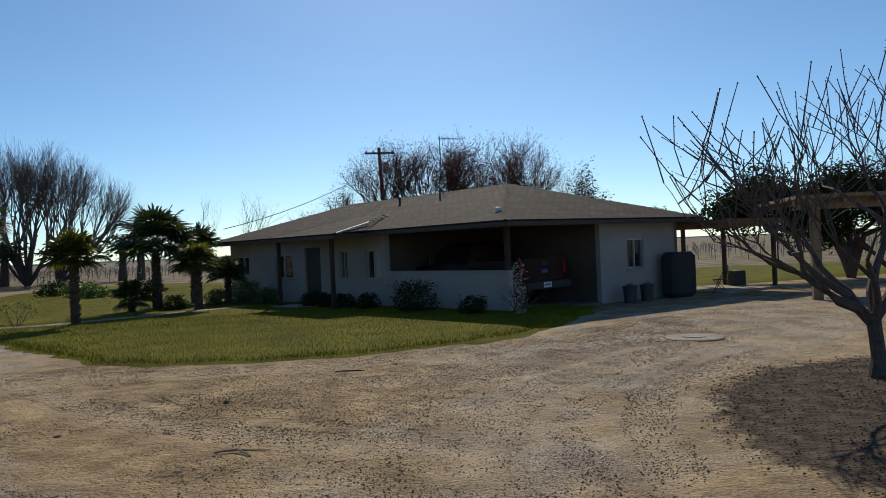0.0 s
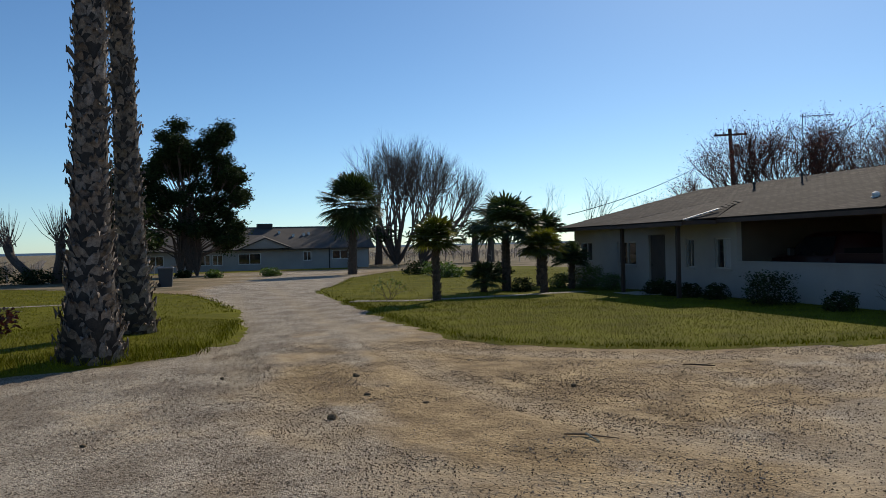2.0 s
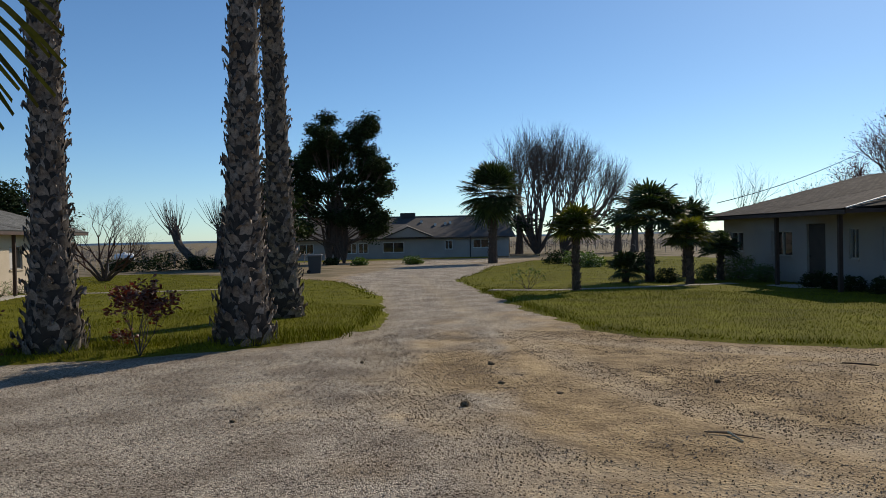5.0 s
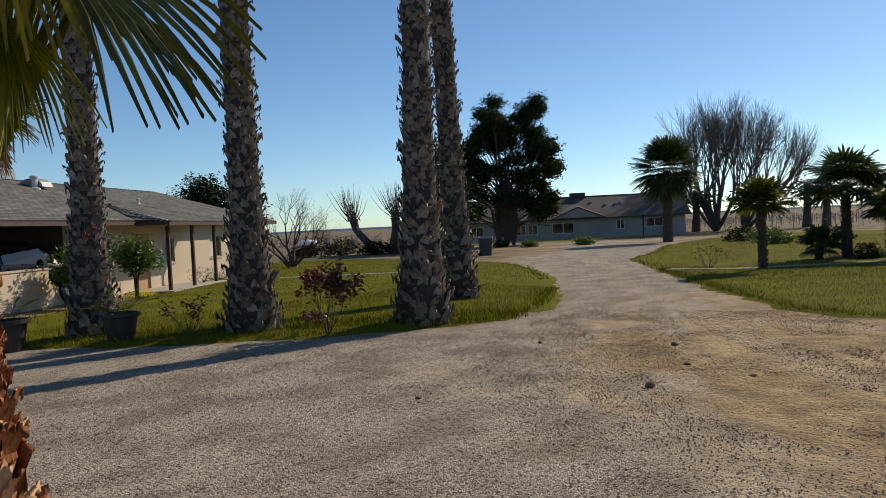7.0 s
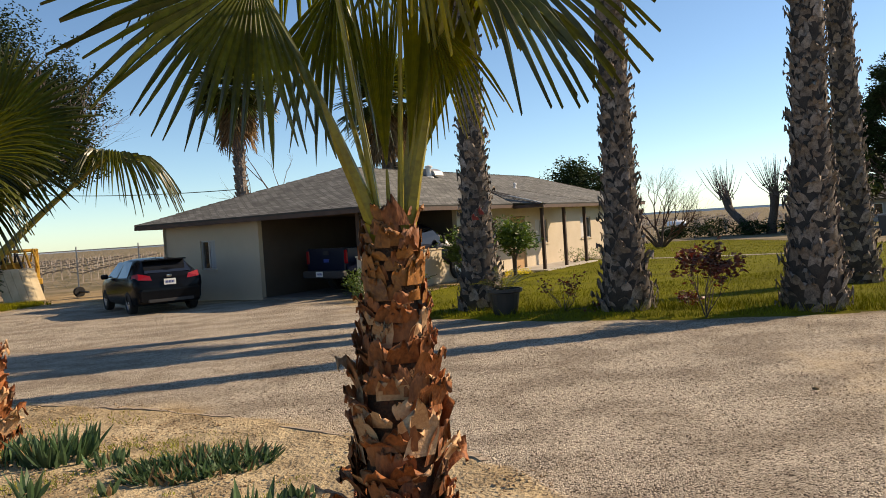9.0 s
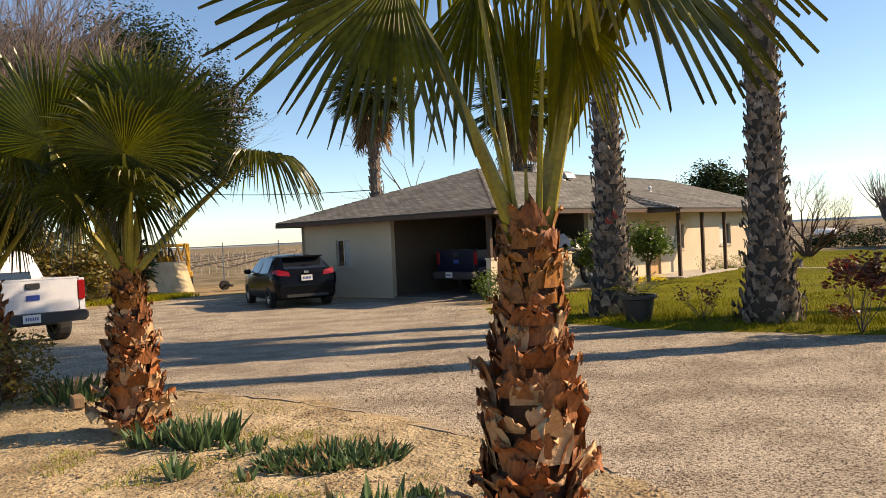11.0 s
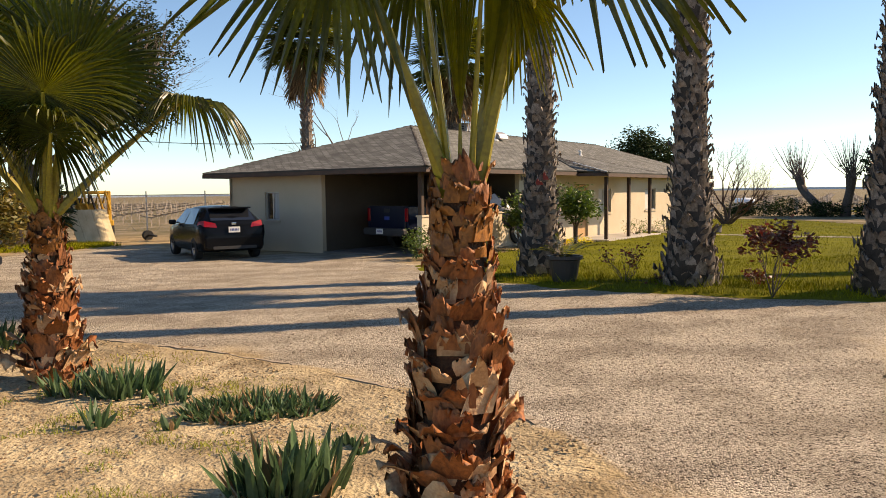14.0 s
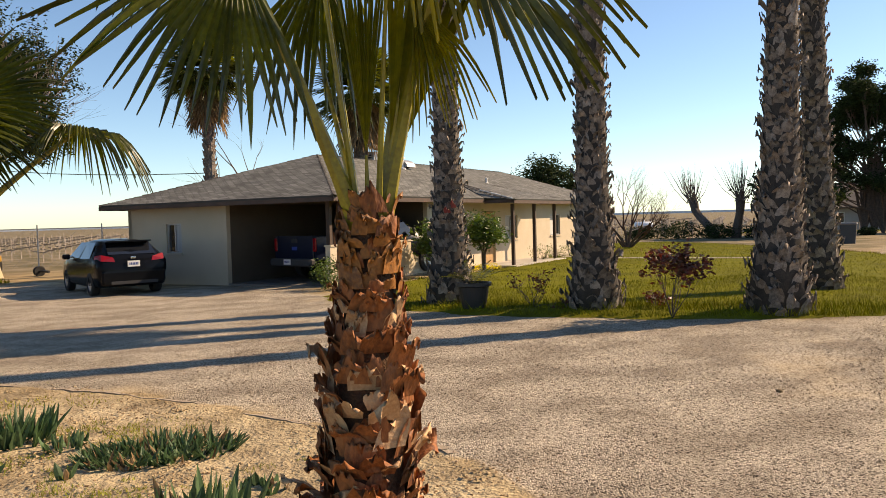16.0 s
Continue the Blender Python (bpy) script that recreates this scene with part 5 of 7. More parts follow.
# ---- yard things near the houses ----
def along(P, s, w, z=0.0):
    q = P(s, w, z)
    return (q[0], q[1], gz(q[0], q[1]) + z)


def shrub(name, at, label, size, leaf, seed, count=700, leafsize=.06, stems=7, category="shrub", group="", squash=.8, bark=BARK, wide=.55):
    rng = random.Random(seed)
    t = thing(name, at, label, category, group)
    m, g = Mesh(), Mesh()
    for k in range(stems):
        a = rng.uniform(0, 6.28)
        d = Vector((math.cos(a) * .6, math.sin(a) * .6, 1))
        grow(m, (0, 0, 0), d, size * squash * .3, .008 + .008 * size, 2, rng, .6, .15, .1)
    sub("stem", m, bark, t)
    cs = []
    while len(cs) < count // 2:
        v = Vector((rng.uniform(-1, 1), rng.uniform(-1, 1), rng.uniform(0, 1)))
        if .35 < Vector((v.x, v.y, (v.z - .45) * 1.8)).length < 1 + noise.noise(v * 2.5 + Vector((seed, 0, 0))) * .5:
            cs.append((v.x * size * wide, v.y * size * wide, v.z * size * squash))
    leaves(g, cs, 5, leafsize, size * .05, rng)
    sub("foliage", g, leaf, t)
    return t


ball = lambda r, h: [(0, 0, h, r, .8), (r * .5, .1, h - r * .3, r * .6, .8), (-r * .5, -.1, h - r * .2, r * .6, .8)]
mass_tree("small_tree", -23.2, 7.9, "small round-headed tree with glossy leaves by the low wall", ball(.8, 1.15), LEAF_MID, 4200, .13, 21, group="round trees by the low wall", trunk_r=.05)
mass_tree("small_tree", -24.3, 9.9, "small round-headed tree with a bare stem by the porch", ball(.7, 1.45), LEAF_MID, 4200, .13, 22, group="round trees by the low wall", trunk_r=.06)
shrub("flowering_shrub", (-20.3, 4.1, -.06), "light green shrub with white blossoms at the carport", 1.1, LEAF_MID, 23, 900, .07)
shrub("flower_bed", along(P3, 7.9, -.55), "yellow-flowering ground cover along the low wall", .95, YELLOW, 25, 420, .05, category="flowers", squash=.2)
for k, s in enumerate((13.2, 14.6, 16.6)):
    shrub("rose_shrub", along(P3, s, -.5), "sparse rose shrub against the beige wall", .9, LEAF_MID, 30 + k, 160, .06, category="shrub", group="roses by the porch")
for k, (s, r, lf) in enumerate(((1.0, .7, LEAF_DK), (3.5, 1.2, LEAF_DK), (5.9, .7, LEAF_DK), (7.2, .65, LEAF_DK), (8.3, .7, LEAF_DK), (9.3, .75, LEAF_DK), (12.6, .9, LEAF_MID), (14.5, 1.3, LEAF_MID))):
    shrub("shrub", along(P1, s, -.35), "dark rounded shrub in the shade of the white house" if lf is LEAF_DK else "green leafy shrub at the house corner", r, lf, 40 + k, int(500 * r * r + 300), .08, group="shrubs along the white house", squash=.75)
shrub("blossom_shrub", along(P1, -.15, .2), "tall thin shrub with pale blossoms on the carport corner", 1.2, mat("pale_blossom", (.6, .5, .42), .8, (.35, .25, .2), island=.3), 55, 300, .06, squash=1.15, wide=.16)


def pot_plant(x, y, seed, big):
    t = thing("potted_cycad", (x, y, gz(x, y) - .01), "feathery cycad in a black plastic pot" if big else "cycad in a black pot beside the palm trunk", "potted plant", "potted cycads")
    sub("pot", Mesh().lathe((0, 0, 0), [(.19, 0), (.22, .1), (.28, .46), (.33, .48), (.33, .54), (.29, .54), (.27, .46), (.02, .45)], 20), POT, t, smooth=False)
    rng = random.Random(seed)
    g = Mesh()
    for k in range(16):
        a, el = 2 * math.pi * k / 16 + rng.uniform(-.2, .2), rng.uniform(.6, 1.35)
        L = rng.uniform(.6, .9)
        prev = None
        for i in range(14):
            u = i / 13
            p = Vector((math.cos(a) * math.cos(el) * L * u, math.sin(a) * math.cos(el) * L * u, .48 + math.sin(el) * L * u - .35 * L * u * u))
            side = Vector((-math.sin(a), math.cos(a), 0))
            ln = .12 * math.sin(math.pi * min(1, u * .9 + .12))
            for sgn in (1, -1):
                q = p + side * sgn * ln + Vector((math.cos(a) * .03, math.sin(a) * .03, .02))
                g.quad(p, p + Vector((math.cos(a) * .05, math.sin(a) * .05, 0)), q)
    sub("fronds", g, FROND, t)


pot_plant(-13.6, 5.2, 61, False)
pot_plant(-14.6, 3.75, 62, True)


def rose(x, y, h, seed, label, n=150, leaf=LEAF_RED, sz=.085, spread=.75):
    rng = random.Random(seed)
    t = thing("rose_bush", (x, y, gz(x, y)), label, "bush")
    m, tips = Mesh(), []
    for k in range(7):
        a = rng.uniform(0, 6.28)
        grow(m, (0, 0, 0), (math.cos(a) * spread, math.sin(a) * spread, 1), h * .42, .012, 3, rng, .5, .12, .1, tips=tips)
    sub("cane", m, BARK, t)
    g = Mesh()
    leaves(g, rng.sample(tips, min(n, len(tips))), 4, sz, .05, rng)
    sub("leaves", g, leaf, t)


rose(-10.83, 7.48, 1.05, 71, "rose bush with russet leaves beside the palms", 240, sz=.105, spread=.42)
rose(-13.05, 6.1, .75, 72, "thin rose cane with few leaves near the pot", 40)
rose(-12.2, 23.0, .8, 73, "bare rose bush on the lawn edge", 30, LEAF_MID)
rose(-11.8, 4.95 + 2.9, .35, 74, "tuft of red-leaved weeds at the palm foot", 40)


# ---- small palms on the lawn ----
def lawn_palm(x, y, h, r, crown, seed, lf=FROND_DK):
    t = thing("small_fan_palm", (x, y, gz(x, y)), "small round-headed fan palm on the lawn" if h > 1 else "stemless young fan palm on the lawn", "palm tree", "small palms on the lawn")
    rng = random.Random(seed)
    m = Mesh().tube([(0, 0, -.05), (0, 0, h * .5), (rng.uniform(-.05, .05), 0, h)], [r * 1.25, r, r * .95], 10)
    boot_trunk(m, m, (0, 0, 0), (0, 0, h), r * 1.05, r * .95, int(h / .13), 7, .1, stick=.5, seed=seed)
    sub("trunk", m, TRUNK_DK, t)
    g, pm = Mesh(), Mesh()
    top = Vector((0, 0, h - .05))
    for k in range(46):
        az, el = rng.uniform(0, 6.283), rng.uniform(-.4, 1.45)
        w = Vector((math.cos(az) * math.cos(el), math.sin(az) * math.cos(el), math.sin(el)))
        hub = top + w * crown * rng.uniform(.38, .55)
        petiole(pm, top, hub, .015, .008)
        fan(g, hub, w, (0, 0, 1) if el < 1 else (math.cos(az), math.sin(az), .2), crown * .52, 18, 120, .2, rng, free=.45)
    sub("crown", g, lf, t)
    sub("stalks", pm, PETIOLE, t)


TRUNK_DK = mat("dark_palm_trunk", (0.11, 0.08, 0.06), 0.95, (0.05, 0.038, 0.03), scale=8, fine=50, bump=0.5, island=.3)
lawn_palm(-10.42, 22.85, 2.05, .105, 1.0, 81, FROND)
lawn_palm(-10.75, 28.0, .55, .1, .85, 82)
lawn_palm(-10.05, 28.65, 2.55, .145, 1.65, 83)
lawn_palm(-9.85, 32.6, 2.3, .15, 1.3, 84)
lawn_palm(-8.25, 27.6, 1.75, .115, .95, 85, FROND)
lawn_palm(-7.9, 30.3, 1.25, .11, .85, 86)
shrub("agave_clump", (-9.3, 28.3, gz(-9, 28)), "low spiky shrub between the palms", .75, LEAF_DK, 87, 500, .09)
shrub("agave_clump", (-8.5, 30.9, gz(-9, 31)), "low spiky shrub by the path", .8, LEAF_MID, 88, 500, .1)

# ---- concrete paths ----
def slab_path(name, pts, width, label):
    m = Mesh()
    for (x0, y0), (x1, y1) in zip(pts, pts[1:]):
        d = Vector((x1 - x0, y1 - y0, 0)).normalized()
        sd = Vector((-d.y, d.x, 0)) * width / 2
        za, zb = gz(x0, y0) + .086, gz(x1, y1) + .086
        a, b = Vector((x0, y0, za)), Vector((x1, y1, zb))
        top = [a + sd, a - sd, b - sd, b + sd]
        n = len(m.v)
        m.v += [tuple(p) for p in top] + [(p.x, p.y, p.z - .12) for p in top]
        m.f += [(n, n + 1, n + 2, n + 3), (n, n + 4, n + 5, n + 1), (n + 1, n + 5, n + 6, n + 2), (n + 2, n + 6, n + 7, n + 3), (n + 3, n + 7, n + 4, n)]
    return tagged(part(name, m, PATHWAY), label, "path", kind="structure")


slab_path("pavement", [(-13.4, 22.6), (-11.4, 22.9), (-9.2, 25.3), (-7.9, 27.0), (-6.9, 28.2)], .6, "pale concrete garden path across the lawn")
slab_path("pavement", [(-29.2, 16.2), (-25.8, 18.6), (-22.5, 22.0)], .55, "pale concrete path across the lawn to the porch")
slab_path("pavement", [(-40, 20.2), (-30.0, 16.4)], .8, "pale concrete path beside the beige house")


# ---- bins, tank, boxes, patio ----
def bin_(x, y, rz):
    t = thing("wheeled_bin", (x, y, gz(x, y)), "dark wheeled rubbish bin at the end of the drive", "bin", rz=rz)
    m = Mesh()
    m.prism([(-.34, 0), (.34, 0), (.42, 1.05), (-.42, 1.05)], -.38, .38, lambda a, b, c: (a, c, b))
    sub("body", m, PLASTIC_BIN, t)
    sub("lid", Mesh().box((0, 0, 1.1), (.92, .86, .1), 0, .03), simple("grey_bin_lid", (.16, .17, .18), .5), t, "grey lid")
    sub("handle", Mesh().tube([(-.46, -.3, 1.0), (-.46, .3, 1.0)], .02, 6), PLASTIC_BIN, t)
    for s in (1, -1):
        sub("wheel", Mesh().tube([(-.36, s * .34, .12), (-.36, s * .42, .12)], .12, 12), RUBBER, t)


bin_(-33.6, 35.7, 40)
t = thing("storage_tank", (-72, 48.5, gz(-72, 48.5)), "white horizontal tank on steel legs by the field", "tank", rz=60)
sub("tank", Mesh().tube([(-1.0, 0, .8), (-.95, 0, .8), (-.8, 0, .8), (.8, 0, .8), (.95, 0, .8), (1.0, 0, .8)], [.12, .38, .5, .5, .38, .12], 18), TANK_W, t, smooth=True)
for sx in (-.9, .9):
    for sy in (-.5, .5):
        sub("leg", Mesh().box((sx * .7, sy * .6, .2), (.08, .08, .5)), DK_IRON, t)
sub("dome", Mesh().lathe((0, 0, 1.28), [(.14, 0), (.14, .1), (.06, .15)], 12), TANK_W, t)

# cooler, vents and antenna on the roofs
def on_roof(P, s, w, eave, slope, z=0.0):
    q = P(s, w, 0)
    return (q[0], q[1], eave + slope * w + z)


def vent(P, s, w, eave, slope, name="roof_vent", r=.06, h=.35, mt=WHITE, lab="white vent pipe on the shingle roof"):
    t = thing(name, on_roof(P, s, w, eave, slope, -.05), lab, "vent", "roof vents")
    sub("pipe", Mesh().lathe((0, 0, 0), [(r * 1.9, 0), (r * 1.9, .07), (r, .1), (r, h), (r * 1.5, h), (r * 1.5, h + .06), (r * .4, h + .1)], 12), mt, t)


SL1, SL3 = (3.72 - 2.36) / 4.35, (4.0 - 2.37) / 4.575
vent(P3, 9.2, 3.6, 2.37, SL3, r=.1, h=.42)
vent(P3, 13.8, 2.2, 2.37, SL3, r=.05, h=.2)
vent(P1, 8.9, 3.2, 2.36, SL1, r=.04, h=.25, mt=DK_IRON, lab="short dark vent pipe on the shingle roof")
vent(P1, 6.8, 3.4, 2.36, SL1, r=.03, h=.3, mt=DK_IRON, lab="dark vent pipe on the shingle roof")
vent(P1, 1.2, .9, 2.36, SL1, r=.06, h=.1, mt=WHITE, lab="small pale flashing near the roof corner")
q = on_roof(P3, 9.6, 5.3, 2.37, 0, 1.35)
t = thing("evaporative_cooler", q, "grey evaporative cooler with a domed duct behind the ridge", "cooler", rz=40)
sub("housing", Mesh().box((0, 0, .3), (1.0, .9, .75), 0, .04), STEEL, t)
for k in range(6):
    sub("louvre", Mesh().box((0, -.46, .08 + .09 * k), (.8, .03, .05)), DK_IRON, t)
dome = Mesh()
dome.prism([(-.45 * math.cos(a), .3 * math.sin(a)) for a in [math.pi * k / 10 for k in range(11)]], .5, 1.1, lambda a, b, c: (a + 1.5, c - .8, b))
sub("duct", dome, STEEL, t, "grey domed duct")
q = on_roof(P1, 5.9, 4.4, 3.5, 0)
t = thing("tv_antenna", (q[0] - 1.2, q[1] + 4, 0.0), "thin television antenna on a mast behind the roof", "antenna", rz=20)
sub("mast", Mesh().tube([(0, 0, -.2), (0, 0, 6.15)], .016, 5), DK_IRON, t)
sub("boom", Mesh().tube([(-.1, 0, 6.05), (1.1, 0, 6.1)], .01, 4), DK_IRON, t)
for k in range(6):
    sub("element", Mesh().tube([(.1 + .18 * k, -.35 + .03 * k, 6.05), (.1 + .18 * k, .35 - .03 * k, 6.05)], .01, 4), DK_IRON, t)

# patio cover at the end of the white house
t = thing("patio_cover", along(P1, .2, 10.2), "flat wooden patio cover on dark posts at the house end", "patio cover")
part("roof", Mesh().prism([(-.6, 8.75), (3.5, 8.75), (3.5, 12.6), (-.6, 12.6)], 2.16, 2.26, P1), SOFFIT, t)
part("fascia", Mesh().prism([(-.66, 8.75), (-.62, 8.75), (-.62, 12.62), (-.66, 12.62)], 2.08, 2.28, P1), WOOD, t)
for s, w in ((-.4, 12.3), (3.2, 12.3), (1.5, 12.3)):
    part("post", Mesh().prism([(s, w), (s + .12, w), (s + .12, w + .12), (s, w + .12)], -.2, 2.16, P1), WOOD_DK, t)
for k in range(7):
    s = -.5 + k * .62
    part("rafter", Mesh().prism([(s, 8.8), (s + .06, 8.8), (s + .06, 12.5), (s, 12.5)], 2.02, 2.155, P1), WOOD, t)
slab_path("pavement", [P1(.6, 9.0, 0)[:2], P1(.6, 12.6, 0)[:2]], 2.4, "concrete patio slab under the cover")
t = thing("covered_cabinet", along(P1, .1, 7.4), "tall dark tarpaulin-covered cabinet against the end wall", "cabinet", rz=deg((.79, .613)))
cv = Mesh().box((0, 0, .7), (1.2, .6, 1.4), 0, .14)
sub("cover", cv, simple("dark_tarpaulin", (.03, .03, .033), .8), t)
for k in range(2):
    t = thing("rubbish_bin", along(P1, .05, 4.9 + .8 * k), "dark round rubbish bin by the end wall", "bin", "bins by the wall")
    sub("body", Mesh().lathe((0, 0, 0), [(.18, 0), (.2, .42), (.22, .44), (.22, .48), (.08, .52)], 14), PLASTIC_BIN, t)
    sub("handle", Mesh().tube([(-.08, 0, .515), (-.05, 0, .56), (.05, 0, .56), (.08, 0, .515)], .012, 5), PLASTIC_BIN, t)
q = along(P1, -.2, 9.2)
t = thing("folding_chair", q, "dark folding chair on the patio edge", "chair", rz=150)
sub("seat", Mesh().box((0, 0, .45), (.42, .42, .03), 0, .01), DK_IRON, t)
sub("backrest", Mesh().box((-.22, 0, .75), (.03, .42, .25), 0, .01), DK_IRON, t)
for s in (1, -1):
    sub("leg", Mesh().tube([(.22, s * .2, 0), (-.22, s * .2, .9)], .013, 5), DK_IRON, t)
    sub("leg", Mesh().tube([(-.22, s * .2, 0), (.18, s * .2, .45)], .013, 5), DK_IRON, t)
t = thing("block", (10.9, 27.9, gz(11, 28)), "dark square block beside the patio", "block")
sub("body", Mesh().box((0, 0, .3), (.5, .4, .62), 20, .03), DK_IRON, t)

# wooden shelter by the yard
t = thing("wooden_shelter", (14.5, 21.5, gz(14, 21)), "open wooden shelter with a brown board roof on posts", "shelter")
part("roof", Mesh().prism([(9.6, 20.4), (19.5, 18.2), (20.6, 23.2), (10.7, 25.4)], 2.62, 2.72, lambda a, b, c: (a, b, c)), WOOD, t)
for k, (x, y) in enumerate(((10.3, 20.86), (18.9, 18.9), (19.9, 22.9))):
    part("post", Mesh().box((x, y, 1.2), (.24 if k == 0 else .16, .24 if k == 0 else .16, 2.85), -12, .01), WOOD, t)
part("beam", Mesh().prism([(9.7, 20.75), (19.2, 18.6), (19.25, 18.78), (9.75, 20.93)], 2.34, 2.62, lambda a, b, c: (a, b, c)), WOOD, t)
for k in range(12):
    x = 9.9 + k * .82
    part("rafter", Mesh().prism([(x, 20.3 - k * .182), (x + .07, 20.28 - k * .182), (x + 1.17, 25.2 - k * .182), (x + 1.1, 25.22 - k * .182)], 2.5, 2.615, lambda a, b, c: (a, b, c)), WOOD, t)
t = thing("picnic_bench", (13.6, 20.6, gz(13, 20)), "dark wooden bench under the shelter", "bench", rz=-12)
sub("seat", Mesh().box((0, 0, .45), (2.0, .35, .05), 0, .01), WOOD_DK, t)
for s in (-.8, .8):
    sub("leg", Mesh().box((s, 0, .22), (.08, .3, .43)), WOOD_DK, t)

# utility pole and its wires
t = thing("utility_pole", (-3.35, 61.4, -.4), "wooden utility pole with crossarm and transformer", "utility pole")
sub("pole", Mesh().tube([(0, 0, -.3), (-.15, 0, 5), (-.35, 0, 10.2)], [.18, .16, .13], 10), WOOD_DK, t)
sub("crossarm", Mesh().box((-.32, -.1, 9.75), (2.3, .12, .14), 10), WOOD_DK, t)
for s in (-1, -.45, .45, 1):
    sub("insulator", Mesh().lathe((-.32 + s, -.1 + s * .17, 9.82), [(.05, 0), (.07, .08), (.04, .16)], 8), STEEL, t)
sub("transformer", Mesh().lathe((.1, -.1, 8.2), [(.2, 0), (.22, .1), (.22, .75), (.1, .85)], 12), STEEL, t)
def cable(name, a, b, sag, r=.012, label=""):
    a, b = Vector(a), Vector(b)
    m = Mesh().tube([a.lerp(b, k / 16) + Vector((0, 0, -sag * 4 * (k / 16) * (1 - k / 16))) for k in range(17)], r, 4)
    return tagged(part(name, m, DK_IRON), label, "cable")
cable("power_cable", (-3.6, 61.4, 8.4), (-12.2, 46.5, 3.4), .5, .022, "sagging black service cable to the white house")
cable("power_cable", (-52, -14, 6.0), (-29.5, 1.5, 3.55), .4, .015, "thin overhead cable to the beige house")

t = thing("access_cover", (4.45, 13.5, gz(4.45, 13.5)), "pale round concrete cover set in the gravel", "cover")
sub("disc", Mesh().lathe((0, 0, -.02), [(.5, 0), (.5, .03), (.47, .042), (.05, .045)], 24), PATHWAY, t)
sub("ring", Mesh().lathe((0, 0, .022), [(.2, 0), (.2, .012), (.16, .014), (.02, .014)], 20), PATHWAY, t)

# ---- machine with plywood, chain-link fence ----
t = thing("yellow_machine", (-36.4, -7.5, gz(-36, -7)), "old yellow farm machine parked by the fence", "machine", rz=25)
sub("frame", Mesh().box((0, 0, .75), (1.2, 2.2, .25), 0, .03), YEL_PAINT, t)
sub("engine", Mesh().box((0, .1, 1.25), (.8, .9, .7), 0, .08), YEL_PAINT, t)
sub("hood", Mesh().box((.1, -.4, 1.7), (.6, .7, .25), 0, .06), DK_IRON, t)
for s in (-1, 1):
    sub("upright", Mesh().box((.3, s * 1.0, 1.3), (.18, .14, 1.6), 0, .02), YEL_PAINT, t)
    sub("wheel", Mesh().tube([(0, s * .85, .45), (0, s * 1.15, .45)], .45, 16), RUBBER, t)
sub("crossbar", Mesh().tube([(.3, -1.05, 2.05), (.3, 1.05, 2.05)], .07, 8), YEL_PAINT, t)
sub("pipe", Mesh().tube([(-.1, .3, 1.5), (-.1, .3, 2.3), (0, .35, 2.45)], .05, 8), DK_IRON, t)
for k in range(6):
    sub("hose", Mesh().tube([(.35, -.75 + .3 * k, 1.6), (.55, -.7 + .3 * k, 1.95 + .08 * (k % 3)), (.5, -.5 + .3 * k, 1.3)], .05, 6), YEL_PAINT if k % 3 else DK_IRON, t)
t = thing("board_panel", (-34.9, -6.7, gz(-35, -7)), "pale boarded panel leaning on the yellow machine", "board", rz=40)
for k in range(5):
    a0, a1 = -.8 + .33 * k, -.8 + .33 * (k + 1) - .008
    sub("plank", Mesh().prism([(a0, .01 * (k % 2)), (a1, .01 * (k % 2)), (a1 - .14, 1.34), (a0 - .14, 1.33)], -.012, .012 + .004 * (k % 2), lambda a, b, c: (-b * .33 + c, a, b)), PLY, t)
for z in (.3, 1.05):
    sub("batten", Mesh().prism([(-.85, z), (.78, z), (.77, z + .09), (-.86, z + .09)], -.04, -.014, lambda a, b, c: (-b * .33 + c, a, b)), PLY, t)
t = thing("scrap_wheel", (-36.0, -4.9, gz(-36, -5)), "old rusty wheel and axle lying by the board", "scrap")
sub("tyre", Mesh().tube([(0, 0, .2), (.2, .1, .2)], .21, 14), RUBBER, t)
sub("axle", Mesh().tube([(.2, .1, .2), (.9, .5, .2)], .05, 6), DK_IRON, t)
t = thing("tubular_rack", (-33.6, -9.4, gz(-33, -9)), "low white tubular rack by the field fence", "rack", rz=10)
for s in (-.5, 0, .5):
    sub("hoop", Mesh().tube([(-.25, s, 0), (-.25, s, .75), (.25, s, .75), (.25, s, 0)], .03, 6), WHITE, t)
sub("rail", Mesh().tube([(-.25, -.5, .5), (-.25, .5, .5)], .025, 6), WHITE, t)

fence = thing("chain_link_fence", (-45, -5, gz(-45, -5)), "chain-link fence with steel posts along the vineyard", "fence")
fp = [(-44.5, -30 + 3.0 * k) for k in range(17)]
for x, y in fp:
    part("post", Mesh().tube([(x, y, gz(x, y) - .1), (x, y, gz(x, y) + 2.2)], .035, 6), STEEL, fence)
part("top_rail", Mesh().tube([(x, y, gz(x, y) + 2.0) for x, y in fp], .025, 5), STEEL, fence)
net = Mesh()
for k in range(120):
    y0 = -30 + k * .4
    for sgn in (1, -1):
        a, b = (-44.48, y0, gz(-44, y0) + (0.05 if sgn > 0 else 1.95)), (-44.48, y0 + 1.9, gz(-44, y0) + (1.95 if sgn > 0 else 0.05))
        net.tube([a, b], .006, 3, cap=False)
part("mesh_wire", net, STEEL, fence)["kind"] = "stuff"

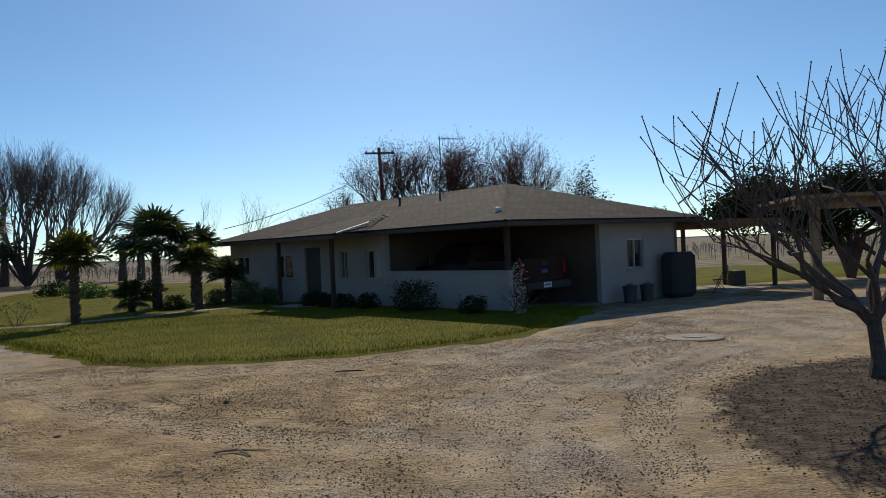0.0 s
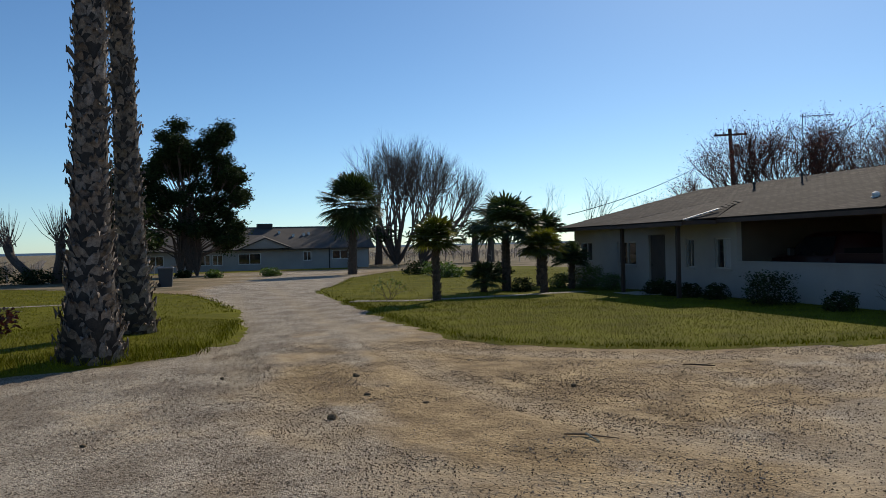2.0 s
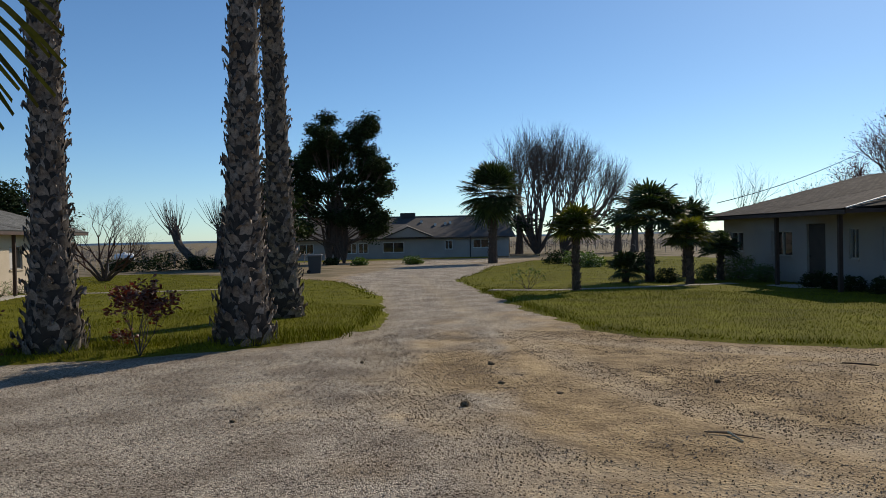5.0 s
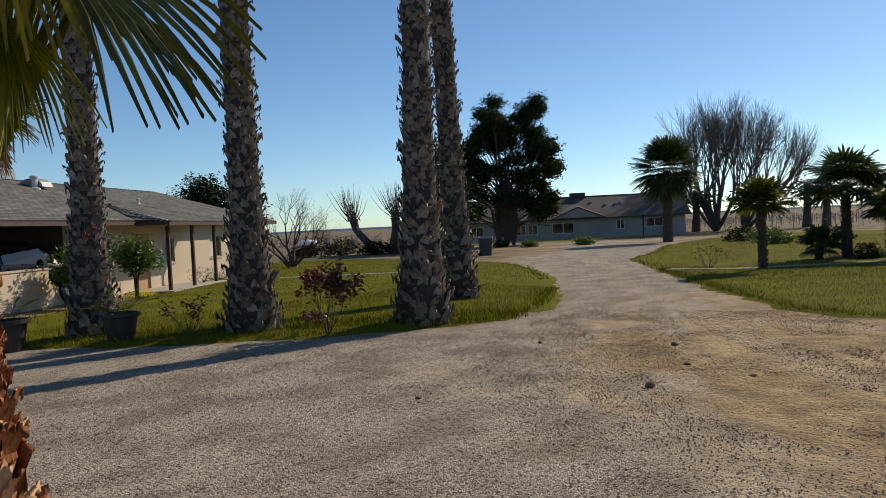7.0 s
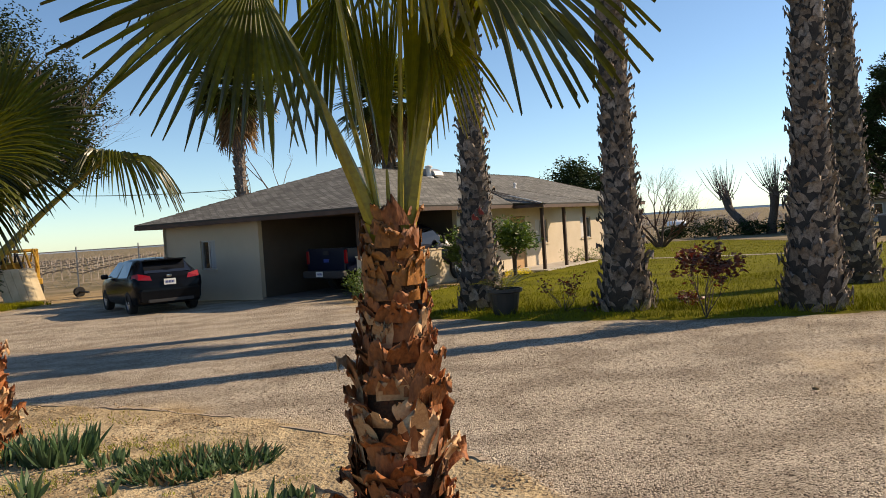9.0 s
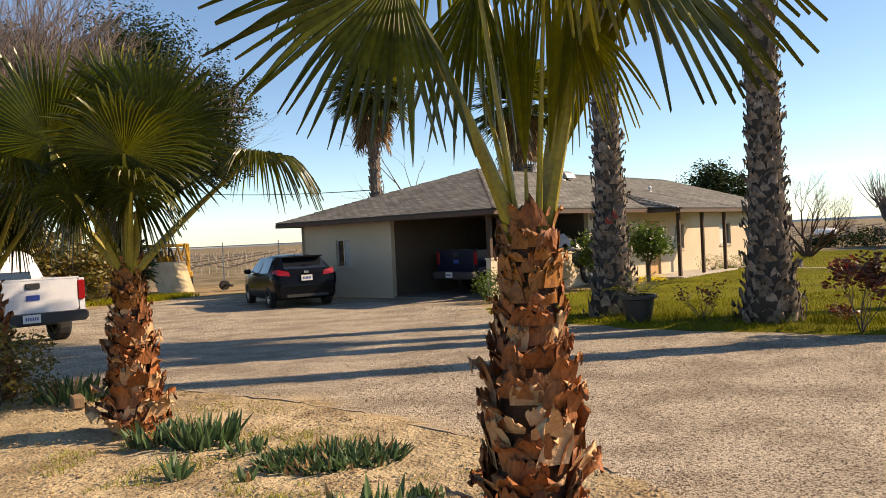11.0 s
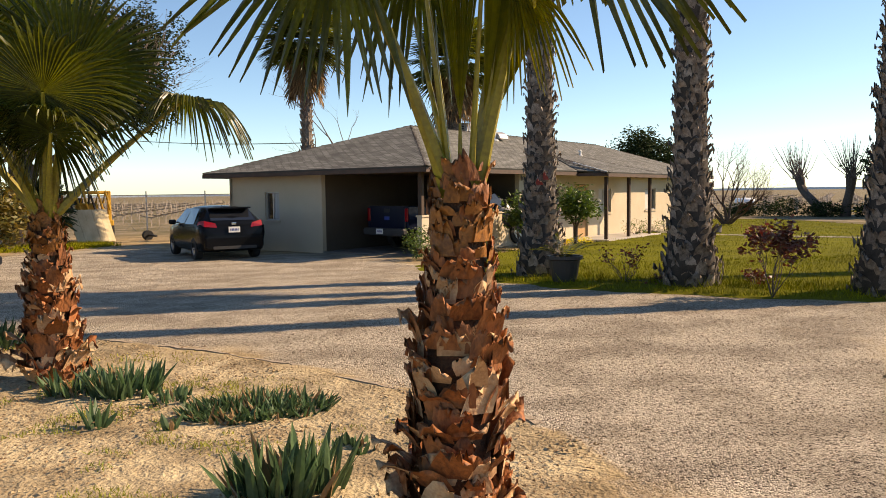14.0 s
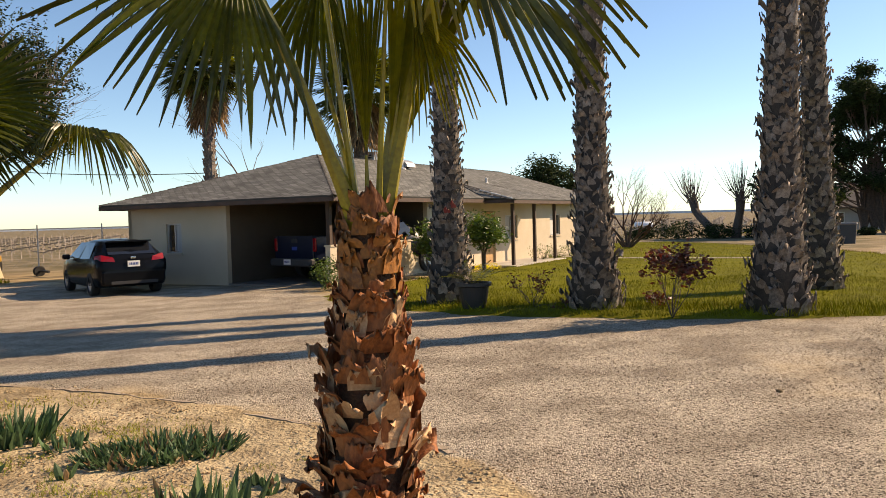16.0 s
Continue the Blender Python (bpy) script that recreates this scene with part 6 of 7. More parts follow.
# ---- trees ----
def fruit_tree():
    rng = random.Random(5)
    t = thing("fruit_tree", (5.12, 9.1, gz(5, 9) - .03), "leafless pruned fruit tree with knobbly upright shoots", "tree")
    tr = Mesh().tube([(0, 0, 0), (.03, 0, .25), (0, 0, .55), (-.03, 0, .8)], [.105, .085, .08, .085], 10)
    trunk = sub("trunk", tr, BARK, t)
    limbs = [((-.04, 0, .68), (-.85, -.15, .8), 1.25, .075), ((0, 0, .72), (-.1, .15, 1.2), 1.45, .065), ((0, 0, .72), (.7, .1, .95), 1.35, .065), ((0, 0, .7), (-.45, .75, .8), 1.1, .055), ((0, 0, .7), (.25, -.7, .9), 1.0, .055), ((-.3, 0, 1.0), (-.8, -.3, .55), 1.0, .05)]
    for p, d, L, r in limbs:
        m = Mesh()
        tips = []
        grow(m, p, d, L * .88, r, 3, rng, .6, .14, .2, (2, 3), .7, tips, 6)
        lb = sub("limb", m, BARK, t)
        shoots = Mesh()
        for q in tips[::2]:
            dd = Vector((rng.gauss(0, .35), rng.gauss(0, .35), rng.uniform(.3, 1))) + Vector((d[0], d[1], 0)) * .25
            L2 = rng.uniform(.35, 1.0)
            e1 = q + dd.normalized() * L2 * .5
            e2 = e1 + (dd.normalized() + Vector((rng.gauss(0, .15), rng.gauss(0, .15), .15))).normalized() * L2 * .5
            shoots.tube([q, e1, e2, e2 + (e2 - e1) * .06], [.009, .007, .006, .011], 4)
            for k in range(5):
                b = q.lerp(e2, rng.uniform(.2, .95))
                o = Vector((rng.gauss(0, 1), rng.gauss(0, 1), .5)).normalized() * .018
                shoots.tube([b, b + o], [.008, .004], 3)
        sub("shoot_spray", shoots, BARK, lb)["kind"] = "stuff"


fruit_tree()
broom = dict(bend=.06, up=.22, splits=(3, 4), shrink=.72, twig=TWIG)
tree("bare_tree", -44.5, 87, "large leafless tree with a dense broom of fine twigs", "tree", 101, [(-.35, .1, 1), (.3, -.1, 1), (0, .2, 1.2), (.5, .2, .9), (-.6, -.1, .8), (.8, .1, .8), (-.85, 0, .7), (.1, 0, 1.3), (-.2, .1, 1.1), (.4, 0, 1.1), (-.5, 0, 1)], 4.7, .26, 5, .38, group="bare trees beyond the lawn", n=5, **broom)
tree("bare_tree", -42.0, 89, "large leafless tree with a dense broom of fine twigs", "tree", 102, [(-.3, .1, 1), (.3, -.1, 1), (0, .2, 1.2), (.6, 0, .9), (.9, .1, .7), (.2, 0, 1), (1.1, 0, .6)], 4.2, .24, 5, .4, group="bare trees beyond the lawn", n=5, **broom)
for k, (x, y) in enumerate(((-47, 87), (-50, 89), (-41.5, 92), (-36, 92), (-33.5, 91), (-53, 92))):
    t = thing("tree_trunk", (x, y, -.55), "dark straight trunk under the bare crowns", "tree", "dark trunks beyond the lawn")
    sub("trunk", Mesh().tube([(0, 0, 0), (.1, 0, 2), (.15, 0, 5)], [.55, .42, .35], 8), BARK, t)
    lv, rg = Mesh(), random.Random(k)
    leaves(lv, [(rg.gauss(0, 1.5), rg.gauss(0, 1.5), 4 + rg.gauss(0, .6)) for _ in range(90)], 5, .5, .3, rg)
    sub("crown", lv, LEAF_DK, t)
tree("bare_tree", -22, 74, "slender leafless tree on the far lawn", "tree", 103, [(0, 0, 1), (.3, .1, 1)], 2.4, .14, 5, .6, twig=TWIG_RED, splits=(2, 3))
tree("bare_tree", -13, 56, "pale leafless sapling behind the white house", "tree", 104, [(-.2, 0, 1), (.2, 0, 1), (.4, .1, 1)], 2.0, .08, 4, .35, twig=TWIG, up=.35, splits=(2, 3))
tree("bare_tree", -0.6, 42, "spreading leafless tree with russet twigs behind the roof", "tree", 105, [(-.6, 0, .9), (.4, .1, 1), (0, .3, 1), (-1.0, 0, .6), (.9, 0, .6), (-.2, .1, 1), (.7, .2, 1), (-.7, .2, 1)], 2.5, .2, 5, .62, twig=TWIG_RED, splits=(3, 4), leaf=LEAF_RED, per=1, size=.09)
tree("bare_tree", 4.4, 42, "spreading leafless tree with russet twigs behind the roof", "tree", 106, [(-.4, 0, 1), (.6, .1, .9), (0, .3, 1), (.2, 0, 1), (-.9, 0, .7), (.9, .2, .8)], 2.35, .19, 5, .6, twig=TWIG_RED, splits=(3, 4), leaf=LEAF_RED, per=1, size=.08)
for k, x in enumerate((8.0, 9.3, 10.1, 12.8)):
    tree("young_tree", x, 45 + k * .4, "slim upright young tree behind the roof", "tree", 110 + k, [(0, 0, 1), (.12, 0, 1)], (1.9, 2.3, 1.8, 1.5)[k], .05, 3, .22, up=.6, leaf=LEAF_DK if k else None, per=5, size=.16, cloud=.14, group="young trees behind the roof")
# dark evergreens
def crown_lumps(seed, count, half, peaks, low):
    """Small clumps that fill an uneven crown; half: its half width, peaks: (place across, height), low: its underside."""
    rng = random.Random(seed)
    out = []
    while len(out) < count:
        u, z = rng.uniform(-half, half), rng.uniform(low, max(h for _, h in peaks))
        top = max(h - .7 * abs(u - c) ** 1.7 for c, h in peaks)
        if z < top and abs(u) < half * (1.05 - .018 * max(0, z - 7) ** 1.5) and not (z < low + 1.0 and abs(u) < half * .45):
            v = rng.gauss(0, 1.3)
            out.append((u * .69 - v * .72, u * .72 + v * .69, z - .8, rng.uniform(.6, 1.25), rng.uniform(.6, .95)))
    return out


mass_tree("evergreen_tree", -49.6, 55.8, "tall dark evergreen tree with a dense uneven crown", crown_lumps(3, 105, 5.3, [(-.4, 14.9), (3.4, 14.4), (1.5, 13.6), (-4.0, 12.5), (5.2, 12)], 3.6), LEAF_DK, 90000, .26, 120, trunk_r=.1, stems=((0, 0), (.5, .4), (-.6, -.5)), hollow=.3)
mass_tree("evergreen_tree", 17.0, 31.5, "broad dark evergreen tree with russet twigs behind the shelter", [(-4.7, 0, 2.9, 1.3, .75), (-3.4, .2, 3.5, 1.4, .75), (-2.2, 0, 2.9, 1.4, .75), (0, .3, 3.5, 1.7, .75), (2.2, 0, 3.3, 1.7, .75), (4.2, 0, 3.2, 1.7, .8), (-1.0, 0, 2.3, 1.3, .7)], LEAF_DK, 40000, .18, 122, trunk_r=.16)
tree("bare_tree", 18.5, 30.5, "leafless russet tree rising through the evergreen", "tree", 132, [(-.5, 0, 1), (.5, 0, 1), (0, .3, 1), (-.9, 0, .8), (.9, 0, .8)], 1.9, .12, 4, .5, twig=TWIG_RED, splits=(3, 3))
mass_tree("citrus_tree", -40.5, 20.5, "round orange tree with dark glossy leaves behind the house", [(-.9, -.6, 3.3, 1.5, .85), (.8, .6, 3.6, 1.6, .85), (0, 0, 4.4, 1.3, .85), (1.5, 1.6, 3.0, 1.2, .8), (-1.6, -1.6, 2.9, 1.1, .8)], LEAF_DK, 14000, .2, 123, trunk_r=.13)
mass_tree("oak_tree", -32.6, -9.0, "tall dark evergreen oak above the drive", [(0, 4.0, 7.4, 2.2, .9), (0, 1.6, 9.2, 2.4, .9), (0, 4.6, 5.4, 1.3, .8), (0, -.5, 7.0, 2.2, .9), (0.3, 2.6, 5.8, 1.8, .8)], LEAF_DK, 64000, .15, 124, trunk_r=.22)
mass_tree("oak_tree", -36, -11.0, "tall dark evergreen oak behind the drive", [(0, 1.0, 8.6, 2.5, .9), (0, -1.5, 9.5, 2.5, .9), (0, -3, 6.5, 2.5, .9)], LEAF_DK, 52000, .16, 125, trunk_r=.24)
tree("bare_tree", -28, -11.5, "grey leafless tree with tangled branches over the drive", "tree", 126, [(-.2, .3, 1), (.3, -.2, 1), (0, .5, 1), (.4, .3, 1), (0, -.5, 1), (.2, .1, 1.2), (0, .8, .9), (.1, -.8, 1)], 3.4, .2, 5, .55, twig=TWIG, splits=(3, 4))
tree("bare_tree", -36, 4.0, "thin leafless tree behind the beige house", "tree", 127, [(.2, .5, 1), (-.2, -.5, 1), (0, 0, 1.2)], 2.6, .1, 4, .6, twig=TWIG_RED, splits=(2, 2))
tree("bare_tree", -38.2, 24.5, "small leafless tree at the lawn end", "tree", 128, [(-.3, 0, 1), (.5, .1, .9), (0, .3, 1), (.7, .5, .7), (-.6, -.5, .7), (.1, -.3, 1)], 1.35, .1, 5, .55, twig=TWIG_RED, splits=(3, 3))
mass_tree("shrub_tree", -26.5, -8.8, "leafy shrub with orange-tinged foliage behind the truck", [(0, .3, 1.6, 1.2, .9), (.2, -.8, 1.9, 1.2, .9), (0, 1.3, 1.2, .9, .9)], LEAF_ORANGE, 5000, .2, 129, trunk_r=.06)
mass_tree("cedar_tree", -46.5, 44.5, "feathery grey-green conifer half hidden by palm trunks", [(0, 0, 7.4, 1.0, .5), (-.3, 0, 6.3, 1.7, .35), (.4, 0, 5.2, 2.3, .3), (-.4, 0, 4.1, 2.9, .28), (.3, 0, 3.0, 3.2, .25), (0, 0, 8.4, .5, .9)], LEAF_DK, 8000, .4, 130, trunk_r=.2)


def pollard(x, y, seed, lean, label):
    rng = random.Random(seed)
    t = thing("pollarded_tree", (x, y, gz(x, y) - .05), label, "tree", "pollarded trees")
    m = Mesh()
    a = Vector((lean, 0, 2.3))
    pts = [Vector((0, 0, 0)), Vector((lean * .25, 0, .9)), Vector((lean * .8, 0, 1.8)), a, a + Vector((lean * .1, 0, .7))]
    m.tube(pts, [.42, .34, .3, .33, .38], 9)
    sub("trunk", m, BARK, t)
    s = Mesh()
    for k in range(60):
        d = Vector((rng.gauss(lean * .1, .42), rng.gauss(0, .42), 1)).normalized()
        L = rng.uniform(1.6, 3.2)
        p = pts[-1] + Vector((rng.gauss(0, .2), rng.gauss(0, .2), -.1))
        s.tube([p, p + d * L * .5 + Vector((d.x * .2, d.y * .2, 0)), p + d * L + Vector((0, 0, .25))], [.04, .025, .01], 4)
    sub("shoot_crown", s, TWIG, t)


pollard(-51.5, 41.2, 140, -2.4, "pollarded tree with a leaning trunk and a broom of shoots")
pollard(-50.3, 42.2, 141, .5, "pollarded tree with an upright broom of shoots")
for k, (x, y, r) in enumerate(((-53.5, 39, 3.2), (-51, 41, 2.6), (-55.5, 37, 2.4), (-49, 43.5, 2.4))):
    shrub("hedge_shrub", (x, y, gz(x, y)), "low dark shrub at the lawn's far edge", r, LEAF_DK, 150 + k, 700, .2, group="dark shrubs at the lawn's end", squash=.42)
for k, (x, y, r) in enumerate(((-21, 47, 2.0), (-24, 50, 2.0), (-19, 44, 1.6), (-17.5, 49, 1.7), (-38, 52, 1.4), (-46, 51, 1.2), (-42, 50, 1.2))):
    shrub("garden_shrub", (x, y, gz(x, y)), "low green shrub on the far lawn", r, LEAF_DK if k % 2 else LEAF_MID, 160 + k, 500, .18, group="shrubs on the far lawn", squash=.5)


def far_palm(x, y, h, crown, seed, label, skirt, r=.22, leaf=FROND_DK):
    t = thing("fan_palm", (x, y, gz(x, y)), label, "palm tree")
    rng = random.Random(seed)
    m = Mesh().tube([(0, 0, 0), (.1, 0, h * .5), (.1, 0, h)], [r * 1.3, r, r * .9], 10)
    boot_trunk(m, m, (0, 0, 0), (.1, 0, h), r * 1.1, r * .95, int(h / .25), 8, .16, seed=seed)
    # skirtless palms take the dark bark, its colour standing in for trunk shade
    sub("trunk", m, TRUNK_GREY if skirt else TRUNK_DK, t)
    g, dd = Mesh(), Mesh()
    top = Vector((.1, 0, h))
    for k in range(80):
        az, el = 2.4 * k + rng.uniform(-.3, .3), rng.uniform(-.75 if skirt else -1.1, 1.45)
        w = Vector((math.cos(az) * math.cos(el), math.sin(az) * math.cos(el), math.sin(el)))
        fan(g, top + w * crown * .45, w, (0, 0, 1), crown * .6, 18, 105, .1, rng, free=.35)
    sub("crown", g, leaf, t)
    if skirt:
        for k in range(50):
            az = rng.uniform(0, 6.283)
            fan(dd, top + Vector((math.cos(az) * .3, math.sin(az) * .3, rng.uniform(-skirt, 0))), (math.cos(az) * .5, math.sin(az) * .5, -1), (math.cos(az), math.sin(az), .3), crown * .5, 12, 60, .2, rng)
        sub("dead_frond_skirt", dd, FROND_DEAD, t, "hanging skirt of dry brown fronds")


far_palm(-31.9, 54.5, 5.5, 2.9, 171, "dark fan palm in front of the farmhouse", 0, .3)
far_palm(-34.5, 1.9, 8.3, 2.0, 172, "tall fan palm with a dry skirt behind the beige house", 1.8, .22, FROND)
far_palm(-30.6, 7.4, 6.9, 2.1, 173, "tall fan palm with a brown skirt behind the roof", 1.6, .25, FROND)
far_palm(-14.6, -7.6, 4.6, 1.6, 174, "fan palm with hanging dry fronds over the drive", 1.2, .3, FROND)
far_palm(-34.0, -8.8, 1.3, 1.6, 175, "low dark palm beside the yellow machine", 0, .2)

# neighbouring shed seen past the palms
t = thing("shed", (-33, -16, gz(-33, -16)), "low tan stucco shed behind the white truck", "shed", rz=20)
sub("wall", Mesh().box((0, 0, 1.2), (7, 5, 2.5)), STUCCO_B, t)
sub("roof", Mesh().prism([(-3.0, 2.4), (3.0, 2.4), (0, 3.5)], -4, 4, lambda a, b, c: (c, a, b)), SHINGLE_3, t)
sub("door", Mesh().box((3.52, 1, 1.0), (.06, .95, 2.0)), DOOR, t)

# shrub under the far bed palm, edging block
shrub("leafy_shrub", (-9.95, -3.95, 0), "broad-leaved green shrub at the palm foot", 1.1, LEAF_ORANGE, 180, 800, .07, squash=.8)
shrub("leafy_shrub", (-10.9, -4.9, 0), "broad-leaved green shrub in the bed", 1.2, LEAF_MID, 181, 900, .085, squash=.8)
t = thing("edging_block", (-9.6, -3.0, 0), "small weathered timber block in the bed", "block", rz=25)
sub("block", Mesh().box((0, 0, .05), (.3, .12, .12), 0, .01), WOOD, t)


# ---- iris clumps in the bed ----
def iris(x, y, n, h, r, seed, label, stretch=(1, 1), withered=.08, messy=.2, fat=.02):
    rng = random.Random(seed)
    t = thing("iris_clump", (x, y, gz(x, y) - .045), label, "plant", "iris clumps in the bed")
    green, dry = Mesh(), Mesh()
    for k in range(n):
        m = dry if rng.random() < withered else green
        a, rr = rng.uniform(0, 6.283), r * math.sqrt(rng.random())
        p = Vector((math.cos(a) * rr * stretch[0], math.sin(a) * rr * stretch[1], 0))
        f = rng.uniform(0, 6.283)
        side = Vector((math.cos(f), math.sin(f), 0))
        d = (Vector((p.x, p.y, 0)) / max(r, .01) * .4 + Vector((rng.gauss(0, messy), rng.gauss(0, messy), 1))).normalized()
        L, w = h * rng.uniform(.6, 1.15), fat * rng.uniform(.6, 1.3) * (1 + h)
        bendv = Vector((d.x, d.y, 0)) * rng.uniform(0, .25) * L
        pts = [(0, .7), (.35, 1.0), (.7, .75), (1.0, .05)]
        s = len(m.v)
        for u, ww in pts:
            c = p + d * L * u + bendv * u * u
            m.v += [tuple(c - side * w * ww), tuple(c + Vector((-side.y, side.x, 0)) * w * .3 * ww), tuple(c + side * w * ww)]
        for i in range(3):
            o = s + 3 * i
            m.f += [(o, o + 1, o + 4, o + 3), (o + 1, o + 2, o + 5, o + 4)]
    sub("leaves", green, IRIS, t)
    if dry.v:
        sub("withered_leaves", dry, FROND_DEAD, t, "dry brown leaves")


iris(-4.8, -.02, 110, .34, .24, 201, "large clump of sword-shaped iris leaves in sandy soil", (.7, 1.3))
iris(-6.6, -.2, 620, .15, .46, 202, "wide low patch of narrow iris leaves", (.75, 1.25), .12, .5, .013)
iris(-7.5, -1.3, 120, .27, .28, 203, "clump of dark green iris leaves")
iris(-7.65, -1.75, 60, .22, .2, 204, "small clump of iris leaves near the palm")
iris(-6.5, -1.37, 14, .22, .06, 205, "few young iris leaves in sandy soil")
iris(-6.25, -.81, 6, .14, .025, 206, "single young iris shoot")
iris(-5.5, .45, 26, .1, .14, 207, "low tuft of weeds beside the palm")
iris(-7.1, -.9, 40, .13, .16, 208, "low tuft of grass in the bed")
iris(-10.1, -3.2, 100, .32, .35, 209, "clump of dark green iris leaves below the shrub")

# ---- broken edge of the chip seal along the bed ----
lip = Mesh()
rg = random.Random(77)
edge_pts = []
line = [(-5.6, 1.75), (-6.3, 1.45), (-6.9, .95), (-7.3, .6), (-8.0, .2), (-9.0, -.7), (-10.2, -2.1), (-11.6, -4.0), (-13.4, -7.3)]
for (ax, ay), (bx, by) in zip(line, line[1:]):
    k = max(2, int(math.hypot(bx - ax, by - ay) / .09))
    edge_pts += [(ax + (bx - ax) * i / k + rg.gauss(0, .012), ay + (by - ay) * i / k + rg.gauss(0, .012)) for i in range(k)]
for i in range(len(edge_pts) - 1):
    (ax, ay), (bx, by) = edge_pts[i], edge_pts[i + 1]
    d = Vector((bx - ax, by - ay, 0)).normalized()
    sd = Vector((d.y, -d.x, 0)) if Vector((d.y, -d.x, 0)).dot(Vector((-.6, .8, 0))) > 0 else Vector((-d.y, d.x, 0))
    wa = .16
    hz = .006 + .03 * noise.noise((ax * 1.6, ay * 1.6, 0))
    a, b2 = Vector((ax, ay, -.03)), Vector((bx, by, -.03))
    lip.quad(a, b2, b2 + Vector((0, 0, .03 + hz)), a + Vector((0, 0, .03 + hz)))
    lip.quad(a + Vector((0, 0, .03 + hz)), b2 + Vector((0, 0, .03 + hz)), b2 + sd * wa + Vector((0, 0, .025)), a + sd * wa + Vector((0, 0, .025)))
tagged(part("trim", lip, GRAVEL_LIP), "broken edge of the gravel drive along the bed", "drive edge", kind="structure")

# ---- ground litter ----
def stone(x, y, r, seed, label="dark round stone on the gravel", name="stone"):
    rng = random.Random(seed)
    bm = bmesh.new()
    bmesh.ops.create_icosphere(bm, subdivisions=2, radius=r)
    for v in bm.verts:
        v.co *= 1 + noise.noise(v.co / r * 1.3 + Vector((seed, 0, 0))) * .35
        v.co.z *= .7
    me = bpy.data.meshes.new(name)
    bm.to_mesh(me)
    bm.free()
    me.materials.append(CLOD)
    ob = new(name, me)
    ob.location = (x, y, gz(x, y) + r * .3)
    tagged(ob, label, "stone", "stones on the drive")


for k, (x, y, r) in enumerate(((-4.52, 6.93, .055), (-4.78, 8.14, .04), (-3.9, 7.9, .03), (-5.6, 9.3, .045), (-7.3, 8.6, .03), (-2.6, 9.4, .035), (-6.1, 5.2, .03))):
    stone(x, y, r, k + 3)
t = thing("broken_stick", (-1.85, 6.85, gz(-2, 7)), "broken piece of bark and stick on the gravel", "stick", rz=0)
sub("bark", Mesh().tube([(-.22, .08, .02), (-.05, .1, .028), (.25, .08, .02)], [.006, .012, .004], 6), WOOD, t)
sub("split_wood", Mesh().tube([(-.02, .09, .04), (.14, -.07, .015)], [.012, .008], 5), PLY, t)
t = thing("broken_stick", (-1.3, 11.3, gz(-1, 11)), "thin fallen twig on the gravel", "stick")
sub("twig", Mesh().tube([(-.22, .03, .02), (0, -.03, .03), (.2, 0, .02)], [.008, .012, .006], 5), WOOD_DK, t)


def band(line, half):
    """The outline of a strip along a line."""
    up, down = [], []
    for k, (x, y) in enumerate(line):
        (ax, ay), (bx, by) = line[max(k - 1, 0)], line[min(k + 1, len(line) - 1)]
        d = math.hypot(bx - ax, by - ay)
        up.append((x - (by - ay) / d * half, y + (bx - ax) / d * half))
        down.append((x + (by - ay) / d * half, y - (bx - ax) / d * half))
    return up + down[::-1]


def scatter(poly, n, seed, box):
    rng = np.random.default_rng(seed)
    P = np.column_stack([rng.uniform(box[0], box[1], n), rng.uniform(box[2], box[3], n)])
    return P[edge_far(P, poly) + rng.normal(0, .08, n) < .12], rng


def blades(name, poly, n, seed, box, h, w, label, lift=.06, material=GRASS, patchy=False):
    P, rng = scatter(poly, n, seed, box)
    if patchy:
        P = P[[noise.noise((x * 1.4, y * 1.4, seed)) + .4 * noise.noise((x * 5, y * 5, seed)) > .12 for x, y in P]]
    k = len(P)
    a = rng.uniform(0, 6.283, k)
    hh = h * rng.uniform(.5, 1.2, k)
    ww = w * rng.uniform(.7, 1.3, k)
    lean = rng.normal(0, .5, (k, 2)) * hh[:, None]
    z = -0.008 * np.clip(np.hypot(P[:, 0], P[:, 1]) - 13, 0, 62) + lift - .02
    dx, dy = np.cos(a) * ww / 2, np.sin(a) * ww / 2
    V = np.stack([np.column_stack([P[:, 0] - dx, P[:, 1] - dy, z]), np.column_stack([P[:, 0] + dx, P[:, 1] + dy, z]), np.column_stack([P[:, 0] + lean[:, 0], P[:, 1] + lean[:, 1], z + hh])], 1).reshape(-1, 3)
    me = bpy.data.meshes.new(name)
    me.from_pydata(V.tolist(), [], np.arange(3 * k).reshape(-1, 3).tolist())
    me.materials.append(material)
    return tagged(new(name, me), label, "grass", kind="stuff")


blades("grass", LAWN_3, 60000, 1, (-17, -9, 3.4, 16), .085, .012, "short lawn grass between the palms")
blades("grass", LAWN_1, 90000, 2, (-14, 4, 12, 24), .075, .016, "short lawn grass in front of the white house")
blades("grass", LAWN_1, 60000, 3, (-32, 0, 20, 60), .08, .03, "short grass of the far lawn")
blades("grass", LAWN_3, 60000, 4, (-46, -15, 4, 32), .08, .03, "short grass of the lawn by the beige house")
blades("grass", [(-13.9, 4.75), (-9.6, 9.6), (-9.3, 10.4), (-9.9, 11.2), (-10.6, 10.2), (-14.3, 5.6)], 16000, 5, (-15, -9, 4, 12), .2, .014, "tall uncut grass along the palm row")
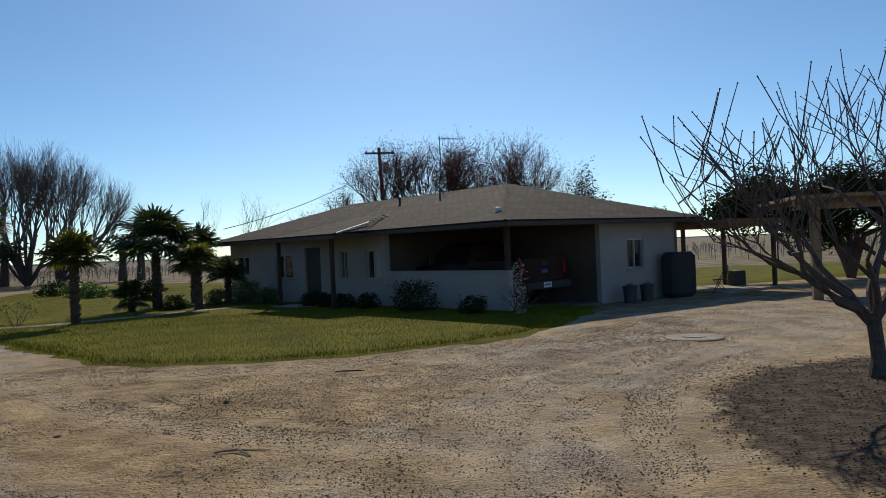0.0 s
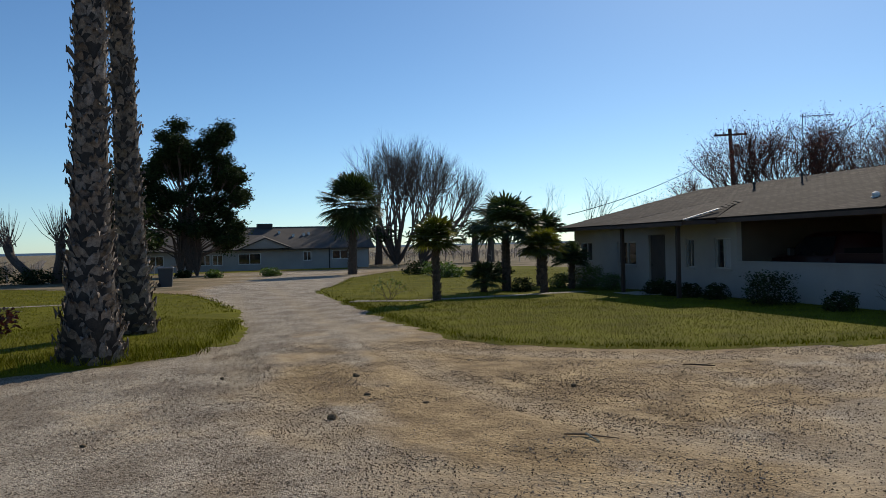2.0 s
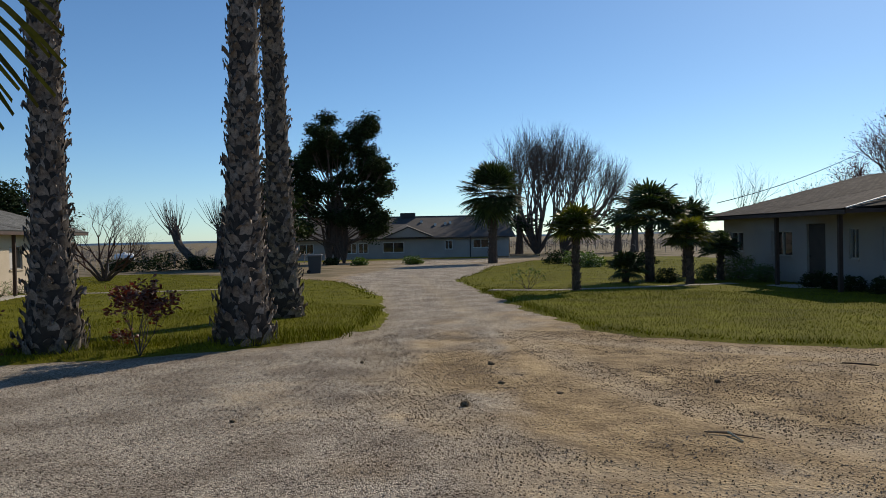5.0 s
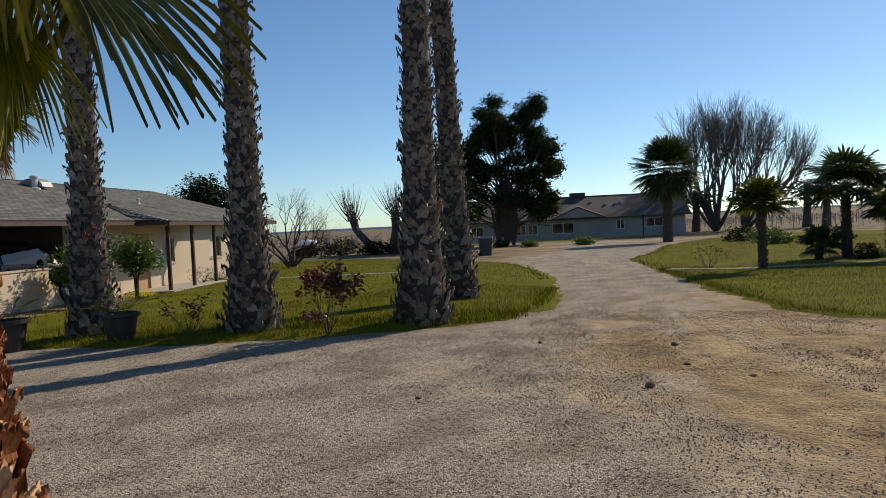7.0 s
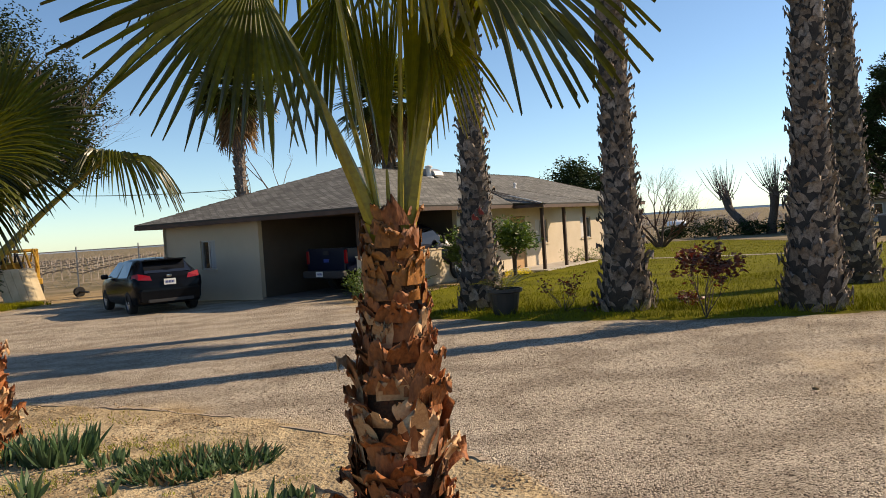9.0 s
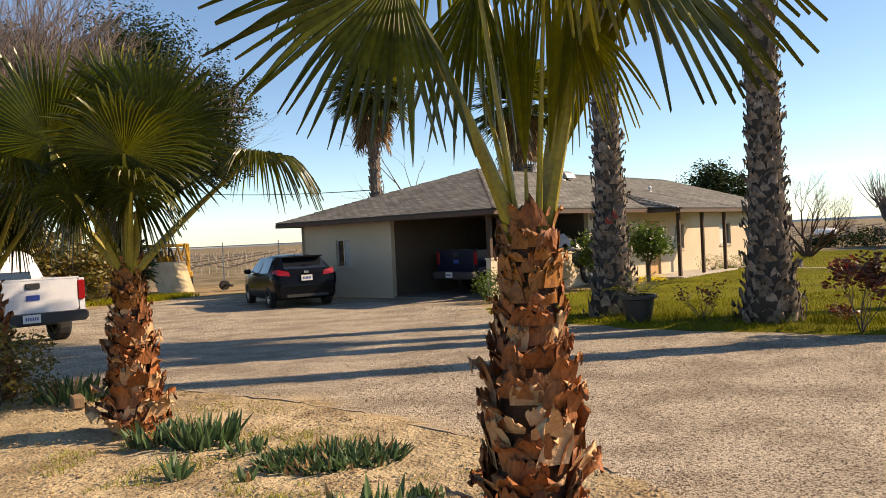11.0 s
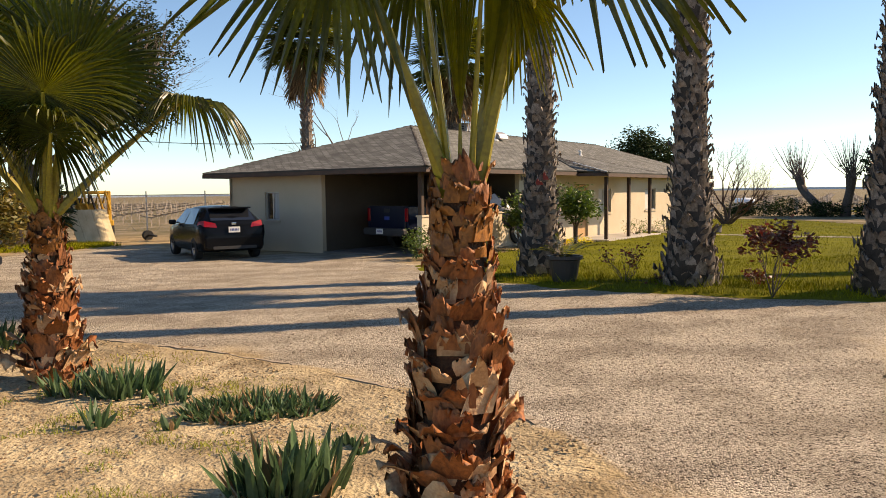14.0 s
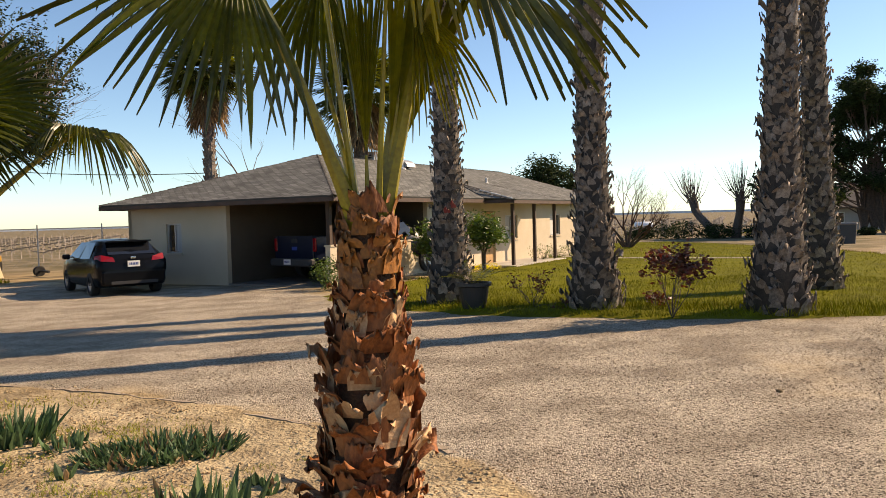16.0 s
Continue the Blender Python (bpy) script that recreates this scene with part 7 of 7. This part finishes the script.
blades("grass", [(-33.5, -9.8), (-33.8, -6.2), (-31.5, -5.4), (-29.5, -6.4), (-28.3, -9.4)], 9000, 8, (-34, -28, -10, -5), .16, .03, "green weeds at the end of the drive", 0)
blades("grass", [(-12, -3.5), (-9.6, -1.2), (-8.6, -.5), (-9.2, -1.9), (-11.5, -4.5)], 9000, 6, (-13, -8, -5, 0), .05, .012, "yellowish weeds at the bed edge", -.01, leaf_mat("yellow_weeds", (.36, .34, .05), (.2, .22, .03), .7, .3), True)
blades("grass", [(-9.0, -1.2), (-7.0, .5), (-5.2, .9), (-3.4, -.3), (-4.2, -1.6), (-7.6, -2.6)], 26000, 7, (-9, -3.4, -2.6, 1), .035, .01, "thin weeds on the sandy soil", -.01, leaf_mat("dry_weeds", (.3, .3, .06), (.16, .19, .04), .7, .3), True)


def pebbles(name, poly, n, seed, box, r0, r1, label, material=STONE, flat=.6, lift=0.0, patchy=False):
    P, rng = scatter(poly, n, seed, box)
    if patchy:
        P = P[[noise.noise((x * 1.1, y * 1.1, seed)) + .5 * noise.noise((x * 4, y * 4, seed)) > .1 for x, y in P]]
    base = np.array([(1, 0, 0), (-1, 0, 0), (0, 1, 0), (0, -1, 0), (0, 0, 1), (0, 0, -1)], float)
    tri = np.array([(0, 2, 4), (2, 1, 4), (1, 3, 4), (3, 0, 4), (2, 0, 5), (1, 2, 5), (3, 1, 5), (0, 3, 5)])
    k = len(P)
    r = rng.uniform(r0, r1, k) * rng.uniform(.5, 1, k)
    V = base[None] * r[:, None, None] * rng.uniform(.6, 1.3, (k, 6, 1))
    V[:, :, 2] *= flat
    V = V + np.column_stack([P, -0.008 * np.clip(np.hypot(P[:, 0], P[:, 1]) - 13, 0, 62) + r * .2 + .004 + lift])[:, None]
    me = bpy.data.meshes.new(name)
    me.from_pydata(V.reshape(-1, 3).tolist(), [], (tri[None] + 6 * np.arange(k)[:, None, None]).reshape(-1, 3).tolist())
    me.materials.append(material)
    return tagged(new(name, me), label, "gravel", kind="stuff")


pebbles("pebbles", YARD, 42000, 11, (-5, 12, 4, 20), .005, .014, "loose pebbles on the yard")
pebbles("pebbles", DIRT, 90000, 16, (-9, 5.5, 3.6, 18), .004, .013, "scattered crumbs of stone on the dirt yard", STONE, .7, 0, True)
pebbles("clods", DIRT, 70000, 17, (-9, 5.5, 3.6, 18), .004, .012, "fine dark crumbs of earth over the dirt yard", CLOD, .7)
pebbles("pebbles", DRIVE, 22000, 12, (-12, -1, 0, 13), .005, .016, "loose chippings on the drive")
pebbles("clods", BED, 16000, 15, (-10, -2, -6, 2), .004, .028, "crumbs of sandy soil on the bed", mat("soil_crumbs", (.46, .345, .21), .95, (.33, .24, .14), island=.2, spec=.05), .5, -.006, True)
pebbles("litter", BED, 16000, 13, (-10, -2, -6, 2), .006, .022, "dry bark crumbs on the sandy bed", mat("dry_litter", (.3, .19, .1), .9, (.16, .1, .055), island=.5), .4, 0, True)
pebbles("mulch", MULCH, 9000, 14, (2, 9, 5, 11), .008, .022, "dark bark mulch round the fruit tree", mat("dark_mulch", (.085, .057, .04), .95, (.035, .026, .02), island=.5), .5, .01)


for k, (line, half, n) in enumerate((([(-5.3, 7.2), (-4.6, 6.4), (-3.9, 5.8), (-3.3, 5.75), (-2.7, 5.6)], .4, 3400), ([(-4.5, 10.0), (-3.4, 9.4), (-2.5, 8.95), (-1.9, 8.8)], .5, 2600), ([(-6.2, 13.2), (-4.2, 10.8), (-3.1, 9.5), (-2.3, 9.8), (-1.3, 9.95)], .35, 5000), ([(3.6, 10.3), (2.45, 8.7), (2.0, 7.3), (1.85, 5.7)], .4, 3400), ([(-2.8, 7.9), (-1.9, 7.6), (-1.0, 7.6)], .4, 1800))):
    xs, ys = [p[0] for p in line], [p[1] for p in line]
    pebbles("clods", band(line, half), n, 30 + k, (min(xs) - .4, max(xs) + .4, min(ys) - .4, max(ys) + .4), .003, .013, "dark crumbs of earth thrown up along a wheel track", CLOD, .7)


# ---- vineyard and distance ----
def vineyard(name, x0, x1, y0, y1, dx, dy, turn, seed, label):
    rng = random.Random(seed)
    m = Mesh()
    c, s = math.cos(radians(turn)), math.sin(radians(turn))
    x = x0
    while x < x1:
        y = y0
        while y < y1:
            px, py = x * c - y * s, x * s + y * c
            z = -.5
            h = rng.uniform(1.1, 1.6)
            m.tube([(px, py, z), (px, py, z + h)], .045, 3, cap=False)
            m.tube([(px - .1, py - .7, z + .95), (px, py, z + .8), (px + .1, py + .7, z + 1.0)], .05, 3, cap=False)
            y += dy
        x += dx
    return tagged(part(name, m, VINE), label, "vineyard", kind="stuff")


vineyard("vineyard", -150, -50, -70, 60, 4.0, 3.0, 0, 1, "bare vineyard rows on stakes beyond the fence")
vineyard("vineyard", 100, 190, -75, 70, 5.0, 3.5, 140, 2, "bare vineyard rows beyond the lawn")
vineyard("vineyard", 95, 170, -60, 50, 5.0, 3.5, 100, 3, "bare vineyard rows beyond the far houses")
vineyard("vineyard", 75, 150, -40, 50, 5.0, 3.0, 55, 4, "bare vineyard rows beyond the patio")
# distant treeline ring; air haze is put into its pale blue colour
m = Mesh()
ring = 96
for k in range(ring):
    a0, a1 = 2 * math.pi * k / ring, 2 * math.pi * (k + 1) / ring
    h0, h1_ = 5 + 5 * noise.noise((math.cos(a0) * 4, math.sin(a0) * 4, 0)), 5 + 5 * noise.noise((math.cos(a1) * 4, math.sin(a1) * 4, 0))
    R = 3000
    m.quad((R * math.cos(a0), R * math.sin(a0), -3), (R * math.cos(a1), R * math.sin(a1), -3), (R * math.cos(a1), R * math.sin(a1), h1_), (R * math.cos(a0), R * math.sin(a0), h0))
tagged(part("backdrop", m, mat("haze_tinted_treeline", (.6, .66, .72), 1.0, (.5, .56, .62), scale=.01, fine=.05, bump=0)), "line of distant trees on the horizon with haze painted as pale blue", "horizon", kind="structure")
